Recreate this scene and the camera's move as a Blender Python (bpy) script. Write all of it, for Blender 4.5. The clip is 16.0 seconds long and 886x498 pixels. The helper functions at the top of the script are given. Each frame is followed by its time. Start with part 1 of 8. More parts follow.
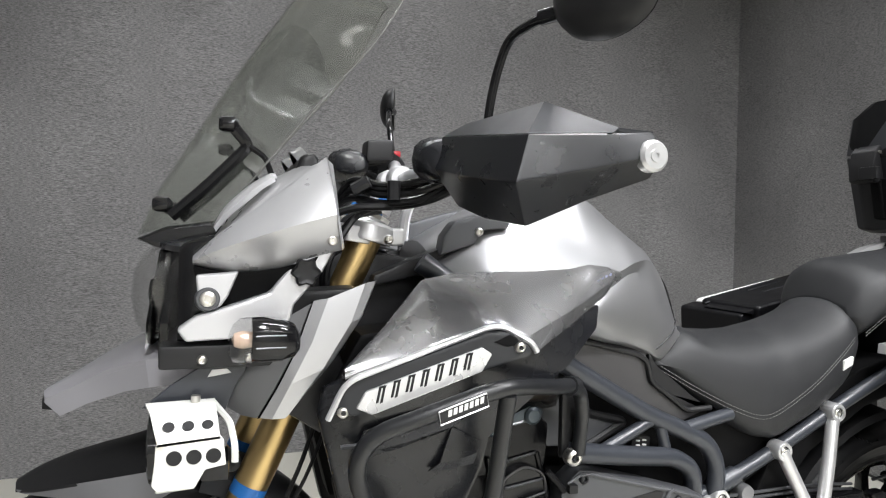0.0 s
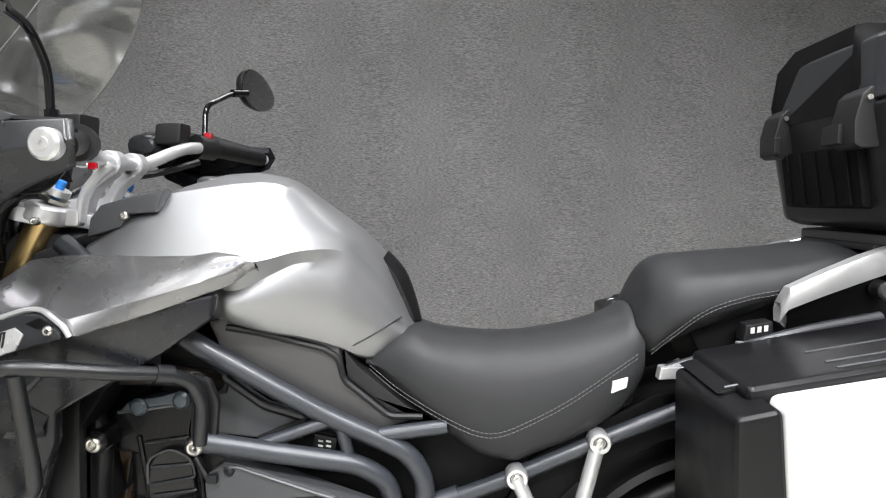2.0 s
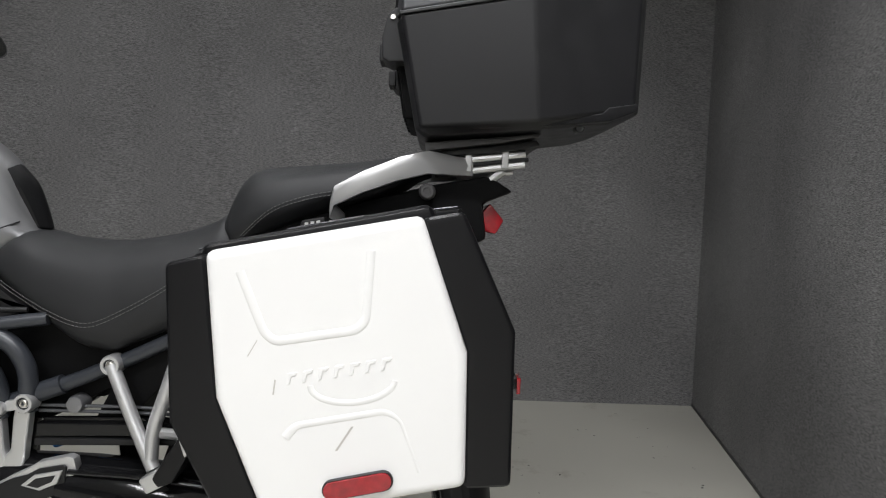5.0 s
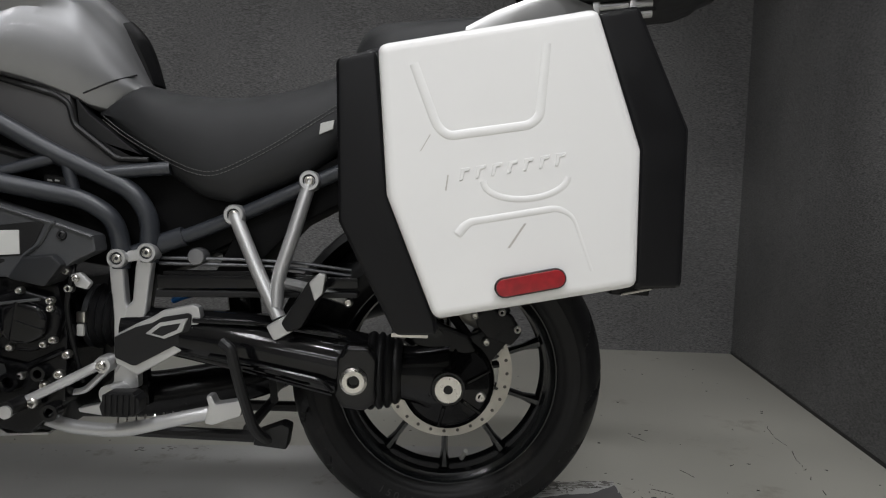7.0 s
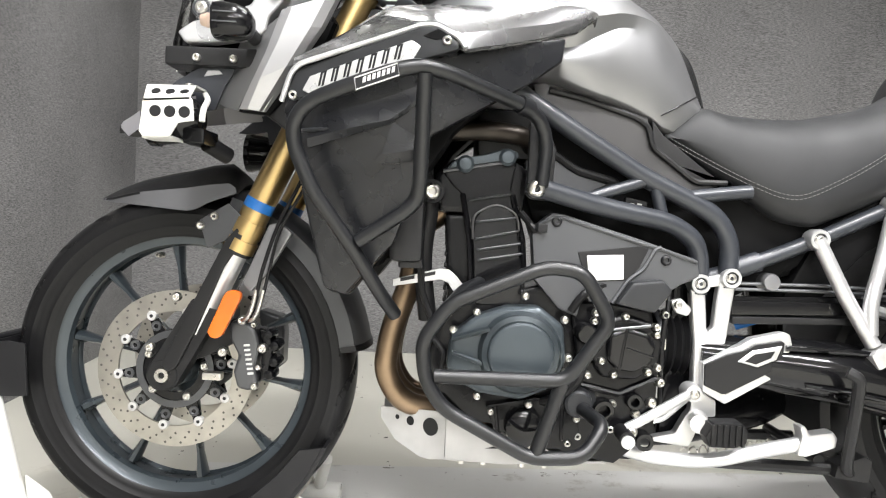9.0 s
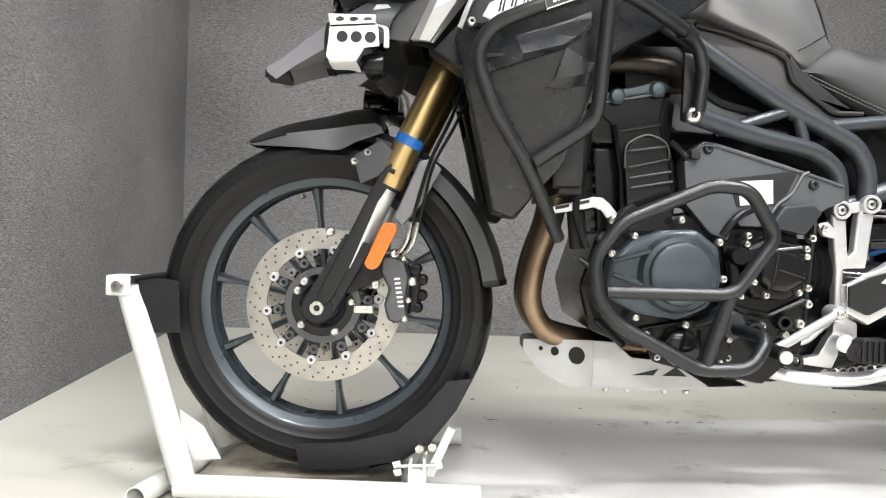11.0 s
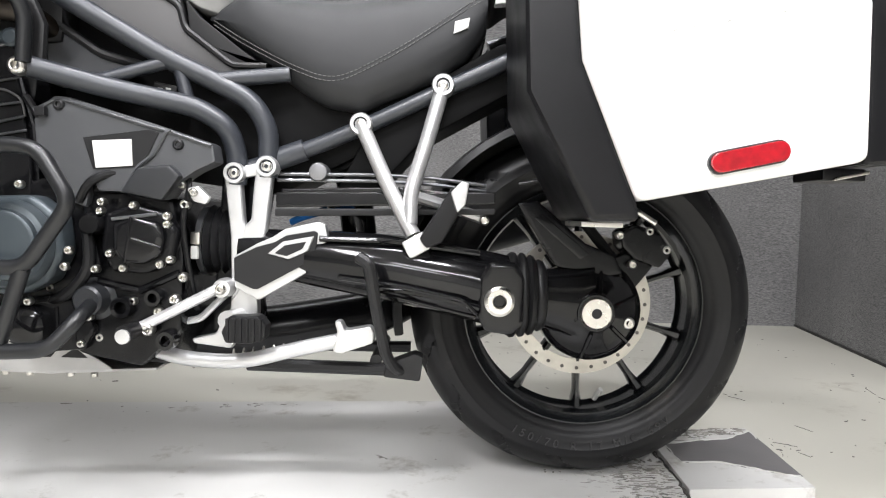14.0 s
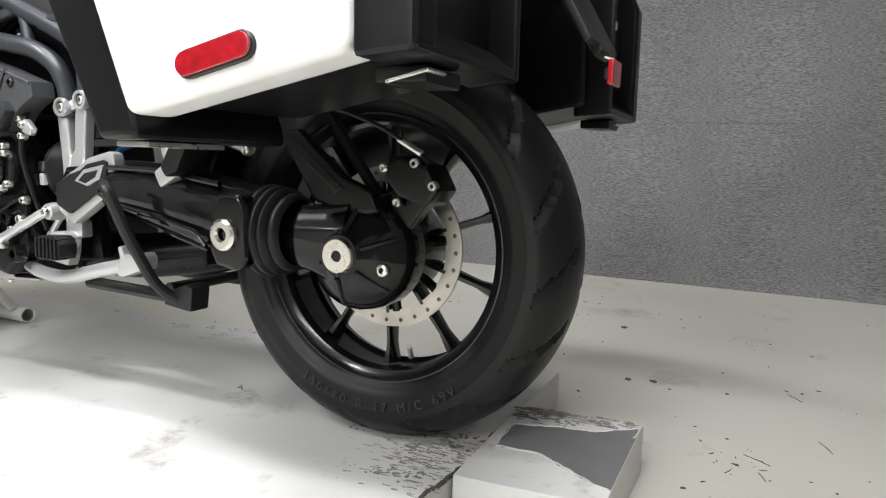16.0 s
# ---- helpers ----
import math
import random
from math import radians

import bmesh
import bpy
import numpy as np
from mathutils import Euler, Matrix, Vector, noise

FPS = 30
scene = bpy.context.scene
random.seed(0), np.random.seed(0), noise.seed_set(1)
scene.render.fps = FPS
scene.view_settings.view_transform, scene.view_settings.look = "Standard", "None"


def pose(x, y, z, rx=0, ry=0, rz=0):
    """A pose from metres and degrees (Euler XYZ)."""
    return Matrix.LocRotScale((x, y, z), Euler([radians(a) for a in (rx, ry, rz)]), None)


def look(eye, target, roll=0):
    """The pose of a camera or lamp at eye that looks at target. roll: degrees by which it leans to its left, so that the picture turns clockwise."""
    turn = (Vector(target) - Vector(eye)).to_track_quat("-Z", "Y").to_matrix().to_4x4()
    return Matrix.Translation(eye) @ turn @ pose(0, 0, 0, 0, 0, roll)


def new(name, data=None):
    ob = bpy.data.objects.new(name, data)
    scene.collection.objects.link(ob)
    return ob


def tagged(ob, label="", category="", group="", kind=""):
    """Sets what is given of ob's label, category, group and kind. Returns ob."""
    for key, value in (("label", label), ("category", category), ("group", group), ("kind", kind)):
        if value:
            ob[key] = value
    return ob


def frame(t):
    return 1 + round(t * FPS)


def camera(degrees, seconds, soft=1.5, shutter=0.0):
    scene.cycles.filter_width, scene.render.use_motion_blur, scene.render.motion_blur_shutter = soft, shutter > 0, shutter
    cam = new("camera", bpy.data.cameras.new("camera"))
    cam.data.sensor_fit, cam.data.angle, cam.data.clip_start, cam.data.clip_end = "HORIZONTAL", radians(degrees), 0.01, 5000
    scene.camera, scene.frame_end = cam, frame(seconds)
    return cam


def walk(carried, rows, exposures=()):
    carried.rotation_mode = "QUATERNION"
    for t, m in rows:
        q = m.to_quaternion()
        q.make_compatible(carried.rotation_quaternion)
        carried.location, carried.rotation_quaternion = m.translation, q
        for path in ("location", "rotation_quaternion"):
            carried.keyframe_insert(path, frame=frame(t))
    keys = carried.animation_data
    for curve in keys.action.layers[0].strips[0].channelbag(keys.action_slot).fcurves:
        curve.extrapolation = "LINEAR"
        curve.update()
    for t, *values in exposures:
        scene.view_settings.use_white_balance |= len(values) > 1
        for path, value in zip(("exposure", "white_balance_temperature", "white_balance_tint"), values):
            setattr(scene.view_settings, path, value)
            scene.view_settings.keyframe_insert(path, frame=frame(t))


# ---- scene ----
cam = camera(66.0, 16.0, 1.15)
METRES, EYE, TILT, LEAN, TURN = 6.15, 1.0, 0.0, 0.0, -23.4
PATH = [
    (0, (0.108, -1.137, 1.042), (0.738, 0.761, 0.998), 1.0),
    (0.5, (0.375, -1.181, 1.044), (0.633, 0.801, 0.972), 1.4),
    (1, (0.61, -1.21, 1.069), (0.644, 0.787, 0.964), 1.6),
    (1.5, (0.836, -1.21, 1.07), (0.79, 0.786, 0.952), 1.8),
    (2, (1.052, -1.204, 1.089), (0.966, 0.789, 0.943), 1.9),
    (2.5, (1.268, -1.232, 1.12), (1.217, 0.761, 0.963), 2.2),
    (3, (1.435, -1.273, 1.149), (1.418, 0.721, 0.995), 2.4),
    (3.2, (1.498, -1.288, 1.16), (1.492, 0.706, 1.007), 2.5),
    (5.3, (1.711, -1.348, 0.855), (1.744, 0.65, 0.766), 2.4),
    (5.5, (1.704, -1.368, 0.804), (1.758, 0.629, 0.714), 2.5),
    (6, (1.704, -1.377, 0.692), (1.745, 0.62, 0.607), 2.5),
    (6.5, (1.645, -1.369, 0.658), (1.692, 0.628, 0.555), 2.4),
    (7, (1.491, -1.329, 0.655), (1.522, 0.668, 0.554), 2.5),
    (7.5, (1.231, -1.298, 0.65), (1.243, 0.7, 0.556), 2.8),
    (8, (0.998, -1.29, 0.655), (1.005, 0.708, 0.557), 2.7),
    (8.5, (0.749, -1.289, 0.646), (0.737, 0.709, 0.567), 2.7),
    (9, (0.512, -1.303, 0.628), (0.477, 0.695, 0.567), 2.7),
    (9.5, (0.303, -1.319, 0.611), (0.26, 0.68, 0.569), 2.5),
    (9.7, (0.239, -1.326, 0.607), (0.195, 0.673, 0.573), 2.4),
    (11.8, (0.236, -1.351, 0.427), (0.233, 0.649, 0.389), 1.9),
    (12, (0.322, -1.347, 0.43), (0.304, 0.652, 0.39), 1.8),
    (12.5, (0.566, -1.334, 0.451), (0.519, 0.665, 0.399), 1.7),
    (13, (0.795, -1.315, 0.46), (0.759, 0.684, 0.393), 1.7),
    (13.5, (1.04, -1.284, 0.469), (1.016, 0.714, 0.394), 1.6),
    (14, (1.272, -1.226, 0.494), (1.28, 0.772, 0.397), 1.7),
    (14.5, (1.509, -1.187, 0.493), (1.492, 0.81, 0.381), 1.6),
    (15, (1.72, -1.13, 0.495), (1.574, 0.859, 0.352), 1.8),
    (15.5, (1.918, -1.04, 0.499), (1.437, 0.89, 0.288), 2.1),
    (16, (2.092, -0.925, 0.483), (1.22, 0.857, 0.227), 2.1),
]
EXPOSURES = [(0, 1.29, 6550, 11.5), (0.5, 1.2, 6550, 11.5), (1.5, 1.23, 6550, 11.5), (2.5, 1.44, 6550, 11.5), (3.2, 1.05, 6550, 11.5), (5.5, -0.02, 6550, 11.5), (7, -0.42, 6550, 11.5), (7.5, -0.12, 6550, 11.5), (8, 0.65, 6550, 11.5), (8.5, 1.42, 6600, 11.5), (9.5, 1.77, 6750, 11.5), (12.0, 1.53, 6550, 12.5), (12.5, 1.63, 6550, 13), (13.5, 1.53, 6550, 13), (14.5, 1.09, 6550, 13), (15, 0.62, 6550, 11.5), (15.5, 0.66, 6550, 11.5), (16, 1.21, 6550, 11.5)]
walk(cam, [(t, look(eye, target, roll)) for t, eye, target, roll in PATH], EXPOSURES)

# ---- light and world ----
world = bpy.data.worlds.new("world")
scene.world = world
world.use_nodes = True
world.node_tree.nodes["Background"].inputs[0].default_value = (0.55, 0.58, 0.6, 1)
world.node_tree.nodes["Background"].inputs[1].default_value = 0.15


def ceiling_lamp(x, y, sx, sy, watts, spread=180, z=2.86, color=(0.955, 0.975, 1.0)):
    data = bpy.data.lights.new("tube_or_fill_light", "AREA")
    data.shape, data.size, data.size_y, data.energy, data.color = "RECTANGLE", sx, sy, watts, color
    data.spread = radians(spread)
    ob = new("tube_or_fill_light", data)
    ob.matrix_world = pose(x, y, z)
    return ob


# The y -6.6 and x -3.2 lamps are added fill with no known fitting.
LAMPS = [(1.0, -0.5, 1.3, 0.16, 19, 172), (1.95, -1.7, 1.3, 0.16, 52, 172), (1.6, -4.4, 2.4, 0.2, 62, 172), (0.5, -6.6, 2.4, 0.2, 70, 172), (0.2, 1.2, 1.3, 0.16, 5, 172), (1.1, 1.3, 1.3, 0.16, 3.5, 172), (-3.2, -1.8, 0.2, 2.4, 8, 160)] + [(0.12 + 0.075 * k, -2.1, 0.03, 1.2, 7.5, 172) for k in range(5)]
for row in LAMPS:
    ceiling_lamp(*row)


# ---- materials ----
def mat(name, base, rough=0.5, metal=0.0, vary=0.12, scale=6.0, grain=0.0, grain_scale=400.0, coat=0.0, rough_vary=0.1, spec=0.5, dirt=None, dirt_amount=0.0, dirt_scale=5.0):
    """Base colour with slow variation, optional dirt blotches and a fine bump."""
    m = bpy.data.materials.new(name)
    m.use_nodes = True
    n, l = m.node_tree.nodes, m.node_tree.links
    b = n["Principled BSDF"]
    tc = n.new("ShaderNodeTexCoord")
    noi = n.new("ShaderNodeTexNoise")
    noi.inputs["Scale"].default_value, noi.inputs["Detail"].default_value = scale, 6
    l.new(tc.outputs["Object"], noi.inputs["Vector"])
    ramp = n.new("ShaderNodeValToRGB")
    lo, hi = [max(0, c * (1 - vary)) for c in base], [min(1, c * (1 + vary)) for c in base]
    ramp.color_ramp.elements[0].position, ramp.color_ramp.elements[1].position = 0.3, 0.7
    ramp.color_ramp.elements[0].color, ramp.color_ramp.elements[1].color = (*lo, 1), (*hi, 1)
    l.new(noi.outputs["Fac"], ramp.inputs["Fac"])
    out = ramp.outputs["Color"]
    if dirt:
        noi2 = n.new("ShaderNodeTexNoise")
        noi2.inputs["Scale"].default_value, noi2.inputs["Detail"].default_value = dirt_scale, 12
        noi2.inputs["Roughness"].default_value = 0.7
        l.new(tc.outputs["Object"], noi2.inputs["Vector"])
        r2 = n.new("ShaderNodeValToRGB")
        r2.color_ramp.elements[0].position, r2.color_ramp.elements[1].position = 0.62 - 0.3 * dirt_amount, 0.72 - 0.1 * dirt_amount
        l.new(noi2.outputs["Fac"], r2.inputs["Fac"])
        mix = n.new("ShaderNodeMix")
        mix.data_type = "RGBA"
        l.new(r2.outputs["Color"], mix.inputs["Factor"])
        l.new(out, mix.inputs["A"])
        mix.inputs["B"].default_value = (*dirt, 1)
        out = mix.outputs["Result"]
    l.new(out, b.inputs["Base Color"])
    mr = n.new("ShaderNodeMapRange")
    mr.inputs["To Min"].default_value, mr.inputs["To Max"].default_value = max(0.02, rough - rough_vary), min(1, rough + rough_vary)
    noi3 = n.new("ShaderNodeTexNoise")
    noi3.inputs["Scale"].default_value, noi3.inputs["Detail"].default_value = scale * 4, 8
    l.new(tc.outputs["Object"], noi3.inputs["Vector"])
    l.new(noi3.outputs["Fac"], mr.inputs["Value"])
    l.new(mr.outputs["Result"], b.inputs["Roughness"])
    b.inputs["Metallic"].default_value, b.inputs["Coat Weight"].default_value = metal, coat
    b.inputs["Specular IOR Level"].default_value = spec
    b.inputs["Coat Roughness"].default_value = 0.05
    if grain:
        noi4 = n.new("ShaderNodeTexNoise")
        noi4.inputs["Scale"].default_value, noi4.inputs["Detail"].default_value = grain_scale, 3
        l.new(tc.outputs["Object"], noi4.inputs["Vector"])
        bump = n.new("ShaderNodeBump")
        bump.inputs["Strength"].default_value, bump.inputs["Distance"].default_value = grain, 0.0006
        l.new(noi4.outputs["Fac"], bump.inputs["Height"])
        l.new(bump.outputs["Normal"], b.inputs["Normal"])
    return m


def clear(name, color=(1, 1, 1), rough=0.0, alpha=0.15):
    """Thin clear plastic: mostly see-through with a glossy skin."""
    m = bpy.data.materials.new(name)
    m.use_nodes = True
    n, l = m.node_tree.nodes, m.node_tree.links
    b = n["Principled BSDF"]
    tr = n.new("ShaderNodeBsdfTransparent")
    tr.inputs[0].default_value = (*color, 1)
    gl = n.new("ShaderNodeBsdfGlossy")
    gl.inputs["Roughness"].default_value = rough + 0.03
    gl.inputs["Color"].default_value = (1, 1, 1, 1)
    lw = n.new("ShaderNodeLayerWeight")
    lw.inputs["Blend"].default_value = 0.5
    po = n.new("ShaderNodeMath")
    po.operation = "POWER"
    l.new(lw.outputs["Facing"], po.inputs[0])
    po.inputs[1].default_value = 4.0
    fr = n.new("ShaderNodeMath")
    fr.operation = "MULTIPLY_ADD"
    l.new(po.outputs[0], fr.inputs[0])
    fr.inputs[1].default_value, fr.inputs[2].default_value = 0.55, 0.05
    mix = n.new("ShaderNodeMixShader")
    l.new(fr.outputs[0], mix.inputs[0])
    l.new(tr.outputs[0], mix.inputs[1])
    l.new(gl.outputs[0], mix.inputs[2])
    n.remove(b)
    l.new(mix.outputs[0], n["Material Output"].inputs["Surface"])
    return m


def carpet_material():
    """Dark grey ribbed needle-felt with a salt-and-pepper fleck."""
    m = mat("needle_felt", (0.178, 0.176, 0.175), 0.95, vary=0.18, scale=1.6, spec=0.15)
    n, l = m.node_tree.nodes, m.node_tree.links
    b = n["Principled BSDF"]
    old = b.inputs["Base Color"].links[0].from_socket
    tc = n.new("ShaderNodeTexCoord")
    mp = n.new("ShaderNodeMapping")
    mp.inputs["Scale"].default_value = (0.17, 0.17, 1.5)
    l.new(tc.outputs["Object"], mp.inputs["Vector"])
    fl = n.new("ShaderNodeTexNoise")
    fl.inputs["Scale"].default_value, fl.inputs["Detail"].default_value, fl.inputs["Roughness"].default_value = 380, 3, 0.7
    l.new(mp.outputs["Vector"], fl.inputs["Vector"])
    rp = n.new("ShaderNodeValToRGB")
    rp.color_ramp.elements[0].position, rp.color_ramp.elements[1].position = 0.36, 0.66
    rp.color_ramp.elements[0].color, rp.color_ramp.elements[1].color = (0.50, 0.50, 0.50, 1), (1.68, 1.68, 1.68, 1)
    l.new(fl.outputs["Fac"], rp.inputs["Fac"])
    mul = n.new("ShaderNodeMix")
    mul.data_type, mul.blend_type = "RGBA", "MULTIPLY"
    mul.inputs["Factor"].default_value = 1.0
    l.new(old, mul.inputs["A"])
    l.new(rp.outputs["Color"], mul.inputs["B"])
    l.new(mul.outputs["Result"], b.inputs["Base Color"])
    bump = n.new("ShaderNodeBump")
    bump.inputs["Strength"].default_value, bump.inputs["Distance"].default_value = 0.8, 0.003
    l.new(fl.outputs["Fac"], bump.inputs["Height"])
    l.new(bump.outputs["Normal"], b.inputs["Normal"])
    return m


FELT = carpet_material()
FLOOR = mat("painted_floor", (0.505, 0.492, 0.435), 0.42, vary=0.08, scale=1.3, grain=0.05, grain_scale=60, dirt=(0.30, 0.27, 0.22), dirt_amount=0.14, dirt_scale=2.2)
PLINTH = mat("worn_white_paint", (0.52, 0.516, 0.50), 0.45, vary=0.10, scale=3, grain=0.1, grain_scale=80, dirt=(0.24, 0.22, 0.185), dirt_amount=0.17, dirt_scale=7)
BARE = mat("bare_grey_board", (0.13, 0.125, 0.125), 0.6, vary=0.15, scale=9, grain=0.15, grain_scale=200)
CEIL = mat("ceiling_paint", (0.72, 0.72, 0.70), 0.8, vary=0.05)
HALL = mat("hall_wall_paint", (0.16, 0.16, 0.16), 0.8, vary=0.1)
# White of the unseen y -8 wall, added to bounce light onto the tank.
BOUNCE_WHITE = mat("bounce_wall_white", (0.55, 0.55, 0.54), 0.7, vary=0.04)
SILVER = mat("graphite_silver_paint", (0.245, 0.246, 0.252), 0.43, 0.78, vary=0.03, grain=0.02, grain_scale=2500, coat=0.3, rough_vary=0.03)
SATIN_SILVER = mat("satin_silver_paint", (0.62, 0.62, 0.63), 0.32, 0.7, vary=0.04, coat=0.25, rough_vary=0.04)
PLASTIC = mat("grained_black_plastic", (0.010, 0.010, 0.0105), 0.42, spec=0.30, vary=0.15, grain=0.22, grain_scale=900)
COWL_BLACK = mat("cowl_black_plastic", (0.0095, 0.010, 0.0118), 0.27, spec=0.42, vary=0.12, grain=0.12, grain_scale=900)
DARK_GREY = mat("dark_grey_plastic", (0.020, 0.021, 0.023), 0.36, spec=0.38, vary=0.1, grain=0.1, grain_scale=900, metal=0.1)
BRACKET = mat("satin_bracket_paint", (0.50, 0.50, 0.51), 0.36, 0.6, vary=0.04, rough_vary=0.04)
BEAK = mat("lavender_grey_metallic", (0.30, 0.296, 0.312), 0.32, 0.3, vary=0.04, coat=0.4, rough_vary=0.03)
GUN = mat("gunmetal_paint", (0.085, 0.087, 0.092), 0.34, 0.6, vary=0.06, coat=0.2)
SLATE = mat("slate_grey_plastic", (0.060, 0.062, 0.066), 0.42, 0.25, vary=0.06, grain=0.06, grain_scale=900)
FRAME = mat("frame_satin_black", (0.027, 0.030, 0.036), 0.36, 0.1, coat=0.08, rough_vary=0.03, vary=0.1)
GUARD = mat("guard_satin_black", (0.007, 0.0075, 0.0085), 0.36, 0.0, spec=0.45, coat=0.04, rough_vary=0.02, vary=0.1)
GLOSS = mat("gloss_black", (0.005, 0.005, 0.0055), 0.11, 0.0, vary=0.1, coat=0.12, rough_vary=0.04, spec=0.28)
ENGINE = mat("engine_grey_paint", (0.048, 0.060, 0.068), 0.33, 0.4, vary=0.1, grain=0.06, grain_scale=600)
ENGINE_BLACK = mat("engine_black_paint", (0.0045, 0.0045, 0.0052), 0.24, 0.0, spec=0.22, vary=0.2, grain=0.08, grain_scale=500)
RUBBER = mat("tyre_rubber", (0.0065, 0.0065, 0.007), 0.40, spec=0.24, vary=0.2, scale=12, grain=0.1, grain_scale=500, dirt=(0.03, 0.028, 0.026), dirt_amount=0.1)
SEAT = mat("seat_vinyl", (0.012, 0.0125, 0.0135), 0.55, spec=0.38, vary=0.08, grain=0.28, grain_scale=1300)
THREAD = mat("grey_thread", (0.10, 0.10, 0.098), 0.8)
WHITE = mat("white_case_paint", (0.80, 0.795, 0.785), 0.30, vary=0.02, scale=3, coat=0.25, rough_vary=0.03)
CASE_BLACK = mat("case_black_plastic", (0.004, 0.004, 0.0048), 0.34, spec=0.26, vary=0.08, grain=0.14, grain_scale=800)
CASE_SIDE = mat("case_body_plastic", (0.009, 0.009, 0.0102), 0.36, spec=0.4, vary=0.06, grain=0.08, grain_scale=900)
CASE_LID = mat("case_lid_plastic", (0.020, 0.021, 0.0235), 0.34, vary=0.06, grain=0.06, grain_scale=900)
WHEEL = mat("wheel_grey_paint", (0.042, 0.053, 0.061), 0.30, 0.4, vary=0.06, coat=0.3)
REAR_WHEEL = mat("wheel_black_paint", (0.008, 0.009, 0.010), 0.2, 0.2, vary=0.06, coat=0.2)
WING_SILVER = mat("bright_silver_paint", (0.40, 0.40, 0.408), 0.34, 0.60, vary=0.03, coat=0.5, rough_vary=0.02)
HANDGUARD = mat("handguard_plastic", (0.008, 0.0085, 0.010), 0.30, spec=0.42, vary=0.06, grain=0.05, grain_scale=900)
COVER_GREY = mat("cover_grey_paint", (0.058, 0.0565, 0.057), 0.40, 0.35, vary=0.05, grain=0.05, grain_scale=900)
COWL_SILVER = mat("polished_graphite_paint", (0.19, 0.19, 0.194), 0.27, 0.75, vary=0.03, coat=0.6, rough_vary=0.02)
COWL_PAINT = mat("glossy_silver_paint", (0.38, 0.38, 0.388), 0.28, 0.5, vary=0.03, coat=0.4, rough_vary=0.02)
STEEL = mat("bare_steel", (0.62, 0.6, 0.56), 0.3, 1.0, vary=0.1, scale=20, rough_vary=0.12)
DISC = mat("brake_disc_steel", (0.42, 0.40, 0.36), 0.36, 0.95, vary=0.15, scale=30, rough_vary=0.12)
ALU = mat("cast_aluminium", (0.56, 0.56, 0.56), 0.36, 0.75, vary=0.05, scale=12, grain=0.05, grain_scale=500)
PANEL_GREY = mat("grey_metallic_panel", (0.17, 0.17, 0.175), 0.33, 0.45, vary=0.05, coat=0.3)
HOLE = mat("drilled_hole", (0.07, 0.065, 0.06), 0.7)
PLATE = mat("brushed_aluminium_plate", (0.46, 0.455, 0.445), 0.46, 0.12, vary=0.07, scale=25)
GOLD = mat("gold_anodised", (0.52, 0.375, 0.17), 0.33, 1.0, vary=0.06, rough_vary=0.05)
HOSE = mat("heat_darkened_pipe", (0.022, 0.017, 0.013), 0.35, 0.6, vary=0.4, scale=18)
COPPER = mat("heat_tinted_steel", (0.24, 0.17, 0.11), 0.36, 0.9, vary=0.3, scale=14)
CHOCK_WHITE = mat("chock_white_paint", (0.6, 0.6, 0.57), 0.38, vary=0.04, dirt=(0.4, 0.36, 0.3), dirt_amount=0.1, dirt_scale=9)
RED = mat("red_reflector", (0.28, 0.004, 0.010), 0.16, vary=0.2, scale=120, grain=0.4, grain_scale=900, coat=0.5)
ORANGE = mat("amber_reflector", (0.66, 0.125, 0.006), 0.2, vary=0.08, grain=0.4, grain_scale=900, coat=0.5)
BLUE = mat("blue_plastic", (0.01, 0.13, 0.42), 0.4)
BADGE = mat("badge_silver", (0.62, 0.62, 0.62), 0.3, 0.6)
INK = mat("black_ink", (0.009, 0.009, 0.010), 0.4, spec=0.35)
# Blacker than the other plastics, putting deep shade into hidden inner parts.
VOID = mat("shade_black_plastic", (0.0032, 0.0032, 0.0034), 0.6, spec=0.1, vary=0.2, grain=0.15, grain_scale=600)
BLUE_INK = mat("blue_grey_ink", (0.10, 0.11, 0.16), 0.35)
CLEAR = clear("clear_screen", (0.93, 0.94, 0.92))
LENS = clear("clear_lens", (0.9, 0.9, 0.9))
MIRROR = mat("mirror_glass", (0.45, 0.46, 0.46), 0.03, 1.0, vary=0.01, rough_vary=0.01)
REFLECT = mat("lamp_reflector", (0.7, 0.7, 0.7), 0.15, 1.0, vary=0.1)
CREAM = mat("cream_label", (0.52, 0.52, 0.50), 0.5)


# ---- mesh helpers ----
def part(name, bm, material, parent=None, label="", smooth=35):
    me = bpy.data.meshes.new(name)
    bmesh.ops.recalc_face_normals(bm, faces=bm.faces[:])
    bm.to_mesh(me)
    bm.free()
    me.materials.append(material)
    if smooth:
        me.shade_smooth()
        me.set_sharp_from_angle(angle=radians(smooth))
    ob = new(name, me)
    if smooth and len(me.polygons) < 4000:
        wn = ob.modifiers.new("weighted_normals", "WEIGHTED_NORMAL")
        wn.keep_sharp = True
    if parent:
        ob.parent = parent
    return tagged(ob, label) if label else ob


def empty(name, x=0, y=0, z=0):
    ob = new(name)
    ob.location = (x, y, z)
    return ob


def flip(bm):
    """The mirror image across the bike's middle plane."""
    for v in bm.verts:
        v.co.y = -v.co.y
    return bm


def bevel_all(bm, width, segments=2, angle=30):
    if width:
        bmesh.ops.recalc_face_normals(bm, faces=bm.faces[:])
        es = [e for e in bm.edges if len(e.link_faces) == 2 and e.calc_face_angle(0) > radians(angle)]
        bmesh.ops.bevel(bm, geom=es, offset=width, segments=segments, profile=0.6, affect="EDGES", clamp_overlap=True)
    return bm


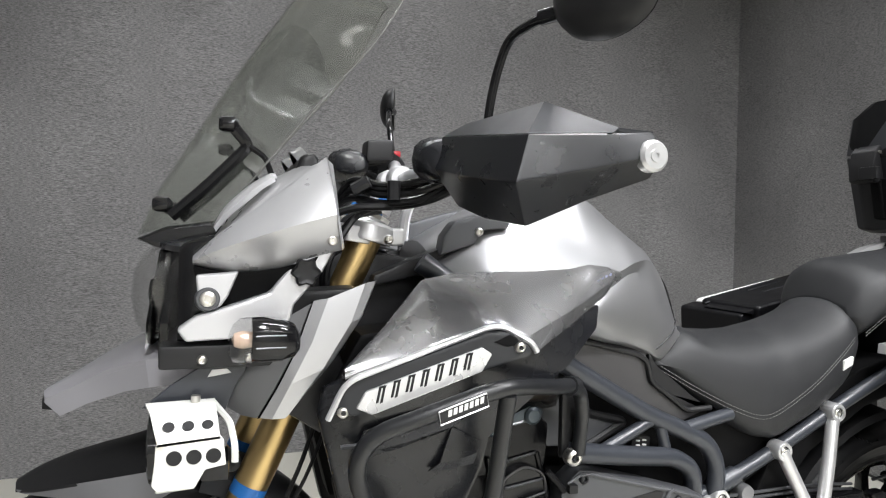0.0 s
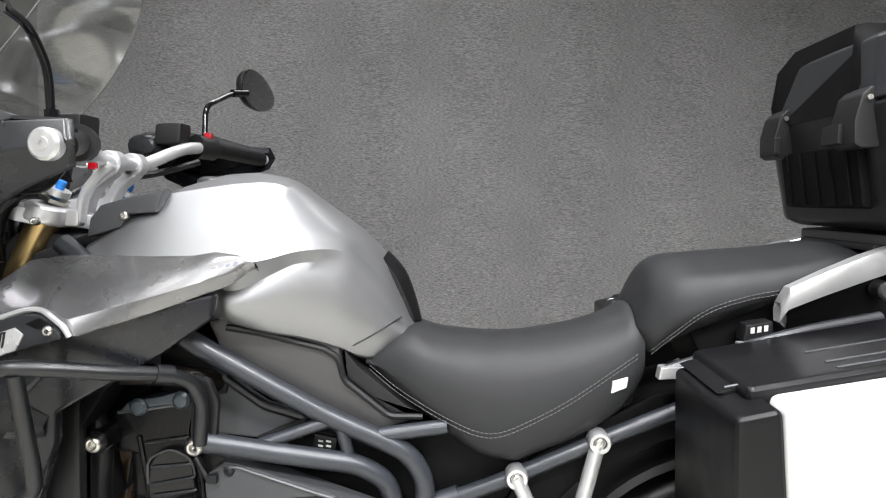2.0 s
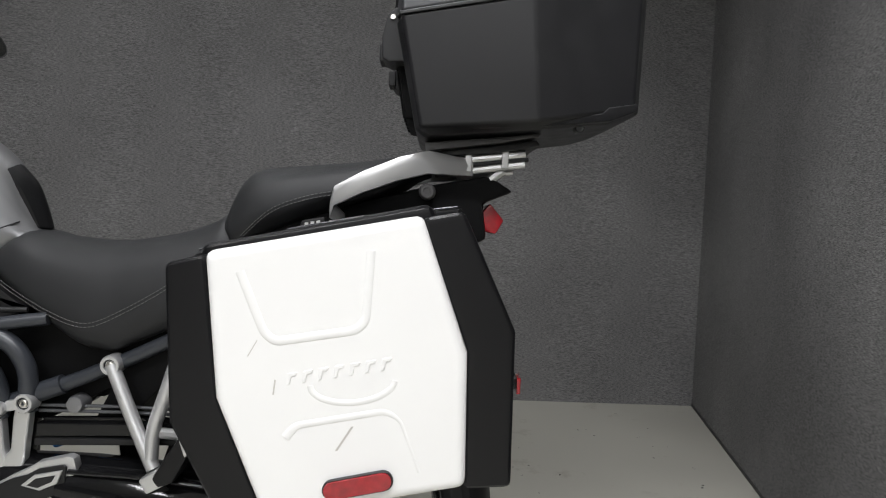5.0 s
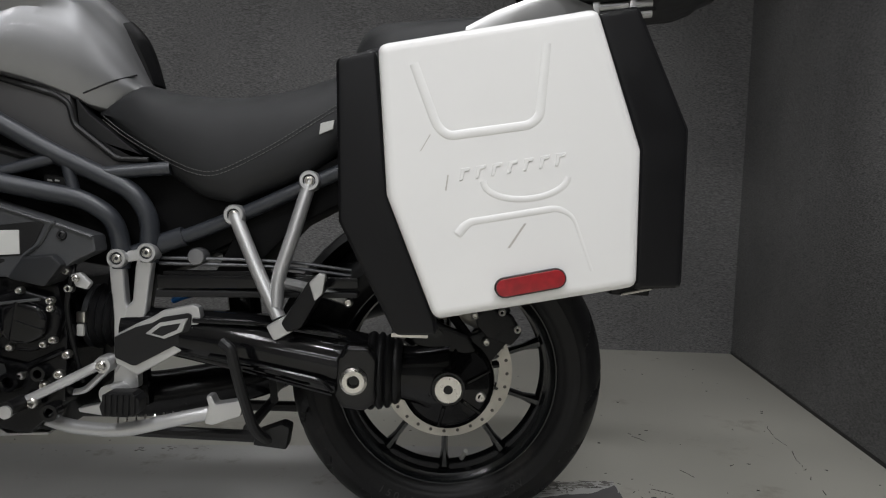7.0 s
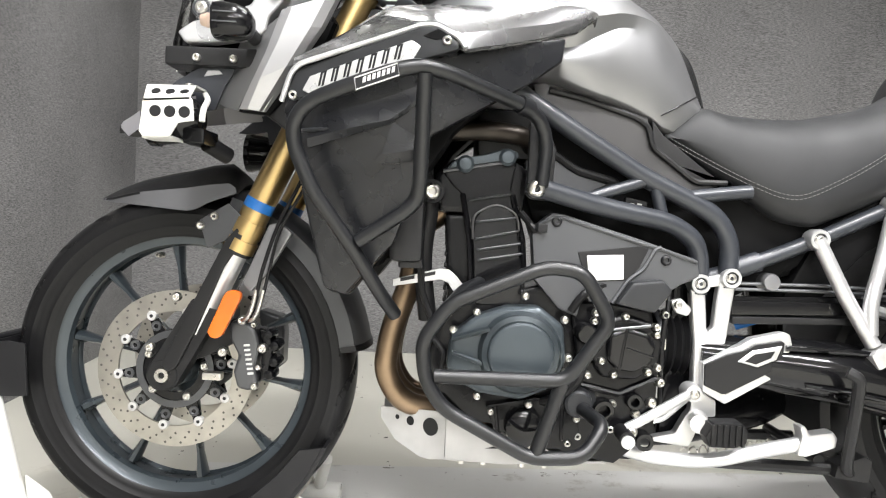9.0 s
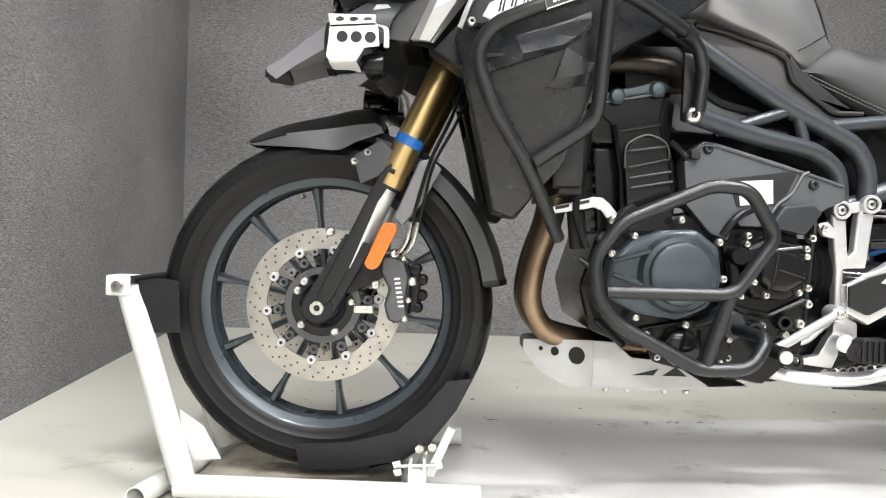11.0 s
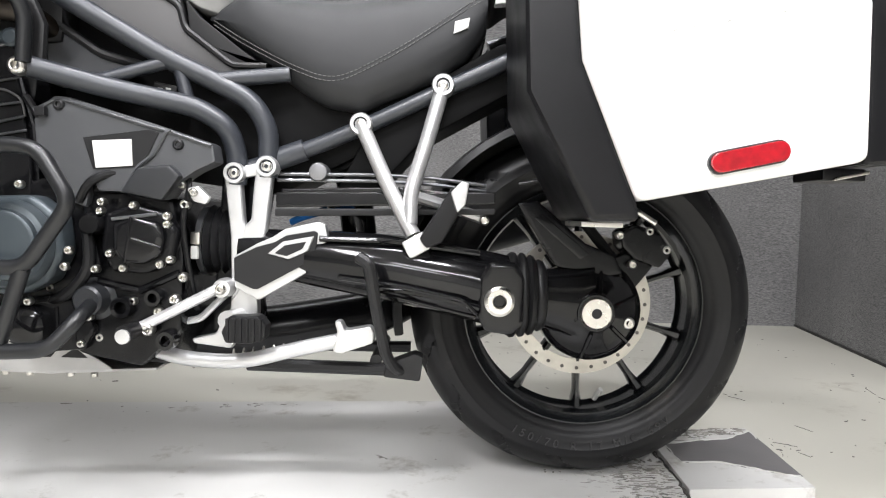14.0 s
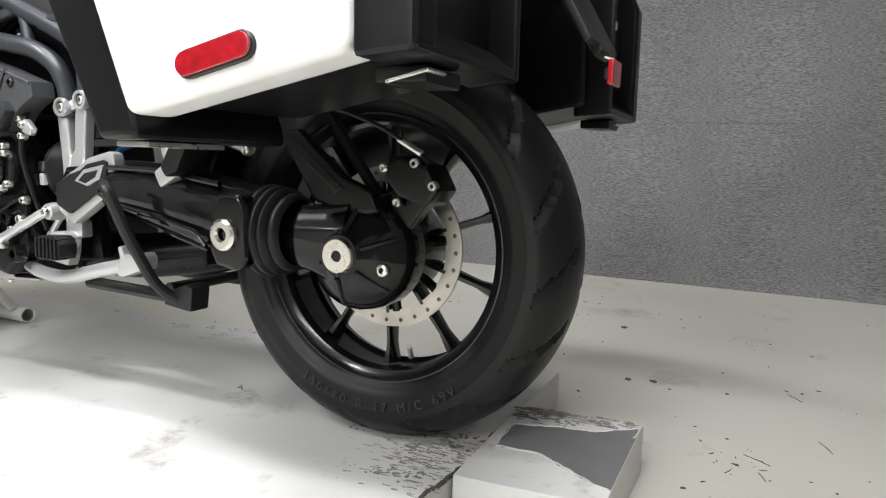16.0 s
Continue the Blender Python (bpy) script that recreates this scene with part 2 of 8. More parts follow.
def prism(pts, y0, y1, bevel=0.003, segments=2, warp=None):
    """An outline in the (x, z) plane, drawn out from y0 to y1."""
    bm = bmesh.new()
    a = [bm.verts.new((x, y0, z)) for x, z in pts]
    b = [bm.verts.new((x, y1, z)) for x, z in pts]
    n = len(pts)
    bm.faces.new(a)
    bm.faces.new(b[::-1])
    for i in range(n):
        bm.faces.new((a[i], b[i], b[(i + 1) % n], a[(i + 1) % n]))
    bmesh.ops.recalc_face_normals(bm, faces=bm.faces[:])
    bevel_all(bm, bevel, segments)
    if warp:
        bmesh.ops.triangulate(bm, faces=[f for f in bm.faces if len(f.verts) > 4])
        for v in bm.verts:
            v.co = Vector(warp(*v.co))
    return bm


def box(x0, x1, y0, y1, z0, z1, bevel=0.003, turn=None):
    bm = prism([(x0, z0), (x1, z0), (x1, z1), (x0, z1)], y0, y1, bevel)
    if turn:
        bmesh.ops.transform(bm, matrix=turn, verts=bm.verts[:])
    return bm


def fillet(path, radius, steps=5):
    """Rounds the inner corners of a path."""
    path = [Vector(p) for p in path]
    out = [path[0]]
    for a, b, c in zip(path, path[1:], path[2:]):
        r = min(radius, (a - b).length * 0.45, (c - b).length * 0.45)
        p, q = b + (a - b).normalized() * r, b + (c - b).normalized() * r
        out += [p.lerp(b, t).lerp(b.lerp(q, t), t) for t in [i / steps for i in range(steps + 1)]]
    return out + [path[-1]]


def tube(path, r, round_by=0.03, segs=12, caps=True, bm=None):
    """A round tube along a path; r may be a number or one for each end."""
    path = fillet(path, round_by) if round_by else [Vector(p) for p in path]
    bm = bm or bmesh.new()
    r0, r1 = r if isinstance(r, tuple) else (r, r)
    side = None
    rings = []
    for i, p in enumerate(path):
        d = (path[min(i + 1, len(path) - 1)] - path[max(i - 1, 0)]).normalized()
        if side is None:
            side = d.orthogonal().normalized()
        side = (side - d * side.dot(d)).normalized()
        up = d.cross(side)
        rr = r0 + (r1 - r0) * i / (len(path) - 1)
        rings.append([bm.verts.new(p + rr * (math.cos(a) * side + math.sin(a) * up)) for a in [2 * math.pi * k / segs for k in range(segs)]])
    for u, v in zip(rings, rings[1:]):
        for k in range(segs):
            bm.faces.new((u[k], u[(k + 1) % segs], v[(k + 1) % segs], v[k]))
    if caps:
        bm.faces.new(rings[0][::-1])
        bm.faces.new(rings[-1])
    return bm


def lathe(profile, centre, segs=48, axis="y", bm=None, arc=(0, 360)):
    """A profile of (radius, offset along the axis), spun round the axis through centre."""
    bm = bm or bmesh.new()
    c = Vector(centre)
    full = arc == (0, 360)
    count = segs if full else segs + 1
    rings = []
    for k in range(count):
        a = radians(arc[0] + (arc[1] - arc[0]) * k / segs)
        ring = []
        for r, o in profile:
            u, v = r * math.cos(a), r * math.sin(a)
            ring.append(bm.verts.new(c + Vector({"y": (u, o, v), "x": (o, u, v), "z": (u, v, o)}[axis])))
        rings.append(ring)
    for k in range(segs):
        u, v = rings[k], rings[(k + 1) % count]
        for i in range(len(profile) - 1):
            if profile[i][0] < 1e-6 and profile[i + 1][0] < 1e-6:
                continue
            bm.faces.new((u[i], u[i + 1], v[i + 1], v[i]))
    bmesh.ops.remove_doubles(bm, verts=bm.verts[:], dist=1e-5)
    return bm


def loft(rings, closed=True, caps=True, bm=None):
    """A skin over rings of equally many points."""
    bm = bm or bmesh.new()
    vs = [[bm.verts.new(p) for p in ring] for ring in rings]
    n = len(vs[0])
    for u, v in zip(vs, vs[1:]):
        for k in range(n if closed else n - 1):
            bm.faces.new((u[k], u[(k + 1) % n], v[(k + 1) % n], v[k]))
    if caps and closed:
        bm.faces.new(vs[0][::-1])
        bm.faces.new(vs[-1])
    return bm


def spline(pts, per=4):
    """A smooth line through points."""
    pts = [Vector(p) for p in pts]
    out = []
    for i in range(len(pts) - 1):
        a, b, c, d = pts[max(i - 1, 0)], pts[i], pts[i + 1], pts[min(i + 2, len(pts) - 1)]
        for k in range(per):
            t = k / per
            out.append(0.5 * (2 * b + (c - a) * t + (2 * a - 5 * b + 4 * c - d) * t * t + (3 * b - a - 3 * c + d) * t ** 3))
    return out + [pts[-1]]


def sheet(rows, thick=(0, 0.004, 0), per=3, cross=3, bevel=0.0):
    """A smooth panel through rows of points, with thickness."""
    rows = [spline(r, per) for r in rows] if per > 1 else [[Vector(p) for p in r] for r in rows]
    if cross > 1:
        cols = [spline(c, cross) for c in zip(*rows)]
        rows = list(zip(*cols))
    bm = bmesh.new()
    t = Vector(thick)
    n, m = len(rows), len(rows[0])
    f = [[bm.verts.new(p) for p in r] for r in rows]
    g = [[bm.verts.new(p + t) for p in r] for r in rows]
    for i in range(n - 1):
        for j in range(m - 1):
            bm.faces.new((f[i][j], f[i][j + 1], f[i + 1][j + 1], f[i + 1][j]))
            bm.faces.new((g[i][j], g[i + 1][j], g[i + 1][j + 1], g[i][j + 1]))
    rim = [(i, 0) for i in range(n)] + [(n - 1, j) for j in range(1, m)] + [(i, m - 1) for i in range(n - 2, -1, -1)] + [(0, j) for j in range(m - 2, 0, -1)]
    for (a, b), (c, d) in zip(rim, rim[1:] + rim[:1]):
        bm.faces.new((f[a][b], f[c][d], g[c][d], g[a][b]))
    return bevel_all(bm, bevel) if bevel else bm


def bolt(parent, x, y, z, r=0.009, name="bolt", material=None, depth=0.007, axis="y", s=-1):
    """A socket-head screw that looks out along -y."""
    bm = lathe([(0, 0.1 * depth * s), (r * 0.40, 0.1 * depth * s), (r * 0.44, depth * 0.95 * s), (r * 0.60, depth * s), (r * 0.82, depth * 0.88 * s), (r * 0.96, depth * 0.6 * s), (r, depth * 0.25 * s), (r, -0.004 * s)], (x, y, z), 16, axis)
    return part(name, bm, material or STEEL, parent)

# ---- the setting ----
FLOOR_Z, CEIL_Z = -0.02, 2.9
CORNER_L, CORNER_R = Vector((-1.13, 2.2, 0)), Vector((3.12, 2.34, 0))
END_L, END_R = Vector((-0.56, -1.9, 0)), Vector((2.50, -1.35, 0))


def wall(name, a, b, z0, z1, thick, label, material=FELT):
    """An upright panel from a to b, its thickness on the far side."""
    d = (b - a).normalized()
    out = Vector((d.y, -d.x, 0)) * thick
    bm = bmesh.new()
    lo = [bm.verts.new((p.x, p.y, z0)) for p in (a, b, b + out, a + out)]
    hi = [bm.verts.new((p.x, p.y, z1)) for p in (a, b, b + out, a + out)]
    bm.faces.new(lo)
    bm.faces.new(hi[::-1])
    for k in range(4):
        bm.faces.new((lo[k], lo[(k + 1) % 4], hi[(k + 1) % 4], hi[k]))
    return tagged(part(name, bm, material, smooth=0), label, "wall", kind="structure")


SEAM = 0.685
wall("wall_back", CORNER_R + Vector((0.1, 0, 0)), CORNER_L - Vector((0.1, 0, 0)), FLOOR_Z, SEAM, -0.08, "lower panel of dark grey needle-felt booth wall")
wall("wall_back_upper", CORNER_R + Vector((0.1, -0.0012, 0)), CORNER_L - Vector((0.1, 0.0012, 0)), SEAM + 0.0006, CEIL_Z, -0.08, "upper panel of dark grey needle-felt booth wall")
wall("wall_right", END_R, CORNER_R, FLOOR_Z, CEIL_Z, 0.08, "side wall of the booth covered in dark grey felt")
wall("wall_left", CORNER_L, END_L, FLOOR_Z, CEIL_Z, 0.08, "side wall of the booth covered in dark grey felt")
tagged(part("floor", box(-6, 7, -8, 5, FLOOR_Z - 0.1, FLOOR_Z, 0), FLOOR, smooth=0), "off-white painted concrete floor with scuffs and specks", "floor", kind="structure")
tagged(part("ceiling", box(-6, 7, -8, 5, CEIL_Z, CEIL_Z + 0.1, 0), CEIL, smooth=0), "plain pale ceiling over the booth", "ceiling", kind="structure")
# Unseen walls; the y -8 one is white to bounce light.
for a, b in (((-6, -8), (7, -8)), ((7, -8), (7, 5)), ((7, 5), (-6, 5)), ((-6, 5), (-6, -8))):
    wall("wall_outer", Vector((*a, 0)), Vector((*b, 0)), FLOOR_Z, CEIL_Z, 0.1, "unseen wall added around the booth, closing in and bouncing light", BOUNCE_WHITE if a[1] == b[1] == -8 else HALL)

# Ink-dark strips paint in the thin shadow gap where wall meets floor.
for name, a, b in (("shade_strip_back", CORNER_R, CORNER_L), ("shade_strip_right", END_R, CORNER_R)):
    ob = wall(name, a + (b - a).normalized() * 0.004, b, FLOOR_Z, FLOOR_Z + 0.012, 0.003 if name == "shade_strip_back" else -0.003, "dark strip standing in for shade under the felt panel", INK)

# ---- the plinth on which the motorcycle stands ----
def plinth_z(x, y=0):
    return max(FLOOR_Z + 0.003, -0.017 + 0.032 * x + 0.03 * y)


plinth = empty("plinth", 0.8, 0, FLOOR_Z)
tagged(plinth, "low white-painted plinth with worn and flaking paint", "plinth")
def deck_mesh(plan):
    """A low slab over a plan outline, its top following the slope."""
    bm = bmesh.new()
    lo = [bm.verts.new((x, y, FLOOR_Z + 0.001)) for x, y in plan]
    hi = [bm.verts.new((x, y, plinth_z(x, y))) for x, y in plan]
    bm.faces.new(lo[::-1])
    bm.faces.new(hi)
    for k in range(len(plan)):
        j = (k + 1) % len(plan)
        bm.faces.new((lo[k], lo[j], hi[j], hi[k]))
    bmesh.ops.recalc_face_normals(bm, faces=bm.faces[:])
    return bevel_all(bm, 0.003)


part("deck", deck_mesh([(-0.10, 0.44), (-0.096, -0.112), (0.027, -0.489), (1.619, -0.542), (1.689, -0.157), (1.706, -0.072), (1.707, 0.44)]), PLINTH, plinth).matrix_parent_inverse = plinth.matrix_basis.inverted()
BOTTOM_UP = lambda z: 1 if z > 0.02 else 0
BLOCK_TOP = lambda x, y: 0.0405 + (x - 1.709) * 0.045 + (y + 0.085) * 0.06
part("end_block", prism([(1.709, FLOOR_Z + 0.001), (1.925, FLOOR_Z + 0.001), (1.925, 0.05), (1.709, 0.05)], -0.085, 0.19, 0.003, warp=lambda x, y, z: (x, y, z + (BOTTOM_UP(z)) * (BLOCK_TOP(x, y) - 0.05))), PLINTH, plinth, "separate end block with bare grey top").matrix_parent_inverse = plinth.matrix_basis.inverted()


# ---- motorcycle ----
bike = empty("motorcycle")
tagged(bike, "silver and black adventure touring motorcycle standing in a wheel chock", "motorcycle")
FX, RX, AZ = 0.0, 1.53, 0.342


def tyre(name, cx, radius, bead, width, parent, grooves, skew, drop=0.42):
    """A tyre with a rounded crown, flat sidewalls and slanting tread grooves."""
    bm = bmesh.new()
    segs, across = 288, 64
    rings = []
    half = width / 2
    for k in range(segs):
        a = 2 * math.pi * k / segs
        ring = []
        for j in range(across + 1):
            s = -1 + 2 * j / across
            t = abs(s)
            if t < 0.62:
                u = t / 0.62
                y, r = half * math.sin(u * 1.32) / math.sin(1.32) * 0.98, radius - (radius - bead) * drop * (1 - math.cos(u * 1.32)) / (1 - math.cos(1.32))
                ph = (a / (2 * math.pi) * grooves + (1 if s > 0 else -1) * 0.25 + skew * u) % 1
                if 0.14 < u < 0.98 and ph < 0.15:
                    r -= 0.007
            else:
                u = (t - 0.62) / 0.38
                y = half * (0.98 + 0.03 * math.sin(math.pi * u) - 0.22 * u * u)
                r = radius - (radius - bead) * (drop + (1 - drop) * u)
                y += 0.0014 * (0.10 < u < 0.16 or 0.22 < u < 0.26 or 0.66 < u < 0.72 or 0.86 < u < 0.96)
            ring.append(bm.verts.new((cx + r * math.cos(a), math.copysign(y, s), AZ + r * math.sin(a))))
        rings.append(ring)
    for k in range(segs):
        u, v = rings[k], rings[(k + 1) % segs]
        for j in range(across):
            bm.faces.new((u[j], u[j + 1], v[j + 1], v[j]))
    return part(name, bm, RUBBER, parent, smooth=32)


def rim(cx, r_out, r_in, width, parent, paint=WHEEL):
    h = width / 2
    prof = [(r_in + 0.006, -h * 0.4), (r_in, -h * 0.55), (r_in + 0.004, -h * 0.8), (r_out - 0.016, -h * 0.88), (r_out - 0.010, -h), (r_out, -h), (r_out + 0.002, -h * 0.93), (r_out - 0.008, -h * 0.8),
            (r_out - 0.008, h * 0.8), (r_out + 0.002, h * 0.93), (r_out, h), (r_out - 0.010, h), (r_out - 0.016, h * 0.88), (r_in + 0.004, h * 0.8), (r_in, h * 0.55), (r_in + 0.006, h * 0.4), (r_in + 0.006, -h * 0.4)]
    return part("rim", lathe(prof, (cx, 0, AZ), 96), paint, parent, "dark blue-grey cast wheel rim" if paint is WHEEL else "gloss black cast wheel rim")


def spoke(cx, angle, r0, r1, parent, w0, w1, y0=0.022, depth=0.012, paint=WHEEL):
    a = radians(angle)
    d, n = Vector((math.cos(a), 0, math.sin(a))), Vector((-math.sin(a), 0, math.cos(a)))
    c = Vector((cx, 0, AZ))
    rings = []
    for t in (0, 0.25, 0.75, 0.92, 1):
        r = r0 + (r1 - r0) * t
        w = w0 + (w1 - w0) * t + (0.006 * max(0, t - 0.75) * 4)
        h = y0 + (depth - y0) * t + (0.008 * max(0, t - 0.75) * 4)
        rings.append([c + d * r + n * w * math.cos(q) + Vector((0, h * math.sin(q), 0)) for q in [radians(22.5 + 45 * i) for i in range(8)]])
    return part("spoke", loft(rings), paint, parent)


def disc(name, cx, y, r_out, r_in, holes, parent, rows, thick=0.005, label="", hole_r=0.0023):
    """A drilled brake rotor: a ring with round holes through it."""
    bm = bmesh.new()
    n = 180
    def ring(r, yy):
        return [bm.verts.new((cx + r * math.cos(2 * math.pi * k / n), yy, AZ + r * math.sin(2 * math.pi * k / n))) for k in range(n)]
    a, b, c, d = ring(r_in, y), ring(r_out, y), ring(r_out, y + thick), ring(r_in, y + thick)
    for u, v in ((a, b), (b, c), (c, d), (d, a)):
        for k in range(n):
            bm.faces.new((u[k], u[(k + 1) % n], v[(k + 1) % n], v[k]))
    ob = part(name, bm, DISC, parent, label)
    bm = bmesh.new()
    for k in range(holes):
        a0 = 2 * math.pi * k / holes
        for j, (rr, off) in enumerate(rows):
            aa = a0 + off
            lathe([(0, -0.0003), (hole_r, -0.0003), (hole_r, thick + 0.0003), (0, thick + 0.0003)], (cx + rr * math.cos(aa), y, AZ + rr * math.sin(aa)), 8, bm=bm)
    tagged(part("cooling_hole", bm, HOLE, ob), "ring of small drilled holes", kind="stuff")
    return ob


front = part("front_wheel", lathe([(0.012, -0.075), (0.03, -0.075), (0.034, -0.05), (0.05, -0.045), (0.05, 0.045), (0.034, 0.05), (0.03, 0.075), (0.012, 0.075), (0.012, -0.075)], (FX, 0, AZ), 40), WHEEL, bike, "front wheel hub in dark blue-grey paint")
tyre("tyre", FX, 0.331, 0.247, 0.116, front, 20, 0.9, 0.30)
front.location.y = 0.035
rim(FX, 0.260, 0.229, 0.078, front)
for k in range(10):
    spoke(FX, 36 * k + 26, 0.045, 0.228, front, 0.0075, 0.006)
rear = part("rear_wheel", lathe([(0.02, -0.05), (0.07, -0.05), (0.08, -0.03), (0.08, 0.03), (0.06, 0.06), (0.02, 0.07)], (RX, 0, AZ), 40), REAR_WHEEL, bike, "rear wheel hub in black paint")
tyre("tyre", RX, 0.312, 0.214, 0.168, rear, 16, 0.8).location.y = 0.008
rim(RX, 0.222, 0.194, 0.112, rear, REAR_WHEEL)
for k in range(10):
    spoke(RX, 36 * k + 19, 0.07, 0.194, rear, 0.0075, 0.0065, 0.022, 0.014, REAR_WHEEL)

# panniers and top case
CASE_OUT = [(1.409, 0.870), (1.691, 0.929), (1.757, 0.75), (1.762, 0.571), (1.497, 0.516), (1.428, 0.677)]


def side_case(sign, label):
    case = empty("side_case", 1.6, sign * 0.33, 0.7)
    tagged(case, label, "pannier", "side cases")
    inv = case.matrix_basis.inverted()
    f = flip if sign > 0 else (lambda b: b)
    def add(name, bm, m, lab="", par=None, smooth=35):
        ob = part(name, f(bm), m, par or case, lab, smooth)
        if not par:
            ob.matrix_parent_inverse = inv
        return ob
    body = [(1.385, 0.875), (1.70, 0.945), (1.775, 0.79), (1.785, 0.585), (1.50, 0.530), (1.405, 0.68)]
    shell = add("lid", prism(CASE_OUT, -0.385, -0.444, 0.014, 4), WHITE, "glossy white lid with faint scuffs")
    add("inner_shell", prism(body, -0.175, -0.388, 0.012, 3), CASE_BLACK, "black inner half of the case")
    add("front_guard", prism([(1.355, 0.852), (1.408, 0.866), (1.430, 0.678), (1.499, 0.515), (1.503, 0.494), (1.446, 0.492), (1.366, 0.640)], -0.20, -0.437, 0.010, 3), CASE_BLACK, "black moulded edge guard")
    REAR = [(1.690, 0.925), (1.745, 0.937), (1.820, 0.78), (1.823, 0.571), (1.760, 0.566), (1.756, 0.752)]
    guard = add("rear_guard", prism(REAR, -0.396, -0.437, 0.010, 3), CASE_BLACK, "black moulded edge guard")
    add("guard_flange", prism(REAR, -0.198, -0.212, 0.005, 2), CASE_BLACK, par=guard)
    add("guard_panel", prism([(1.690, 0.920), (1.722, 0.930), (1.788, 0.78), (1.790, 0.578), (1.760, 0.570), (1.756, 0.752)], -0.205, -0.430, 0.004, 2), CASE_BLACK, "recessed rear panel", guard)
    add("guard_shelf", prism([(1.760, 0.5675), (1.8225, 0.5725), (1.8215, 0.582), (1.792, 0.604), (1.762, 0.604)], -0.204, -0.431, 0.003, 2), CASE_BLACK, par=guard)
    add("guard_shelf", prism([(1.715, 0.928), (1.744, 0.9345), (1.760, 0.902), (1.726, 0.895)], -0.204, -0.431, 0.003, 2), CASE_BLACK, par=guard)
    # pressed trapezoid relief, welted edge
    def welt(line, r0, r1, round_by):
        bm = tube(line, (r0, r1), round_by, 8)
        for v in bm.verts:
            v.co.y = -0.4440 + (v.co.y + 0.4440) * 0.30
        return bm
    add("pressed_ridge", welt([(1.457, -0.4440, 0.846), (1.490, -0.4440, 0.768), (1.505, -0.4440, 0.756), (1.61, -0.4440, 0.775), (1.622, -0.4440, 0.787), (1.626, -0.4440, 0.88)], 0.006, 0.006, 0.014), WHITE, par=shell, smooth=80)
    add("pressed_ridge", welt([(1.523, -0.4440, 0.630), (1.535, -0.4440, 0.646), (1.652, -0.4440, 0.670), (1.672, -0.4440, 0.660), (1.70, -0.4440, 0.590)], 0.006, 0.002, 0.016), WHITE, par=shell, smooth=80)
    ca, cb = Vector((1.587, 0.5635)), Vector((1.653, 0.5785))
    d = (cb - ca).normalized()
    def capsule(r):
        up = Vector((-d.y, d.x))
        return [ca + r * (-d * math.sin(q) + up * math.cos(q)) for q in [math.pi * i / 8 for i in range(9)]] + [cb + r * (d * math.sin(q) - up * math.cos(q)) for q in [math.pi * i / 8 for i in range(9)]]
    add("reflector_frame", prism([(p.x, p.y) for p in capsule(0.0135)], -0.440, -0.450, 0.001, 1), INK, "black reflector surround", shell)
    add("reflector", prism([(p.x, p.y) for p in capsule(0.0117)], -0.445, -0.4535, 0.002, 2), RED, "red ribbed reflector", shell)
    # embossed maker's plate: a ring segment and a row of low bars
    arc = [(1.553 + 0.055 * (1 - math.cos(t)), -0.4440, 0.700 - 0.026 * math.sin(t) + 0.011 * (1 - math.cos(t)) / 2) for t in [math.pi * k / 16 for k in range(17)]]
    add("embossed_arc", welt(arc, 0.0042, 0.0042, 0), WHITE, par=shell, smooth=80)
    for k in range(7):
        x = 1.522 + 0.0205 * k
        z = 0.699 + (x - 1.52) * 0.2
        add("embossed_bar", prism([(x, z), (x + 0.004, z + 0.001), (x + 0.006, z + 0.012), (x + 0.012, z + 0.0135), (x + 0.013, z + 0.018), (x + 0.001, z + 0.0155)], -0.440, -0.4454, 0.0004, 1), WHITE, par=shell)
    # scuffs
    for x, z, dx, dz, w in ((1.59, 0.615, 0.02, 0.033, 0.0016), (1.505, 0.686, 0.002, 0.02, 0.001), (1.470, 0.735, 0.012, 0.022, 0.0007)):
        add("scuff", prism([(x - w, z), (x + w, z), (x + dx + w, z + dz), (x + dx - w, z + dz)], -0.4435, -0.4444, 0), mat_scuff, par=shell)
    # handle and lid fittings along the top
    add("top_rail", prism([(1.362, 0.858), (1.40, 0.872), (1.69, 0.934), (1.745, 0.942), (1.735, 0.925), (1.40, 0.850)], -0.19, -0.352, 0.004, 2), CASE_BLACK, "black top edge")
    grip = add("handle", prism([(1.484, 0.884), (1.494, 0.8985), (1.612, 0.924), (1.622, 0.914), (1.612, 0.900), (1.494, 0.875)], -0.250, -0.372, 0.004, 2), CASE_BLACK, "black recessed carrying handle")
    for y in (-0.366, -0.338, -0.285):
        add("handle_rib", tube([(1.500, y, 0.9005), (1.606, y, 0.9235)], 0.0022, 0, 6), DARK_GREY, par=grip)
    add("top_seam", tube([(1.372, -0.3525, 0.8665), (1.41, -0.3525, 0.8755), (1.69, -0.3525, 0.9355), (1.738, -0.3525, 0.9425)], 0.0018, 0, 6), GUN)
    add("top_seam", tube([(1.40, -0.235, 0.876), (1.68, -0.235, 0.936)], 0.0022, 0, 6), GUN)
    foot = add("rear_foot", box(1.745, 1.80, -0.375, -0.30, 0.552, 0.568, 0.004), CASE_BLACK)
    add("foot_strip", prism([(1.758, 0.5515), (1.803, 0.5615), (1.803, 0.5655), (1.758, 0.5555)], -0.340, -0.3775, 0.001, 1), STEEL, "bare steel foot strip", foot)
    add("mount_strip", box(1.44, 1.49, -0.41, -0.30, 0.486, 0.492, 0.001), STEEL)
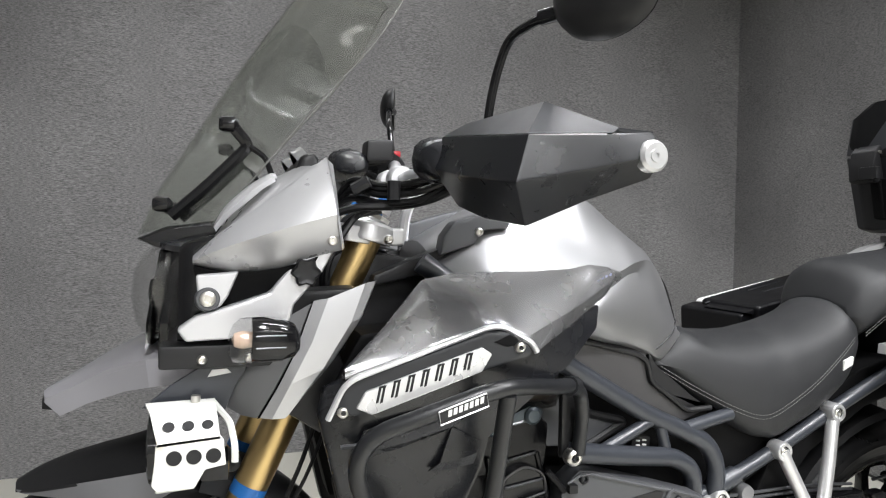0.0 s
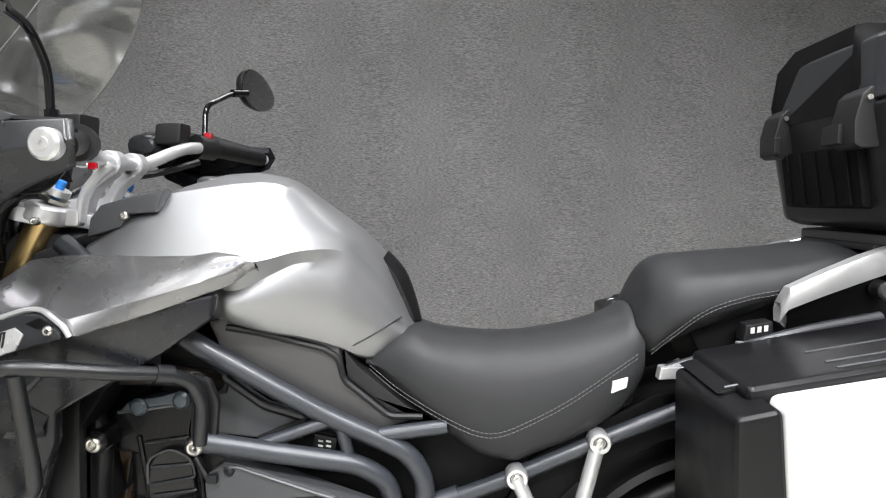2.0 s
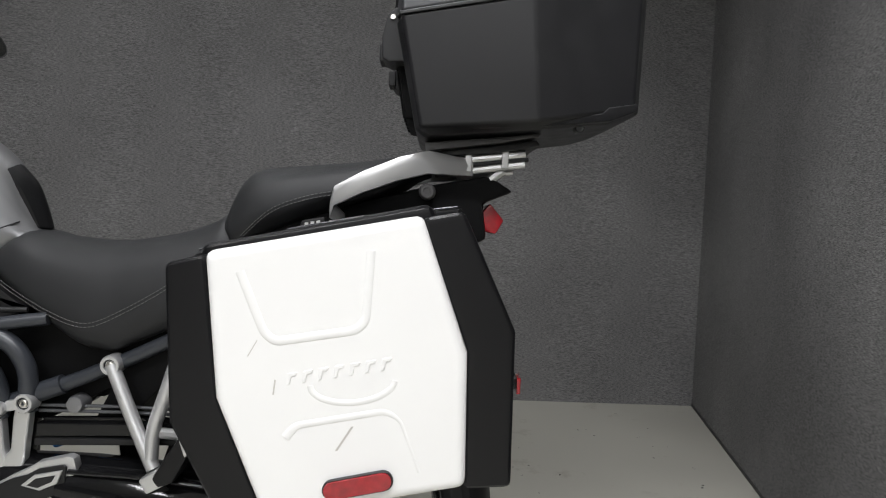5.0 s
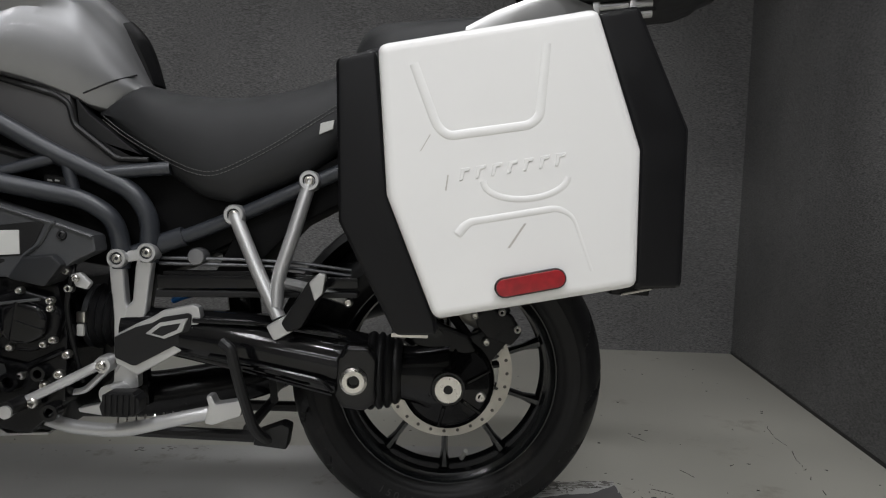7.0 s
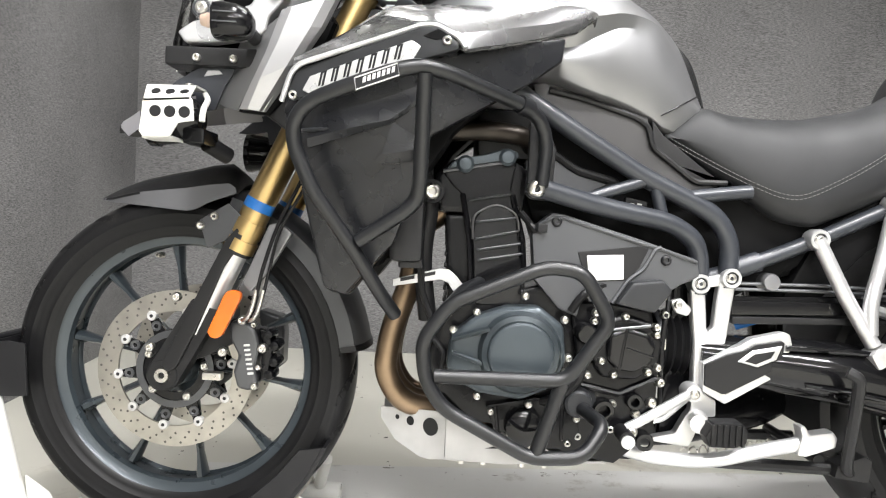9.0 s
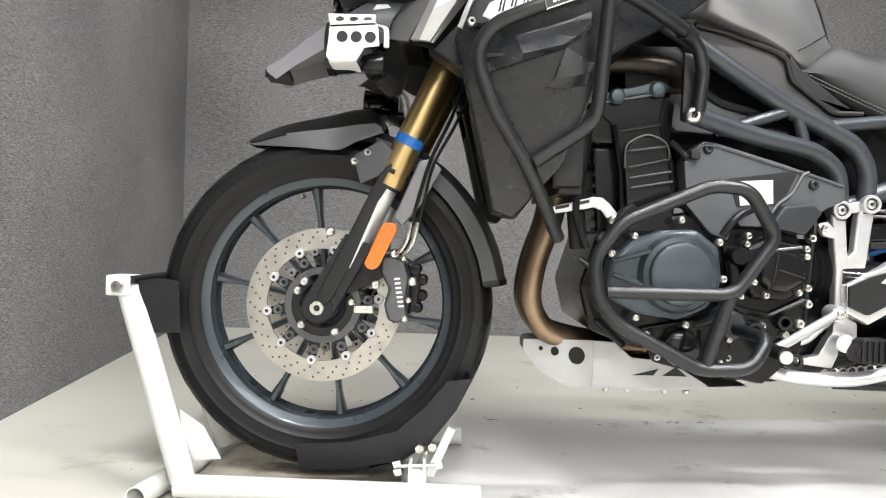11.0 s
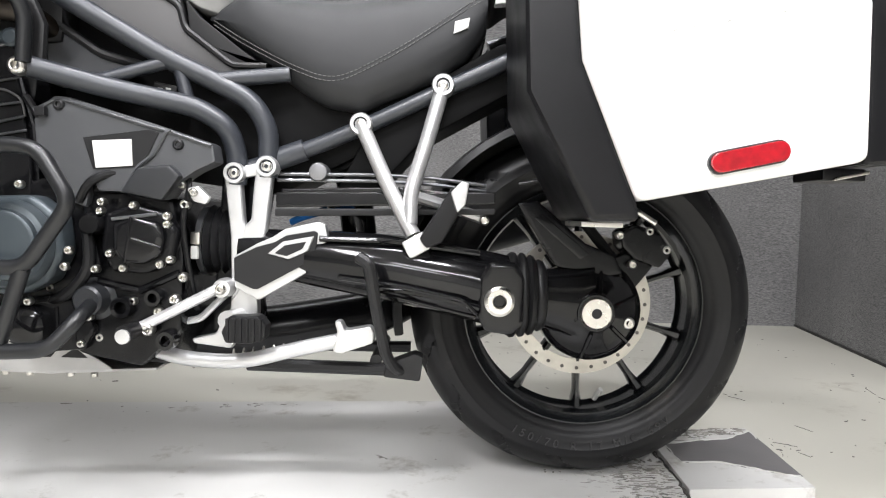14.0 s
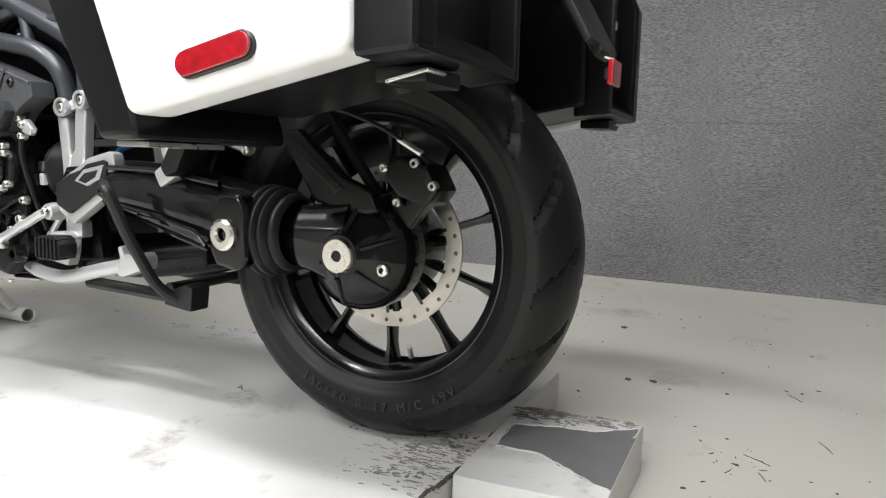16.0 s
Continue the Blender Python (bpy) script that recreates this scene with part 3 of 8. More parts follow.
    lock = add("key_lock", lathe([(0, 0.006), (0.007, 0.006), (0.010, 0.002), (0.010, -0.02)], (1.796, -0.30, 0.735), 16, "x"), STEEL, "steel key lock")
    add("lock_plate", box(1.784, 1.7925, -0.325, -0.275, 0.70, 0.765, 0.002), PLASTIC, par=lock)
    return case


mat_scuff = mat("grey_scuff", (0.5, 0.48, 0.45), 0.6)
side_case(-1, "white hard pannier with black edge guards and red reflector")
far_case = side_case(1, "second white hard pannier with black edge guards")
far_case.location.y += 0.045

top_case = empty("top_case", 1.83, 0, 1.07)
tagged(top_case, "large black hard top case with backrest pad on the rear rack", "top case")
tinv = top_case.matrix_basis.inverted()


def top_part(name, bm, m, lab="", par=None, smooth=35):
    ob = part(name, bm, m, par or top_case, lab, smooth)
    if not par:
        ob.matrix_parent_inverse = tinv
    return ob


def case_ring(half):
    """One level of the top case: half a ring of points, mirrored."""
    return [Vector(p) for p in half] + [Vector((x, -y, z)) for x, y, z in half[::-1]]


FOOT = case_ring([(1.684, -0.14, 1.062), (1.690, -0.170, 1.063), (1.868, -0.186, 1.078), (1.99, -0.165, 1.096), (2.01, -0.11, 1.100)])
BASE = case_ring([(1.666, -0.165, 1.072), (1.675, -0.198, 1.074), (1.868, -0.212, 1.090), (2.030, -0.187, 1.120), (2.055, -0.12, 1.122)])
SEAM_LOW = case_ring([(1.628, -0.170, 1.251), (1.638, -0.205, 1.254), (1.850, -0.226, 1.289), (2.030, -0.197, 1.318), (2.060, -0.12, 1.322)])
SEAM_TOP = case_ring([(1.628, -0.170, 1.255), (1.638, -0.206, 1.258), (1.850, -0.227, 1.293), (2.030, -0.198, 1.322), (2.060, -0.12, 1.326)])
CROWN = case_ring([(1.632, -0.160, 1.350), (1.640, -0.193, 1.354), (1.835, -0.203, 1.408), (2.016, -0.178, 1.414), (2.042, -0.12, 1.414)])
TOP = case_ring([(1.66, -0.125, 1.364), (1.68, -0.148, 1.371), (1.838, -0.155, 1.420), (1.98, -0.135, 1.425), (2.0, -0.10, 1.425)])
top_part("lower_shell", bevel_all(loft([FOOT, BASE, SEAM_LOW]), 0.006, 3, 8), CASE_SIDE, "satin black lower shell", smooth=50)
top_part("lid", bevel_all(loft([SEAM_TOP, CROWN, TOP]), 0.006, 3, 8), CASE_LID, "satin dark grey lid", smooth=50)


def both(name, make, material, parent=bike, label="", smooth=35):
    """A part and its mirror image on the far side."""
    a = part(name, make(), material, parent, label, smooth)
    part(name, flip(make()), material, parent, label, smooth)
    return a


# --- engine and inner mass ---
part("crankcase", prism([(0.49, 0.325), (0.56, 0.300), (0.64, 0.292), (0.71, 0.256), (0.80, 0.238), (0.865, 0.30), (0.868, 0.42), (0.85, 0.51), (0.66, 0.54), (0.50, 0.50), (0.47, 0.40)], -0.15, 0.15, 0.012), ENGINE_BLACK, bike, "black engine crankcase")
cyl = part("cylinder_block", prism([(0.505, 0.48), (0.625, 0.48), (0.612, 0.66), (0.49, 0.655)], -0.115, 0.115, 0.012), ENGINE_BLACK, bike, "black cylinder block with cast ribs")
part("cylinder_head", prism([(0.478, 0.655), (0.625, 0.655), (0.632, 0.735), (0.60, 0.752), (0.50, 0.748), (0.472, 0.72)], -0.135, 0.135, 0.012), ENGINE_BLACK, bike, "black cylinder head")
part("chain_cover", prism([(0.486, 0.722), (0.492, 0.730), (0.605, 0.750), (0.610, 0.742), (0.603, 0.70), (0.610, 0.665), (0.624, 0.612), (0.634, 0.556), (0.634, 0.50), (0.545, 0.50), (0.541, 0.558), (0.532, 0.612), (0.519, 0.688), (0.504, 0.700)], -0.11, -0.140, 0.006, 2), ENGINE_BLACK, cyl)
part("cover_bulge", prism([(0.550, 0.50), (0.545, 0.56), (0.540, 0.615), (0.541, 0.646), (0.552, 0.660), (0.564, 0.668), (0.579, 0.671), (0.594, 0.668), (0.606, 0.661), (0.614, 0.648), (0.619, 0.612), (0.627, 0.56), (0.628, 0.50)], -0.138, -0.151, 0.005, 3), GLOSS, cyl, "glossy bulged chain cover")
# Ribs greyer than the cover, their colour standing in for edge highlights.
for x0, z0, x1, z1, y in ((0.531, 0.677, 0.603, 0.691, -0.140), (0.546, 0.641, 0.611, 0.651, -0.151), (0.546, 0.612, 0.617, 0.629, -0.151), (0.549, 0.594, 0.621, 0.608, -0.151), (0.552, 0.577, 0.624, 0.591, -0.151)):
    part("rib", tube([(x0, y, z0), (x0 + 0.004, y - 0.003, z0 + 0.001), (x1 - 0.004, y - 0.003, z1 - 0.001), (x1, y, z1)], 0.0024, 0, 8), DARK_GREY, cyl)
part("rib", tube(spline([(0.541, -0.150, 0.612), (0.541, -0.152, 0.646), (0.552, -0.152, 0.660), (0.579, -0.152, 0.671), (0.606, -0.152, 0.661), (0.615, -0.152, 0.648), (0.618, -0.150, 0.630)], 4), 0.0020, 0, 6), COVER_GREY, cyl)
for x0, z0, x1, z1 in ((0.521, 0.688, 0.536, 0.609), (0.605, 0.690, 0.626, 0.615)):
    part("rib", tube([(x0, -0.140, z0), (x1, -0.140, z1), (x1 + 0.006, -0.140, z1 - 0.07)], 0.005, 0, 8), ENGINE_BLACK, cyl)
part("cam_cover", prism([(0.492, 0.729), (0.502, 0.742), (0.535, 0.752), (0.560, 0.757), (0.590, 0.768), (0.612, 0.762), (0.614, 0.752), (0.604, 0.749)], -0.112, -0.146, 0.004, 2), ENGINE, cyl, "blue-grey cam cover")
part("cover_gasket", tube([(0.486, -0.141, 0.725), (0.607, -0.141, 0.747)], 0.0032, 0, 8), GUN, cyl)
for x, z in ((0.523, 0.738), (0.594, 0.752)):
    part("cam_cap", lathe([(0, -0.008), (0.010, -0.007), (0.0145, -0.003), (0.015, 0.0)], (x, -0.146, z), 24), ENGINE, cyl)
for k in range(7):
    part("fin", box(0.494, 0.50, -0.11, 0.11, 0.50 + 0.02 * k, 0.507 + 0.02 * k, 0.001), ENGINE_BLACK, cyl)
alt = part("alternator_cover", prism([(0.505, 0.405), (0.512, 0.455), (0.55, 0.487), (0.60, 0.505), (0.655, 0.508), (0.695, 0.478), (0.702, 0.42), (0.68, 0.375), (0.63, 0.352), (0.56, 0.362), (0.515, 0.383)], -0.148, -0.197, 0.012, 3), ENGINE, bike, "blue-grey engine side cover")
part("cover_boss", lathe([(0, -0.03), (0.047, -0.03), (0.052, -0.027), (0.054, -0.018), (0.062, -0.015), (0.068, -0.004), (0.068, 0)], (0.625, -0.197, 0.432), 48), ENGINE, alt)
part("cover_rib", tube([(0.515, -0.198, 0.428), (0.565, -0.205, 0.412)], 0.004, 0, 6), ENGINE, alt)
part("cover_rib", tube([(0.515, -0.198, 0.45), (0.575, -0.21, 0.47)], 0.005, 0, 6), ENGINE, alt)
for x, z in ((0.513, 0.395), (0.516, 0.462), (0.553, 0.493), (0.631, 0.523), (0.697, 0.487), (0.706, 0.425), (0.70, 0.40), (0.645, 0.345), (0.56, 0.355), (0.585, 0.49)):
    bolt(alt, x, -0.185, z, 0.0068, "cover_bolt")
gear = part("gearbox_cover", prism([(0.745, 0.425), (0.750, 0.482), (0.796, 0.500), (0.845, 0.488), (0.866, 0.459), (0.858, 0.412), (0.819, 0.390), (0.764, 0.392)], -0.140, -0.172, 0.010, 3), ENGINE_BLACK, bike, "black gearbox side cover")
part("cover_dome", prism([(0.770, 0.425), (0.770, 0.470), (0.80, 0.482), (0.838, 0.472), (0.850, 0.452), (0.843, 0.420), (0.815, 0.405), (0.785, 0.408)], -0.165, -0.186, 0.012, 3), GLOSS, gear)
for x, z in ((0.763, 0.421), (0.784, 0.399), (0.840, 0.406), (0.856, 0.414), (0.850, 0.481), (0.851, 0.468), (0.799, 0.496), (0.750, 0.500), (0.748, 0.486), (0.741, 0.396)):
    bolt(gear, x, -0.172, z, 0.0066, "cover_bolt", depth=0.009)
part("cover_rib", tube([(0.770, -0.184, 0.474), (0.838, -0.184, 0.484)], 0.0028, 0, 6), GUN, gear)
for x0, z0, x1, z1 in ((0.80, 0.478, 0.79, 0.41), (0.80, 0.445, 0.845, 0.432)):
    part("cover_rib", tube([(x0, -0.185, z0), (x1, -0.185, z1)], 0.003, 0, 6), GLOSS, gear)
part("sump", prism([(0.53, 0.345), (0.57, 0.315), (0.62, 0.288), (0.70, 0.262), (0.745, 0.240), (0.84, 0.238), (0.86, 0.30), (0.80, 0.37), (0.60, 0.36)], -0.12, 0.12, 0.01), ENGINE_BLACK, bike)
part("water_pump", lathe([(0, -0.030), (0.019, -0.030), (0.023, -0.026), (0.026, -0.004), (0.034, 0), (0.034, 0.04)], (0.729, -0.15, 0.347), 28), DARK_GREY, bike)

for x, z in ((0.657, 0.362), (0.630, 0.340), (0.662, 0.319), (0.706, 0.311), (0.735, 0.285), (0.62, 0.33), (0.79, 0.30)):
    bolt(bike, x, -0.145, z, 0.007, "sump_bolt")
# the shaft's rubber boot with its clamp
prof = [(0.052, 0)] + [(0.055 + (0.006 if k % 2 else -0.002), 0.007 * k) for k in range(1, 10)] + [(0.045, 0.072)]
part("shaft_boot", lathe(prof, (0.878, -0.058, 0.44), 36, "x"), RUBBER, bike, "black ribbed rubber boot")

clamp = part("boot_clamp", lathe([(0.056, 0), (0.058, 0.001), (0.058, 0.010), (0.056, 0.011)], (0.872, -0.062, 0.44), 36, "x"), GUN, bike, "worm-drive hose clamp")
part("clamp_screw", box(0.868, 0.884, -0.126, -0.112, 0.436, 0.456, 0.003), STEEL, clamp)
part("clamp_tail", box(0.868, 0.880, -0.124, -0.114, 0.412, 0.434, 0.003), CREAM, clamp)

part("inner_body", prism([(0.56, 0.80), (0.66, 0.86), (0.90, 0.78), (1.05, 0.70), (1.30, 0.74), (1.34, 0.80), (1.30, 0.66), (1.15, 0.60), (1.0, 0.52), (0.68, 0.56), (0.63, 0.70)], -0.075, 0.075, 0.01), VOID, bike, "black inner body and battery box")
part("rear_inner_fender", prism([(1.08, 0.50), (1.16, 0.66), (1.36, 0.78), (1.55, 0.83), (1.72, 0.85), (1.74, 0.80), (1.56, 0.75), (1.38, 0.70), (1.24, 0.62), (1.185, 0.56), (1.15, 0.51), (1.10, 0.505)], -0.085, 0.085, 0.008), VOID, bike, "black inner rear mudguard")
part("radiator", box(0.36, 0.40, -0.19, 0.19, 0.56, 0.86, 0.004, Matrix.Translation((0.06, 0, 0.0))), INK, bike, "black radiator core")
part("radiator_tank", box(0.405, 0.46, -0.205, -0.165, 0.57, 0.84, 0.012), PLASTIC, bike)
part("coolant_hose", tube([(0.47, -0.15, 0.79), (0.56, -0.155, 0.795), (0.625, -0.14, 0.79), (0.64, -0.10, 0.77)], 0.017, 0.03, 14), HOSE, bike, "dark heat-stained coolant pipe")
part("coolant_hose", tube([(0.43, -0.14, 0.76), (0.47, -0.15, 0.68), (0.455, -0.14, 0.58), (0.47, -0.12, 0.47)], 0.016, 0.05, 12), RUBBER, bike)
part("throttle_body", box(0.54, 0.66, -0.12, 0.12, 0.75, 0.84, 0.02), PLASTIC, bike)
for y in (-0.065, 0.0, 0.065):
    part("exhaust_header", tube([(0.49, y, 0.66), (0.445, y, 0.63), (0.435, y * 0.95, 0.53), (0.402, y * 0.9, 0.44), (0.392, y * 0.9, 0.36), (0.425, y * 0.8, 0.305), (0.50, y * 0.6, 0.285), (0.62, y * 0.5, 0.28)], 0.021, 0.05, 16), COPPER, bike, "heat-tinted brown exhaust header pipe")
part("collector", tube([(0.60, 0.0, 0.27), (0.95, 0.03, 0.27), (1.15, 0.10, 0.30), (1.25, 0.14, 0.36)], 0.045, 0.05, 18), ENGINE_BLACK, bike)

part("starter_motor", tube([(0.72, -0.13, 0.53), (0.80, -0.13, 0.535)], 0.028, 0, 18), ENGINE_BLACK, bike)
part("oil_line", tube(spline([(0.71, -0.165, 0.50), (0.73, -0.17, 0.53), (0.76, -0.16, 0.545), (0.80, -0.15, 0.54)], 4), 0.007, 0, 10), RUBBER, bike)
part("oil_line", tube(spline([(0.66, -0.155, 0.34), (0.70, -0.17, 0.36), (0.73, -0.175, 0.40), (0.725, -0.17, 0.46)], 4), 0.009, 0, 10), RUBBER, bike)
part("filler_plug", lathe([(0, -0.02), (0.014, -0.02), (0.018, -0.014), (0.018, 0.01)], (0.735, -0.165, 0.465), 18), GLOSS, bike)
part("wiring_loom", tube(spline([(0.44, -0.16, 0.62), (0.455, -0.165, 0.57), (0.46, -0.15, 0.52), (0.48, -0.15, 0.47)], 5), 0.006, 0, 8), RUBBER, bike)
part("wiring_loom", tube(spline([(0.62, -0.15, 0.66), (0.645, -0.16, 0.63), (0.66, -0.14, 0.60), (0.65, -0.13, 0.56)], 5), 0.006, 0, 8), RUBBER, bike)
for p in ((0.447, -0.16, 0.600), (0.452, -0.165, 0.575), (0.655, -0.165, 0.635), (0.52, -0.15, 0.50)):
    part("connector", box(p[0] - 0.008, p[0] + 0.008, p[1] - 0.012, p[1], p[2] - 0.006, p[2] + 0.008, 0.002), PLASTIC, bike)
for x, z, r in ((0.525, 0.520, 0.011), (0.66, 0.618, 0.013), (0.505, 0.485, 0.008), (0.715, 0.52, 0.007), (0.865, 0.53, 0.007), (0.87, 0.50, 0.008), (0.868, 0.385, 0.008), (0.79, 0.345, 0.007), (0.83, 0.33, 0.008), (0.855, 0.35, 0.009)):
    bolt(bike, x, -0.150, z, r, "engine_bolt", depth=0.010)

case = part("lower_case_cover", prism([(0.575, 0.335), (0.60, 0.275), (0.66, 0.262), (0.72, 0.268), (0.735, 0.30), (0.72, 0.345), (0.66, 0.352)], -0.148, -0.166, 0.006), ENGINE_BLACK, bike, "black lower engine cover")
for k in range(5):
    part("case_rib", tube([(0.60 + 0.026 * k, -0.167, 0.282), (0.592 + 0.028 * k, -0.167, 0.335)], 0.0032, 0, 6), ENGINE_BLACK, case)
for x, z in ((0.585, 0.325), (0.605, 0.285), (0.655, 0.270), (0.715, 0.278), (0.728, 0.32)):
    bolt(case, x, -0.165, z, 0.0062, "cover_bolt")
part("oil_filter", lathe([(0, -0.045), (0.02, -0.045), (0.030, -0.040), (0.033, -0.03), (0.033, 0.0)], (0.64, -0.150, 0.305), 14), GLOSS, bike, "black oil filter")
for x0, z0, x1, z1 in ((0.715, 0.505, 0.735, 0.40), (0.735, 0.375, 0.80, 0.362), (0.80, 0.362, 0.862, 0.392), (0.50, 0.345, 0.55, 0.30), (0.70, 0.36, 0.74, 0.345)):
    part("case_rib", tube([(x0, -0.152, z0), (x1, -0.152, z1)], 0.006, 0, 8), ENGINE_BLACK, bike)
for x, z, r in ((0.775, 0.335, 0.018), (0.825, 0.352, 0.014), (0.845, 0.285, 0.016)):
    part("case_boss", lathe([(r * 0.5, -0.012), (r * 0.55, -0.016), (r * 0.9, -0.016), (r, -0.012), (r, 0.004)], (x, -0.150, z), 20), GLOSS, bike)
part("wiring_loom", tube(spline([(0.47, -0.14, 0.45), (0.50, -0.155, 0.42), (0.497, -0.15, 0.38), (0.52, -0.14, 0.34), (0.58, -0.145, 0.325)], 5), 0.0055, 0, 8), RUBBER, bike)
part("wiring_loom", tube(spline([(0.86, -0.12, 0.56), (0.875, -0.15, 0.53), (0.868, -0.155, 0.47), (0.872, -0.14, 0.40), (0.88, -0.12, 0.33)], 5), 0.0045, 0, 8), RUBBER, bike)

# --- frame ---
MAIN = [(0.40, -0.15, 1.0), (0.52, -0.17, 0.915), (0.62, -0.160, 0.849), (0.735, -0.143, 0.783), (0.83, -0.128, 0.730), (0.907, -0.12, 0.697), (0.962, -0.114, 0.670), (0.989, -0.11, 0.625), (0.987, -0.108, 0.548)]
both("main_frame_tube", lambda: tube(MAIN, 0.0165, 0.03, 16), FRAME, bike, "satin blue-black frame tube")
part("main_frame_tube", tube([(0.635, -0.19, 0.703), (0.752, -0.155, 0.6765), (0.88, -0.13, 0.655), (0.926, -0.12, 0.626), (0.939, -0.11, 0.581), (0.937, -0.108, 0.535)], 0.0165, 0.03, 16), FRAME, bike)
part("frame_brace", tube([(0.725, -0.150, 0.687), (0.832, -0.130, 0.725)], 0.0105, 0, 12), FRAME, bike)
part("frame_brace", tube([(0.848, -0.128, 0.720), (0.866, -0.128, 0.658)], 0.0105, 0, 12), FRAME, bike)
part("subframe_tube", tube([(0.90, -0.122, 0.699), (0.96, -0.113, 0.708), (1.02, -0.105, 0.716)], 0.0125, 0.03, 12), FRAME, bike)
part("subframe_tube", tube([(0.925, -0.098, 0.553), (1.04, -0.095, 0.592), (1.14, -0.095, 0.636), (1.27, -0.095, 0.70), (1.46, -0.10, 0.79), (1.62, -0.09, 0.87)], 0.0135, 0.05, 12), FRAME, bike)
part("subframe_sleeve", tube([(0.99, -0.097, 0.575), (1.045, -0.096, 0.596)], 0.018, 0, 14), FRAME, bike)
part("subframe_tube", flip(tube([(0.925, -0.098, 0.553), (1.14, -0.095, 0.636), (1.46, -0.10, 0.79), (1.62, -0.09, 0.87)], 0.0135, 0.05, 10)), FRAME, bike)
part("swingarm_plate", prism([(0.905, 0.55), (0.985, 0.575), (0.99, 0.53), (0.97, 0.40), (0.985, 0.28), (0.89, 0.27), (0.90, 0.45)], -0.085, -0.06, 0.006), ENGINE_BLACK, bike)

# --- crash bars ---
bar = part("engine_guard", tube([(0.49, -0.268, 0.402), (0.69, -0.27, 0.404), (0.754, -0.27, 0.498), (0.708, -0.27, 0.572), (0.652, -0.27, 0.577), (0.51, -0.27, 0.515), (0.468, -0.27, 0.455), (0.476, -0.27, 0.395), (0.505, -0.27, 0.353), (0.642, -0.27, 0.283), (0.722, -0.27, 0.288), (0.757, -0.25, 0.334), (0.735, -0.18, 0.34)], 0.0112, 0.022, 14), GUARD, bike, "satin black tubular engine guard")
part("guard_strut", tube([(0.648, -0.268, 0.284), (0.685, -0.268, 0.402)], 0.0115, 0, 12), GUARD, bar)
part("guard_strut", tube([(0.50, -0.27, 0.50), (0.53, -0.20, 0.53), (0.56, -0.14, 0.54)], 0.011, 0.02, 12), GUARD, bar)
UPPER = [(0.420, -0.205, 0.485), (0.401, -0.235, 0.516), (0.356, -0.285, 0.596), (0.299, -0.311, 0.677), (0.274, -0.320, 0.735), (0.272, -0.327, 0.765), (0.283, -0.332, 0.787), (0.303, -0.337, 0.802), (0.35, -0.348, 0.8195), (0.42, -0.356, 0.8435), (0.455, -0.355, 0.851), (0.495, -0.335, 0.846), (0.556, -0.290, 0.832), (0.614, -0.240, 0.820), (0.640, -0.215, 0.803), (0.651, -0.205, 0.77), (0.646, -0.202, 0.703)]
upper = part("fairing_guard", tube(UPPER, 0.0112, 0.02, 14), GUARD, bike, "black tubular fairing guard")
part("guard_strut", tube([(0.459, -0.352, 0.842), (0.457, -0.312, 0.695), (0.453, -0.302, 0.668), (0.437, -0.298, 0.651), (0.366, -0.286, 0.602)], 0.0112, 0.02, 14), GUARD, upper)
part("guard_flange", prism([(0.624, 0.69), (0.666, 0.69), (0.670, 0.765), (0.655, 0.800), (0.624, 0.81)], -0.172, -0.188, 0.008), PLASTIC, upper, "black mounting plate")
part("guard_joint", tube([(0.600, -0.252, 0.823), (0.618, -0.236, 0.818)], 0.0145, 0, 14), GUARD, upper)
bolt(upper, 0.638, -0.198, 0.698, 0.0145, "flange_bolt", depth=0.012)
bolt(upper, 0.470, -0.180, 0.688, 0.0145, "flange_bolt", depth=0.012)
part("guard_boss", lathe([(0, 0), (0.02, 0), (0.02, 0.06)], (0.470, -0.180, 0.688), 18), ENGINE_BLACK, upper)
STICK = [(0.363, 0.828), (0.422, 0.849), (0.425, 0.833), (0.366, 0.812)]
stick_y = lambda x, y, z: (x, y - (x - 0.363) * 0.1, z)
part("sticker", prism(STICK, -0.357, -0.3635, 0.0005, 1, warp=stick_y), INK, upper, "small black and silver sticker")
part("sticker_rim", tube([stick_y(x, -0.364, z) for x, z in STICK + STICK[:1]], 0.0011, 0, 5), BADGE, upper)
for k in range(7):
    part("print_bar", prism([(0.3745 + 0.0066 * k, 0.8215 + 0.0024 * k), (0.379 + 0.0066 * k, 0.823 + 0.0024 * k), (0.3795 + 0.0066 * k, 0.831 + 0.0024 * k), (0.375 + 0.0066 * k, 0.8295 + 0.0024 * k)], -0.363, -0.3643, 0, warp=stick_y), BADGE, upper)
cl = part("guard_bracket", prism([(0.409, 0.526), (0.409, 0.538), (0.488, 0.560), (0.503, 0.559), (0.516, 0.549), (0.533, 0.529), (0.512, 0.523), (0.503, 0.536), (0.490, 0.541)], -0.148, -0.152, 0.001, 1), ALU, bike, "bright slotted aluminium guard bracket")
for x, z in ((0.420, 0.5345), (0.455, 0.543)):
    part("slot", prism([(x + 0.002, z), (x + 0.026, z + 0.006), (x + 0.026, z + 0.012), (x + 0.002, z + 0.006)], -0.1515, -0.1526, 0.0003, 1), INK, cl)

# --- skid plate ---
def prow(x, y, z):
    """The front of the plate folds in towards the middle like a bow."""
    return (x, y - 0.087 + max(0, 0.51 - x) * 0.47, z)


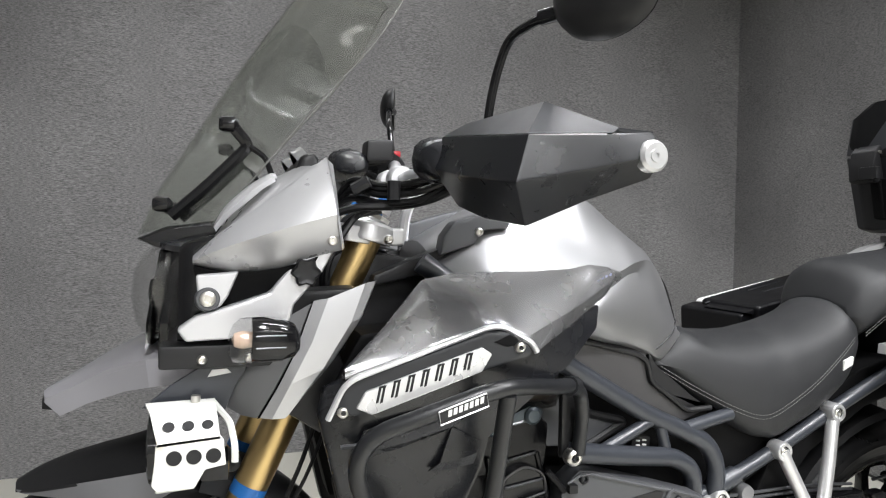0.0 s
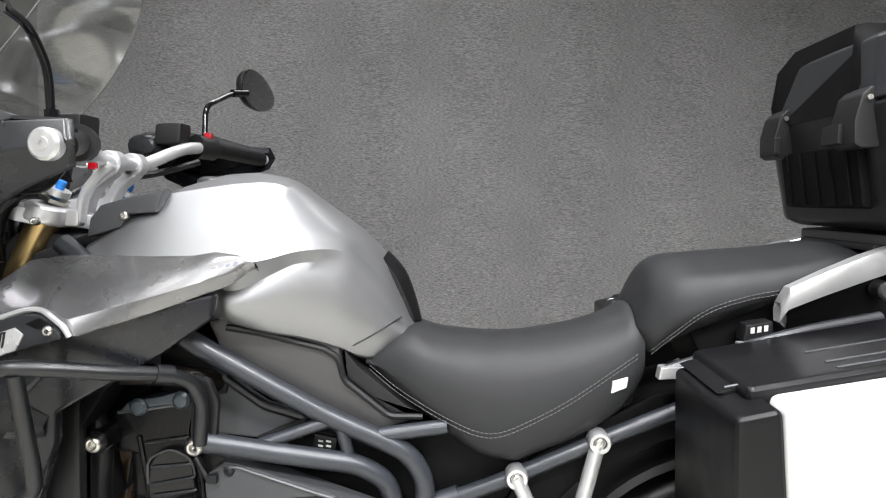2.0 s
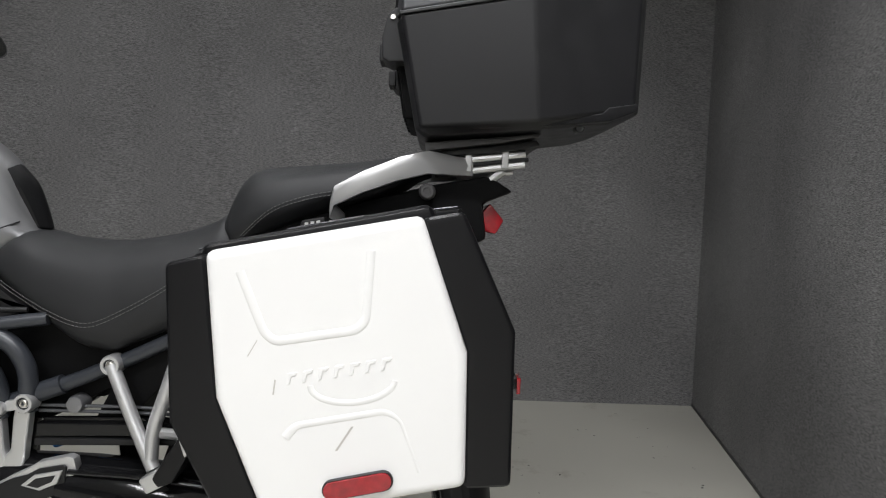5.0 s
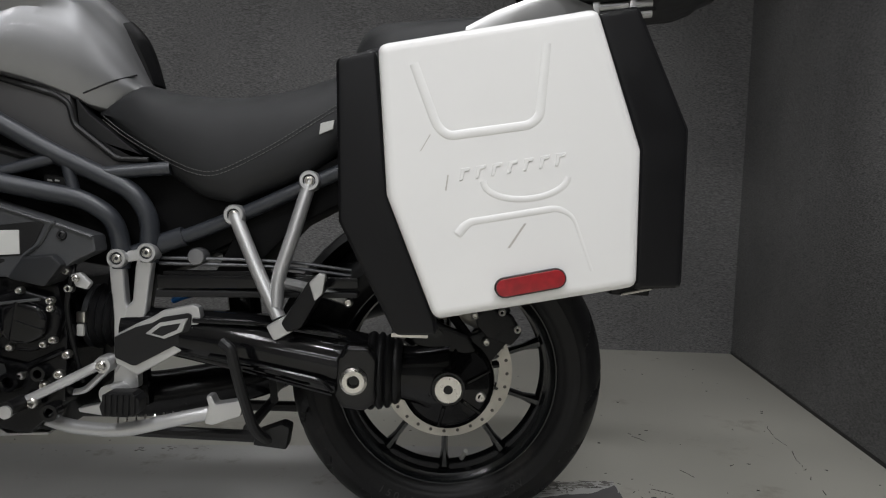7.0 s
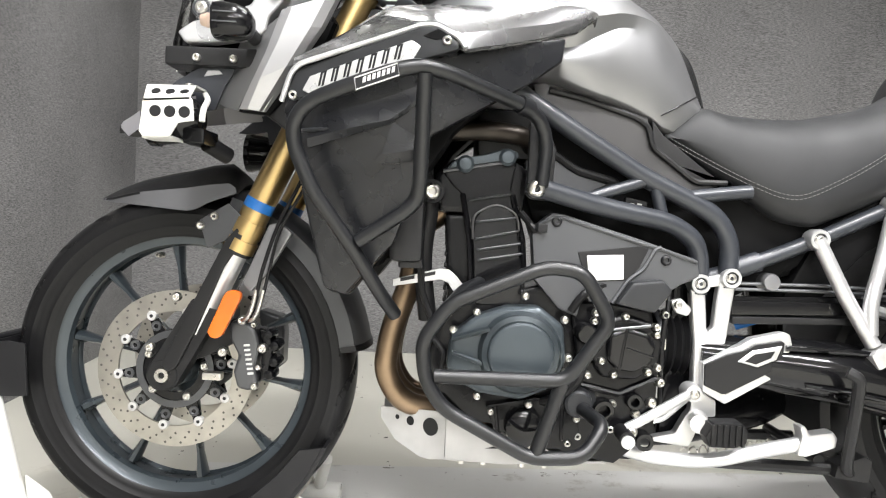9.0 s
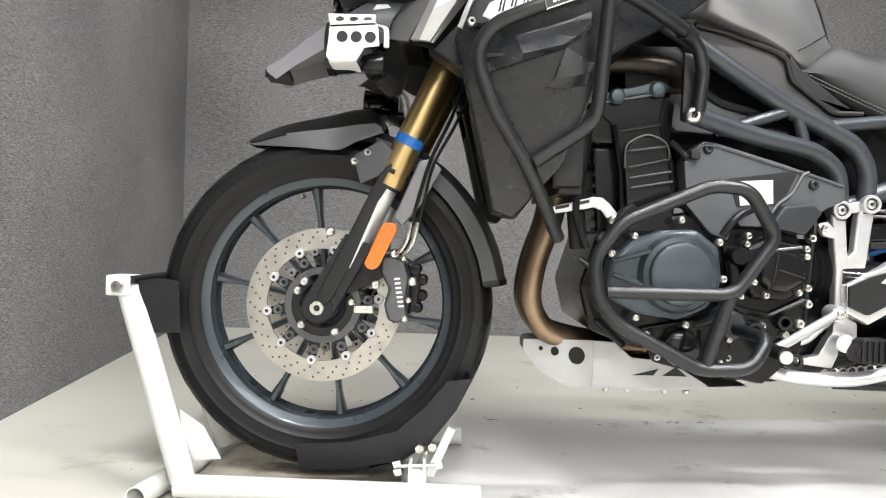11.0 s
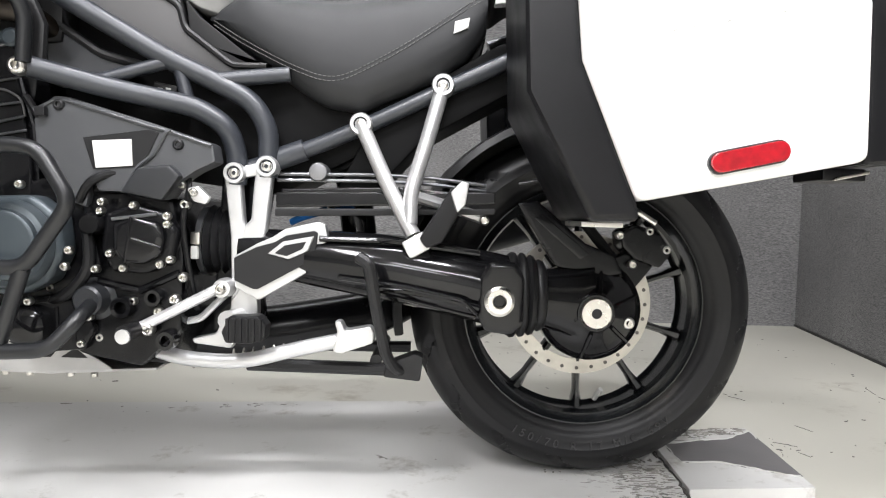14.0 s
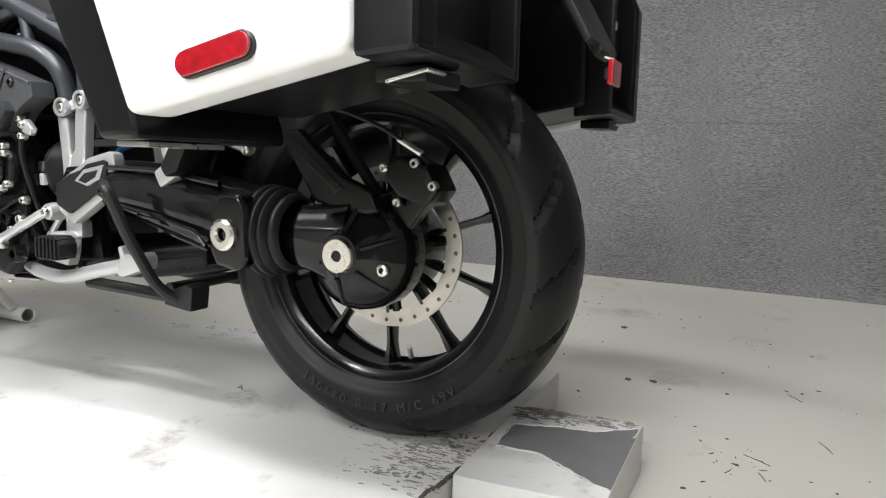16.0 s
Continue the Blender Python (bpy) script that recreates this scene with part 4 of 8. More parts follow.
SKID = [(0.510, 0.299), (0.550, 0.297), (0.582, 0.270), (0.649, 0.265), (0.691, 0.243), (0.725, 0.223), (0.725, 0.219), (0.62, 0.2125), (0.511, 0.215)]
BOW = [(0.388, 0.289), (0.510, 0.299), (0.510, 0.216), (0.497, 0.211), (0.480, 0.208), (0.464, 0.210), (0.417, 0.232), (0.388, 0.269)]
skid = part("skid_plate", prism(SKID, -0.089, -0.085, 0.001, 1), PLATE, bike, "brushed aluminium skid plate with punched holes")
both("bow_panel", lambda: prism(BOW, 0.0, -0.004, 0.0, warp=prow), PLATE, skid)
part("far_side", flip(prism(SKID, -0.089, -0.085, 0.001, 1)), PLATE, skid)
part("bottom_plate", prism([(0.511, 0.215), (0.62, 0.2125), (0.725, 0.219), (0.80, 0.224), (0.80, 0.220), (0.725, 0.215), (0.62, 0.2085), (0.509, 0.211)], -0.085, 0.085, 0), PLATE, skid)
part("bow_bottom", loft([[Vector(p) for p in ((x, prow(x, 0, 0)[1], z), (x, -prow(x, 0, 0)[1], z), (x + 0.002, -prow(x, 0, 0)[1], z - 0.004), (x + 0.002, prow(x, 0, 0)[1], z - 0.004))] for x, z in ((0.388, 0.271), (0.417, 0.234), (0.464, 0.212), (0.480, 0.210), (0.512, 0.217))]), PLATE, skid)
for x, z, r in ((0.420, 0.275, 0.0045), (0.445, 0.272, 0.0085), (0.483, 0.268, 0.0165)):
    ring = prism([(x + r * math.cos(radians(20 * k)) * 0.85, z + r * math.sin(radians(20 * k))) for k in range(18)], -0.0035, -0.0048, 0, warp=prow)
    part("punched_hole", ring, INK, skid)
for tri in ([(0.583, 0.237), (0.634, 0.251), (0.624, 0.238)], [(0.640, 0.238), (0.665, 0.255), (0.686, 0.238)]):
    part("punched_hole", prism(tri, -0.0885, -0.0897, 0.0003, 1), INK, skid)
for x in (0.54, 0.58, 0.65, 0.69):
    part("plate_bolt", lathe([(0, -0.006), (0.006, -0.006), (0.006, 0)], (x, -0.075, 0.2095), 10, "z"), STEEL, skid)

# --- tank and bodywork ---
TANK = [
    (0.43, [(-0.12, 0.90), (-0.135, 0.93), (-0.145, 0.96), (-0.150, 0.975), (-0.130, 0.995), (-0.06, 1.022), (0, 1.03)]),
    (0.50, [(-0.13, 0.885), (-0.150, 0.92), (-0.170, 0.955), (-0.188, 0.983), (-0.135, 1.035), (-0.100, 1.055), (0, 1.07)]),
    (0.55, [(-0.13, 0.88), (-0.155, 0.92), (-0.175, 0.955), (-0.192, 0.985), (-0.132, 1.050), (-0.110, 1.080), (0, 1.098)]),
    (0.60, [(-0.13, 0.88), (-0.155, 0.92), (-0.175, 0.955), (-0.192, 0.986), (-0.135, 1.045), (-0.100, 1.092), (0, 1.117)]),
    (0.655, [(-0.125, 0.882), (-0.150, 0.895), (-0.162, 0.94), (-0.189, 0.986), (-0.130, 1.043), (-0.090, 1.102), (0, 1.124)]),
    (0.674, [(-0.136, 0.880), (-0.160, 0.889), (-0.165, 0.935), (-0.188, 0.985), (-0.128, 1.043), (-0.088, 1.104), (0, 1.124)]),
    (0.70, [(-0.130, 0.872), (-0.154, 0.880), (-0.163, 0.940), (-0.187, 0.982), (-0.126, 1.043), (-0.085, 1.106), (0, 1.121)]),
    (0.735, [(-0.120, 0.862), (-0.144, 0.870), (-0.151, 0.960), (-0.174, 0.987), (-0.122, 1.042), (-0.068, 1.101), (0, 1.113)]),
    (0.78, [(-0.102, 0.852), (-0.127, 0.861), (-0.135, 0.980), (-0.149, 1.000), (-0.110, 1.040), (-0.058, 1.072), (0, 1.083)]),
    (0.837, [(-0.080, 0.833), (-0.105, 0.842), (-0.111, 0.975), (-0.106, 1.000), (-0.080, 1.022), (-0.050, 1.035), (0, 1.045)]),
    (0.872, [(-0.062, 0.815), (-0.086, 0.825), (-0.092, 0.945), (-0.084, 0.972), (-0.064, 0.996), (-0.046, 1.008), (0, 1.018)]),
    (0.905, [(-0.045, 0.813), (-0.068, 0.823), (-0.073, 0.905), (-0.066, 0.932), (-0.052, 0.957), (-0.041, 0.969), (0, 0.986)]),
    (0.936, [(-0.030, 0.836), (-0.049, 0.843), (-0.052, 0.872), (-0.047, 0.886), (-0.040, 0.898), (-0.033, 0.905), (0, 0.946)]),
    (0.956, [(-0.032, 0.856), (-0.036, 0.861), (-0.034, 0.865), (-0.030, 0.867), (-0.024, 0.870), (-0.018, 0.873), (0, 0.884)]),
]


def tank_mesh():
    """Rounded flanks with a scooped hollow behind the side panel and a crease along the crown."""
    rows = []
    for x, half in TANK:
        low, knee, scoop, shoulder, mid, top, crown = [Vector((x, y, z)) for y, z in half]
        line = [low, low.lerp(knee, 0.35) + Vector((0, -0.006, -0.001)), low.lerp(knee, 0.7) + Vector((0, -0.005, 0)), knee]
        line += [knee.lerp(scoop, q) + Vector((0, -0.05 * q * (1 - q), 0)) for q in (0.12, 0.3, 0.5, 0.7, 0.88)] + [scoop, scoop.lerp(shoulder, 0.5), shoulder]
        line += [shoulder.lerp(mid, 0.33), shoulder.lerp(mid, 0.67), mid, mid.lerp(top, 0.5), top, top.lerp(crown, 0.5) + Vector((0, 0, 0.003)), crown]
        rows.append(line + [Vector((p.x, -p.y, p.z)) for p in line[-2::-1]])
    cols = [spline(c, 5) for c in zip(*rows)]
    return loft(list(zip(*cols)))


tank = part("fuel_tank", tank_mesh(), SILVER, bike, "metallic graphite-silver fuel tank", smooth=26)
part("filler_cap", lathe([(0, 0.012), (0.03, 0.012), (0.04, 0.006), (0.042, -0.01)], (0.60, 0, 1.103), 32, "z"), GUN, tank)
part("tank_pad", sheet([[(0.898, -0.034, 0.983), (0.922, -0.036, 0.953), (0.943, -0.030, 0.909), (0.955, -0.026, 0.876)], [(0.904, 0, 0.995), (0.934, 0, 0.963), (0.953, 0, 0.921), (0.967, 0, 0.874)], [(0.898, 0.034, 0.983), (0.922, 0.036, 0.953), (0.943, 0.030, 0.909), (0.955, 0.026, 0.876)]], (-0.012, 0, -0.012)), RUBBER, tank, "black rubber tank pad", smooth=50)


def flank(x, z):
    """A point on the tank's lower flank, a hair proud of the paint."""
    (xa, a), (xb, b) = next(p for p in zip(TANK, TANK[1:]) if p[0][0] <= x <= p[1][0])
    t = (x - xa) / (xb - xa)
    (y0, z0), (y1, z1) = [[a[i][c] + (b[i][c] - a[i][c]) * t for c in (0, 1)] for i in (1, 2)]
    q = min(1, max(0, (z - z0) / (z1 - z0)))
    return (x, y0 + (y1 - y0) * q - 0.05 * q * (1 - q) - 0.0004, z)


both("tank_seam", lambda: tube(spline([flank(0.860, 0.842), flank(0.880, 0.853), flank(0.905, 0.868), flank(0.925, 0.880), flank(0.935, 0.886)], 4), 0.0016, 0, 6), INK, tank, "dark joint line")


def along(line, x):
    """Height of a broken line at x."""
    for (xa, za), (xb, zb) in zip(line, line[1:]):
        if x <= xb:
            return za + (zb - za) * max(0, (x - xa)) / (xb - xa)
    return line[-1][1]


PANEL_TOP = [(0.262, -0.287, 0.868), (0.325, -0.250, 0.919), (0.388, -0.206, 0.977), (0.43, -0.198, 0.984), (0.47, -0.196, 0.987), (0.567, -0.195, 0.988), (0.63, -0.192, 0.991), (0.665, -0.191, 0.998), (0.70, -0.190, 0.994), (0.718, -0.190, 0.987), (0.724, -0.190, 0.980)]
PANEL_FOLD = [(0.262, -0.293, 0.864), (0.448, -0.300, 0.925), (0.470, -0.302, 0.926), (0.490, -0.308, 0.916), (0.507, -0.313, 0.909), (0.60, -0.262, 0.937), (0.69, -0.208, 0.967), (0.714, -0.193, 0.977), (0.724, -0.190, 0.978)]
PANEL_LIP = [(0.262, -0.295, 0.858), (0.448, -0.304, 0.919), (0.470, -0.306, 0.920), (0.495, -0.312, 0.898), (0.514, -0.316, 0.886), (0.598, -0.261, 0.915), (0.69, -0.202, 0.951), (0.714, -0.190, 0.972), (0.724, -0.188, 0.976)]


def on_line(line, x):
    """The point at x on a line of (x, y, z)."""
    return Vector((x, along([(p[0], p[1]) for p in line], x), along([(p[0], p[2]) for p in line], x)))


def side_panel_mesh():
    """The silver flank panel: a face leaning out to a fold, and a short lip beneath it."""
    cols = []
    for k in range(70):
        x = 0.262 + (0.724 - 0.262) * k / 69
        a, b, c = on_line(PANEL_TOP, x), on_line(PANEL_FOLD, x), on_line(PANEL_LIP, x)
        col = [a + Vector((0, 0.012, -0.010)), a]
        for q in (0.06, 0.25, 0.5, 0.75, 0.94):
            col.append(a.lerp(b, q) + Vector((0, -0.012 * q * (1 - q), 0.014 * q * (1 - q))))
        cols.append(col + [b, b.lerp(c, 0.5) + Vector((0, -0.001, 0)), c, c + Vector((0, 0.012, 0.001))])
    return sheet(cols, (0, 0.010, -0.002), 1, 1)


panel = both("tank_side_panel", side_panel_mesh, COWL_SILVER, bike, "metallic silver tank side panel", 30)
def panel_y(x, z):
    a, b = on_line(PANEL_TOP, x), on_line(PANEL_FOLD, x)
    q = (a.z - z) / max(0.001, a.z - b.z)
    return a.y + (b.y - a.y) * q - 0.013 * q * (1 - q) - 0.0008


def print_bar(x, z, w, h, lean):
    """A thin printed bar lying on the flank panel."""
    pts = [(x, z), (x + w, z + w * 0.22), (x + w + lean, z + w * 0.22 + h), (x + lean, z + h)]
    return prism(pts, 0, -0.0012, 0, warp=lambda a, b, c: (a, panel_y(a, c) + b + 0.0004, c))


for k in range(8):
    part("print_bar", print_bar(0.628 + 0.0095 * k, 0.9645 + 0.0022 * k, 0.0055, 0.0055, 0.0013), BLUE_INK, panel)
for k in range(4):
    part("print_bar", print_bar(0.672 + 0.007 * k, 0.9855 + 0.0006 * k, 0.0045, 0.003, 0.0008), BLUE_INK, panel)
both("panel_trim", lambda: tube(fillet([(0.243, -0.284, 0.806), (0.262, -0.298, 0.856), (0.448, -0.307, 0.920), (0.470, -0.309, 0.921), (0.506, -0.319, 0.900), (0.514, -0.319, 0.887)], 0.02), 0.0042, 0, 8), SATIN_SILVER, panel, "bright silver edge strip")


def shroud_y(x, y, z):
    return (x, y + 0.055 * max(0, (0.80 - z) / 0.28) + (0.0 if x > 0.30 else (0.30 - x) * 0.6) + max(0, x - 0.52) * 0.45, z)


cowl = both("radiator_cowl", lambda: prism([(0.236, 0.80), (0.243, 0.838), (0.30, 0.868), (0.43, 0.918), (0.467, 0.916), (0.505, 0.888), (0.60, 0.918), (0.672, 0.937), (0.668, 0.900), (0.606, 0.851), (0.467, 0.765), (0.46, 0.72), (0.415, 0.60), (0.34, 0.515), (0.306, 0.526), (0.296, 0.565), (0.262, 0.70)], -0.262, -0.282, 0.006, 2, warp=shroud_y), COWL_BLACK, bike, "black grained radiator cowl")
SKIN = lambda x, z, out=0.0: (x, shroud_y(x, -0.282, z)[1] - out, z)
both("cowl_fold", lambda: sheet([
    [SKIN(0.292, 0.787, 0.001), SKIN(0.330, 0.797, 0.001), SKIN(0.369, 0.809, 0.001), SKIN(0.410, 0.823, 0.001), SKIN(0.446, 0.838, 0.001)],
    [SKIN(0.280, 0.754, 0.008), SKIN(0.342, 0.769, 0.009), SKIN(0.405, 0.785, 0.008), SKIN(0.427, 0.801, 0.004), SKIN(0.447, 0.821, 0.001)],
    [SKIN(0.280, 0.741, 0.0005), SKIN(0.342, 0.760, 0.0005), SKIN(0.405, 0.780, 0.0005), SKIN(0.430, 0.797, 0.0005), SKIN(0.450, 0.817, 0.0005)]], (0, 0.004, 0), 1, 1), COWL_BLACK, cowl, "", 12)
both("cowl_fold", lambda: sheet([
    [SKIN(0.410, 0.783, 0.0005), SKIN(0.438, 0.768, 0.0005), SKIN(0.455, 0.760, 0.0005)],
    [SKIN(0.395, 0.735, 0.007), SKIN(0.420, 0.738, 0.008), SKIN(0.448, 0.745, 0.006)],
    [SKIN(0.382, 0.722, 0.0005), SKIN(0.415, 0.722, 0.0005), SKIN(0.446, 0.728, 0.0005)]], (0, 0.004, 0), 1, 1), COWL_BLACK, cowl, "", 12)
badge_y = lambda x, y, z: (x, y - (x - 0.27) * 0.13 + max(0, 0.27 - x) * 0.3, z)
badge = both("badge_recess", lambda: prism([(0.246, 0.812), (0.262, 0.852), (0.446, 0.915), (0.472, 0.915), (0.503, 0.894), (0.505, 0.883), (0.458, 0.870), (0.278, 0.810)], -0.275, -0.294, 0.006, 2, warp=badge_y), DARK_GREY, bike, "dark grey badge housing")
plate = part("name_plate", prism([(0.276, 0.821), (0.287, 0.842), (0.436, 0.896), (0.450, 0.887), (0.437, 0.864), (0.296, 0.812)], -0.288, -0.2965, 0.0025, 2, warp=badge_y), BADGE, bike, "brushed silver name badge")
for k in range(7):
    x, z = 0.300 + 0.0185 * k, 0.827 + 0.0066 * k
    w = 0.0125
    for q in range(2):
        part("badge_bar", prism([(x + 0.0052 * q, z), (x + 0.0052 * q + 0.0033, z + 0.0012), (x + 0.0052 * q + 0.0073, z + 0.0222), (x + 0.0052 * q + 0.004, z + 0.021)], -0.2960, -0.2978, 0.0004, 1, warp=badge_y), INK, plate)
    part("badge_bar", prism([(x + 0.0035, z + 0.018), (x + w, z + 0.021), (x + w + 0.001, z + 0.0235), (x + 0.0042, z + 0.0215)], -0.2960, -0.2978, 0.0004, 1, warp=badge_y), INK, plate)
for x, y, z in ((0.261, -0.286, 0.815), (0.487, -0.321, 0.895), (0.630, -0.222, 0.909)):
    bolt(bike, x, y, z, 0.0075, "panel_screw")
part("cowl_recess", prism([(0.452, 0.902), (0.474, 0.912), (0.494, 0.900), (0.470, 0.896)], -0.290, -0.2955, 0.001, warp=badge_y), VOID, badge)
both("cowl_crease", lambda: tube([(0.262, -0.270, 0.765), (0.35, -0.279, 0.772), (0.418, -0.283, 0.792)], 0.0035, 0.02, 6), DARK_GREY, cowl)
both("lower_cowl", lambda: prism([(0.262, 0.70), (0.30, 0.74), (0.40, 0.70), (0.41, 0.60), (0.345, 0.512), (0.305, 0.52), (0.285, 0.60)], -0.18, -0.215, 0.010, 2), PLASTIC, bike, "black lower radiator panel")
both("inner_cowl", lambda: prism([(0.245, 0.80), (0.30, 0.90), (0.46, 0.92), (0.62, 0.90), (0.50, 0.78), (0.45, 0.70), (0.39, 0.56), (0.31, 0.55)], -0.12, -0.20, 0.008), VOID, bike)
# upper steering-head panel, below the bars
dash = both("dash_side_panel", lambda: prism([(0.434, 1.008), (0.440, 1.040), (0.457, 1.062), (0.510, 1.078), (0.561, 1.090), (0.548, 1.052), (0.503, 1.048), (0.492, 1.026)], -0.105, -0.142, 0.007, 2), SLATE, bike, "slate grey panel before the tank")
both("panel_skirt", lambda: prism([(0.330, 0.960), (0.335, 0.978), (0.434, 1.018), (0.495, 1.028), (0.540, 1.050), (0.545, 1.030), (0.47, 0.99)], -0.090, -0.125, 0.006), PLASTIC, dash)
bolt(dash, 0.497, -0.142, 1.046, 0.007, "panel_screw", axis="y", depth=0.004)
# side panels behind the frame
COVER_Y = lambda x, y, z: (x, y + min(0, x - 0.83) * 0.17, z)
both("side_cover", lambda: prism([(0.63, 0.880), (0.67, 0.890), (0.793, 0.860), (0.838, 0.842), (0.846, 0.785), (0.893, 0.752), (0.925, 0.729), (0.985, 0.730), (0.90, 0.700), (0.85, 0.722), (0.65, 0.835)], -0.07, -0.100, 0.006, 2, warp=COVER_Y), COVER_GREY, bike, "dark metallic grey side cover beneath the tank")
both("side_cover_edge", lambda: tube([(0.66, -0.132, 0.871), (0.72, -0.122, 0.861), (0.816, -0.105, 0.836), (0.838, -0.103, 0.822), (0.848, -0.103, 0.785), (0.894, -0.103, 0.751), (0.925, -0.103, 0.728), (0.98, -0.10, 0.729)], 0.0055, 0.010, 8), PLASTIC, bike)
both("seat_base_edge", lambda: prism([(0.846, 0.835), (0.868, 0.808), (0.945, 0.750), (1.0, 0.715), (0.985, 0.730), (0.925, 0.732), (0.896, 0.755), (0.852, 0.787)], -0.06, -0.096, 0.004), PLASTIC, bike, "black seat base edge")
both("airbox_window", lambda: prism([(0.628, 0.800), (0.718, 0.742), (0.786, 0.722), (0.71, 0.682), (0.64, 0.686), (0.627, 0.70)], -0.085, -0.110, 0.006), SLATE, bike, "dark grey side panel")
both("airbox_lip", lambda: tube([(x, -0.111, z) for x, z in [(0.628, 0.797), (0.718, 0.738), (0.79, 0.720), (0.71, 0.680)]], 0.0075, 0.012, 8), PLASTIC, bike)
air = part("engine_side_cover", prism([(0.639, 0.624), (0.649, 0.644), (0.671, 0.662), (0.693, 0.660), (0.818, 0.625), (0.850, 0.615), (0.916, 0.595), (0.921, 0.567), (0.889, 0.551), (0.870, 0.538), (0.843, 0.505), (0.789, 0.516), (0.739, 0.516), (0.730, 0.534), (0.721, 0.490), (0.689, 0.502), (0.646, 0.550)], -0.120, -0.165, 0.006, 2), SLATE, bike, "dark grey plastic engine side cover")
part("cover_edge", tube([(x, -0.166, z) for x, z in [(0.649, 0.642), (0.673, 0.655), (0.692, 0.654), (0.819, 0.618), (0.850, 0.611), (0.914, 0.591)]], 0.0028, 0.004, 6), SLATE, air)
part("cover_recess", prism([(0.716, 0.599), (0.819, 0.614), (0.834, 0.610), (0.819, 0.577), (0.801, 0.555), (0.732, 0.550)], -0.160, -0.1668, 0.002), PLASTIC, air)
part("cover_block", prism([(0.780, 0.516), (0.806, 0.554), (0.856, 0.560), (0.873, 0.543), (0.845, 0.504)], -0.160, -0.184, 0.007, 2), DARK_GREY, air, "raised dark grey block")
part("cover_edge", tube([(x, -0.167, z) for x, z in [(0.777, 0.517), (0.802, 0.557), (0.826, 0.575), (0.844, 0.610), (0.853, 0.613)]], 0.0035, 0.01, 6), SLATE, air)
part("pale_label", prism([(0.731, 0.594), (0.792, 0.598), (0.794, 0.557), (0.737, 0.552)], -0.164, -0.1685, 0.001), CREAM, air, "white sticker")
for x, z in [(0.679, 0.648), (0.863, 0.592)]:
    bolt(air, x, -0.163, z, 0.009, "cover_screw", INK)
plug = part("seat_connector", prism([(0.800, 0.667), (0.838, 0.661), (0.841, 0.690), (0.803, 0.697)], -0.098, -0.1155, 0.003), PLASTIC, bike, "small black switch block with white marks")
for k in range(2):
    for q in range(2):
        part("mark", prism([(0.810 + 0.013 * k, 0.676 + 0.008 * q), (0.818 + 0.013 * k, 0.675 + 0.008 * q), (0.818 + 0.013 * k, 0.678 + 0.008 * q), (0.810 + 0.013 * k, 0.679 + 0.008 * q)], -0.115, -0.1165, 0), CREAM, plug)

# --- seats ---
def seat_mesh(stations):
    rows = []
    for x, w, zt, zb, round_ in stations:
        half = [(-w * 0.78, zb), (-w * 0.96, zb + 0.02), (-w, zb + (zt - zb) * 0.35), (-w * 0.92, zb + (zt - zb) * 0.68), (-w * 0.72, zt - round_), (-w * 0.38, zt - round_ * 0.2), (0, zt)]
        line = [Vector((x, y, z)) for y, z in half]
        rows.append(line + [Vector((p.x, -p.y, p.z)) for p in line[-2::-1]])
    cols = [spline(c, 4) for c in zip(*rows)]
    return loft([spline(r, 2) for r in zip(*cols)])


RIDER = [(0.878, 0.070, 0.82, 0.800, 0.006), (0.90, 0.082, 0.845, 0.785, 0.012), (0.947, 0.098, 0.872, 0.752, 0.014), (1.0, 0.110, 0.862, 0.715, 0.02), (1.068, 0.119, 0.857, 0.672, 0.022), (1.11, 0.121, 0.858, 0.662, 0.022), (1.138, 0.121, 0.860, 0.661, 0.022), (1.17, 0.121, 0.866, 0.675, 0.022), (1.233, 0.119, 0.880, 0.703, 0.022), (1.29, 0.113, 0.902, 0.738, 0.022), (1.32, 0.107, 0.920, 0.768, 0.02), (1.338, 0.10, 0.915, 0.80, 0.02)]
PILLION = [(1.324, 0.085, 0.92, 0.872, 0.01), (1.334, 0.10, 0.95, 0.858, 0.016), (1.35, 0.112, 0.985, 0.850, 0.022), (1.378, 0.125, 1.004, 0.872, 0.022), (1.42, 0.133, 1.010, 0.893, 0.02), (1.49, 0.133, 1.018, 0.920, 0.018), (1.56, 0.128, 1.026, 0.945, 0.016), (1.63, 0.113, 1.038, 0.970, 0.012), (1.668, 0.095, 1.034, 0.995, 0.006), (1.695, 0.06, 1.02, 1.005, 0.004)]
seat = part("rider_seat", seat_mesh(RIDER), SEAT, bike, "black vinyl rider seat with grey double stitching", 60)
pillion = part("pillion_seat", seat_mesh(PILLION), SEAT, bike, "black vinyl pillion seat with grey stitching", 60)


def stitches(line, parent, w=0.0007, gap=0.0075):
    """Short thread stitches laid along a line."""
    bm = bmesh.new()
    pts = spline(line, 10)
    dist, nxt = 0.0, 0.0
    for a, b in zip(pts, pts[1:]):
        d = (b - a)
        while nxt < dist + d.length:
            p = a + d.normalized() * (nxt - dist)
            q = p + d.normalized() * gap * 0.68
            tube([p, q], w, 0, 5, bm=bm)
            nxt += gap
        dist += d.length
    return part("stitching", bm, THREAD, parent, "grey thread")


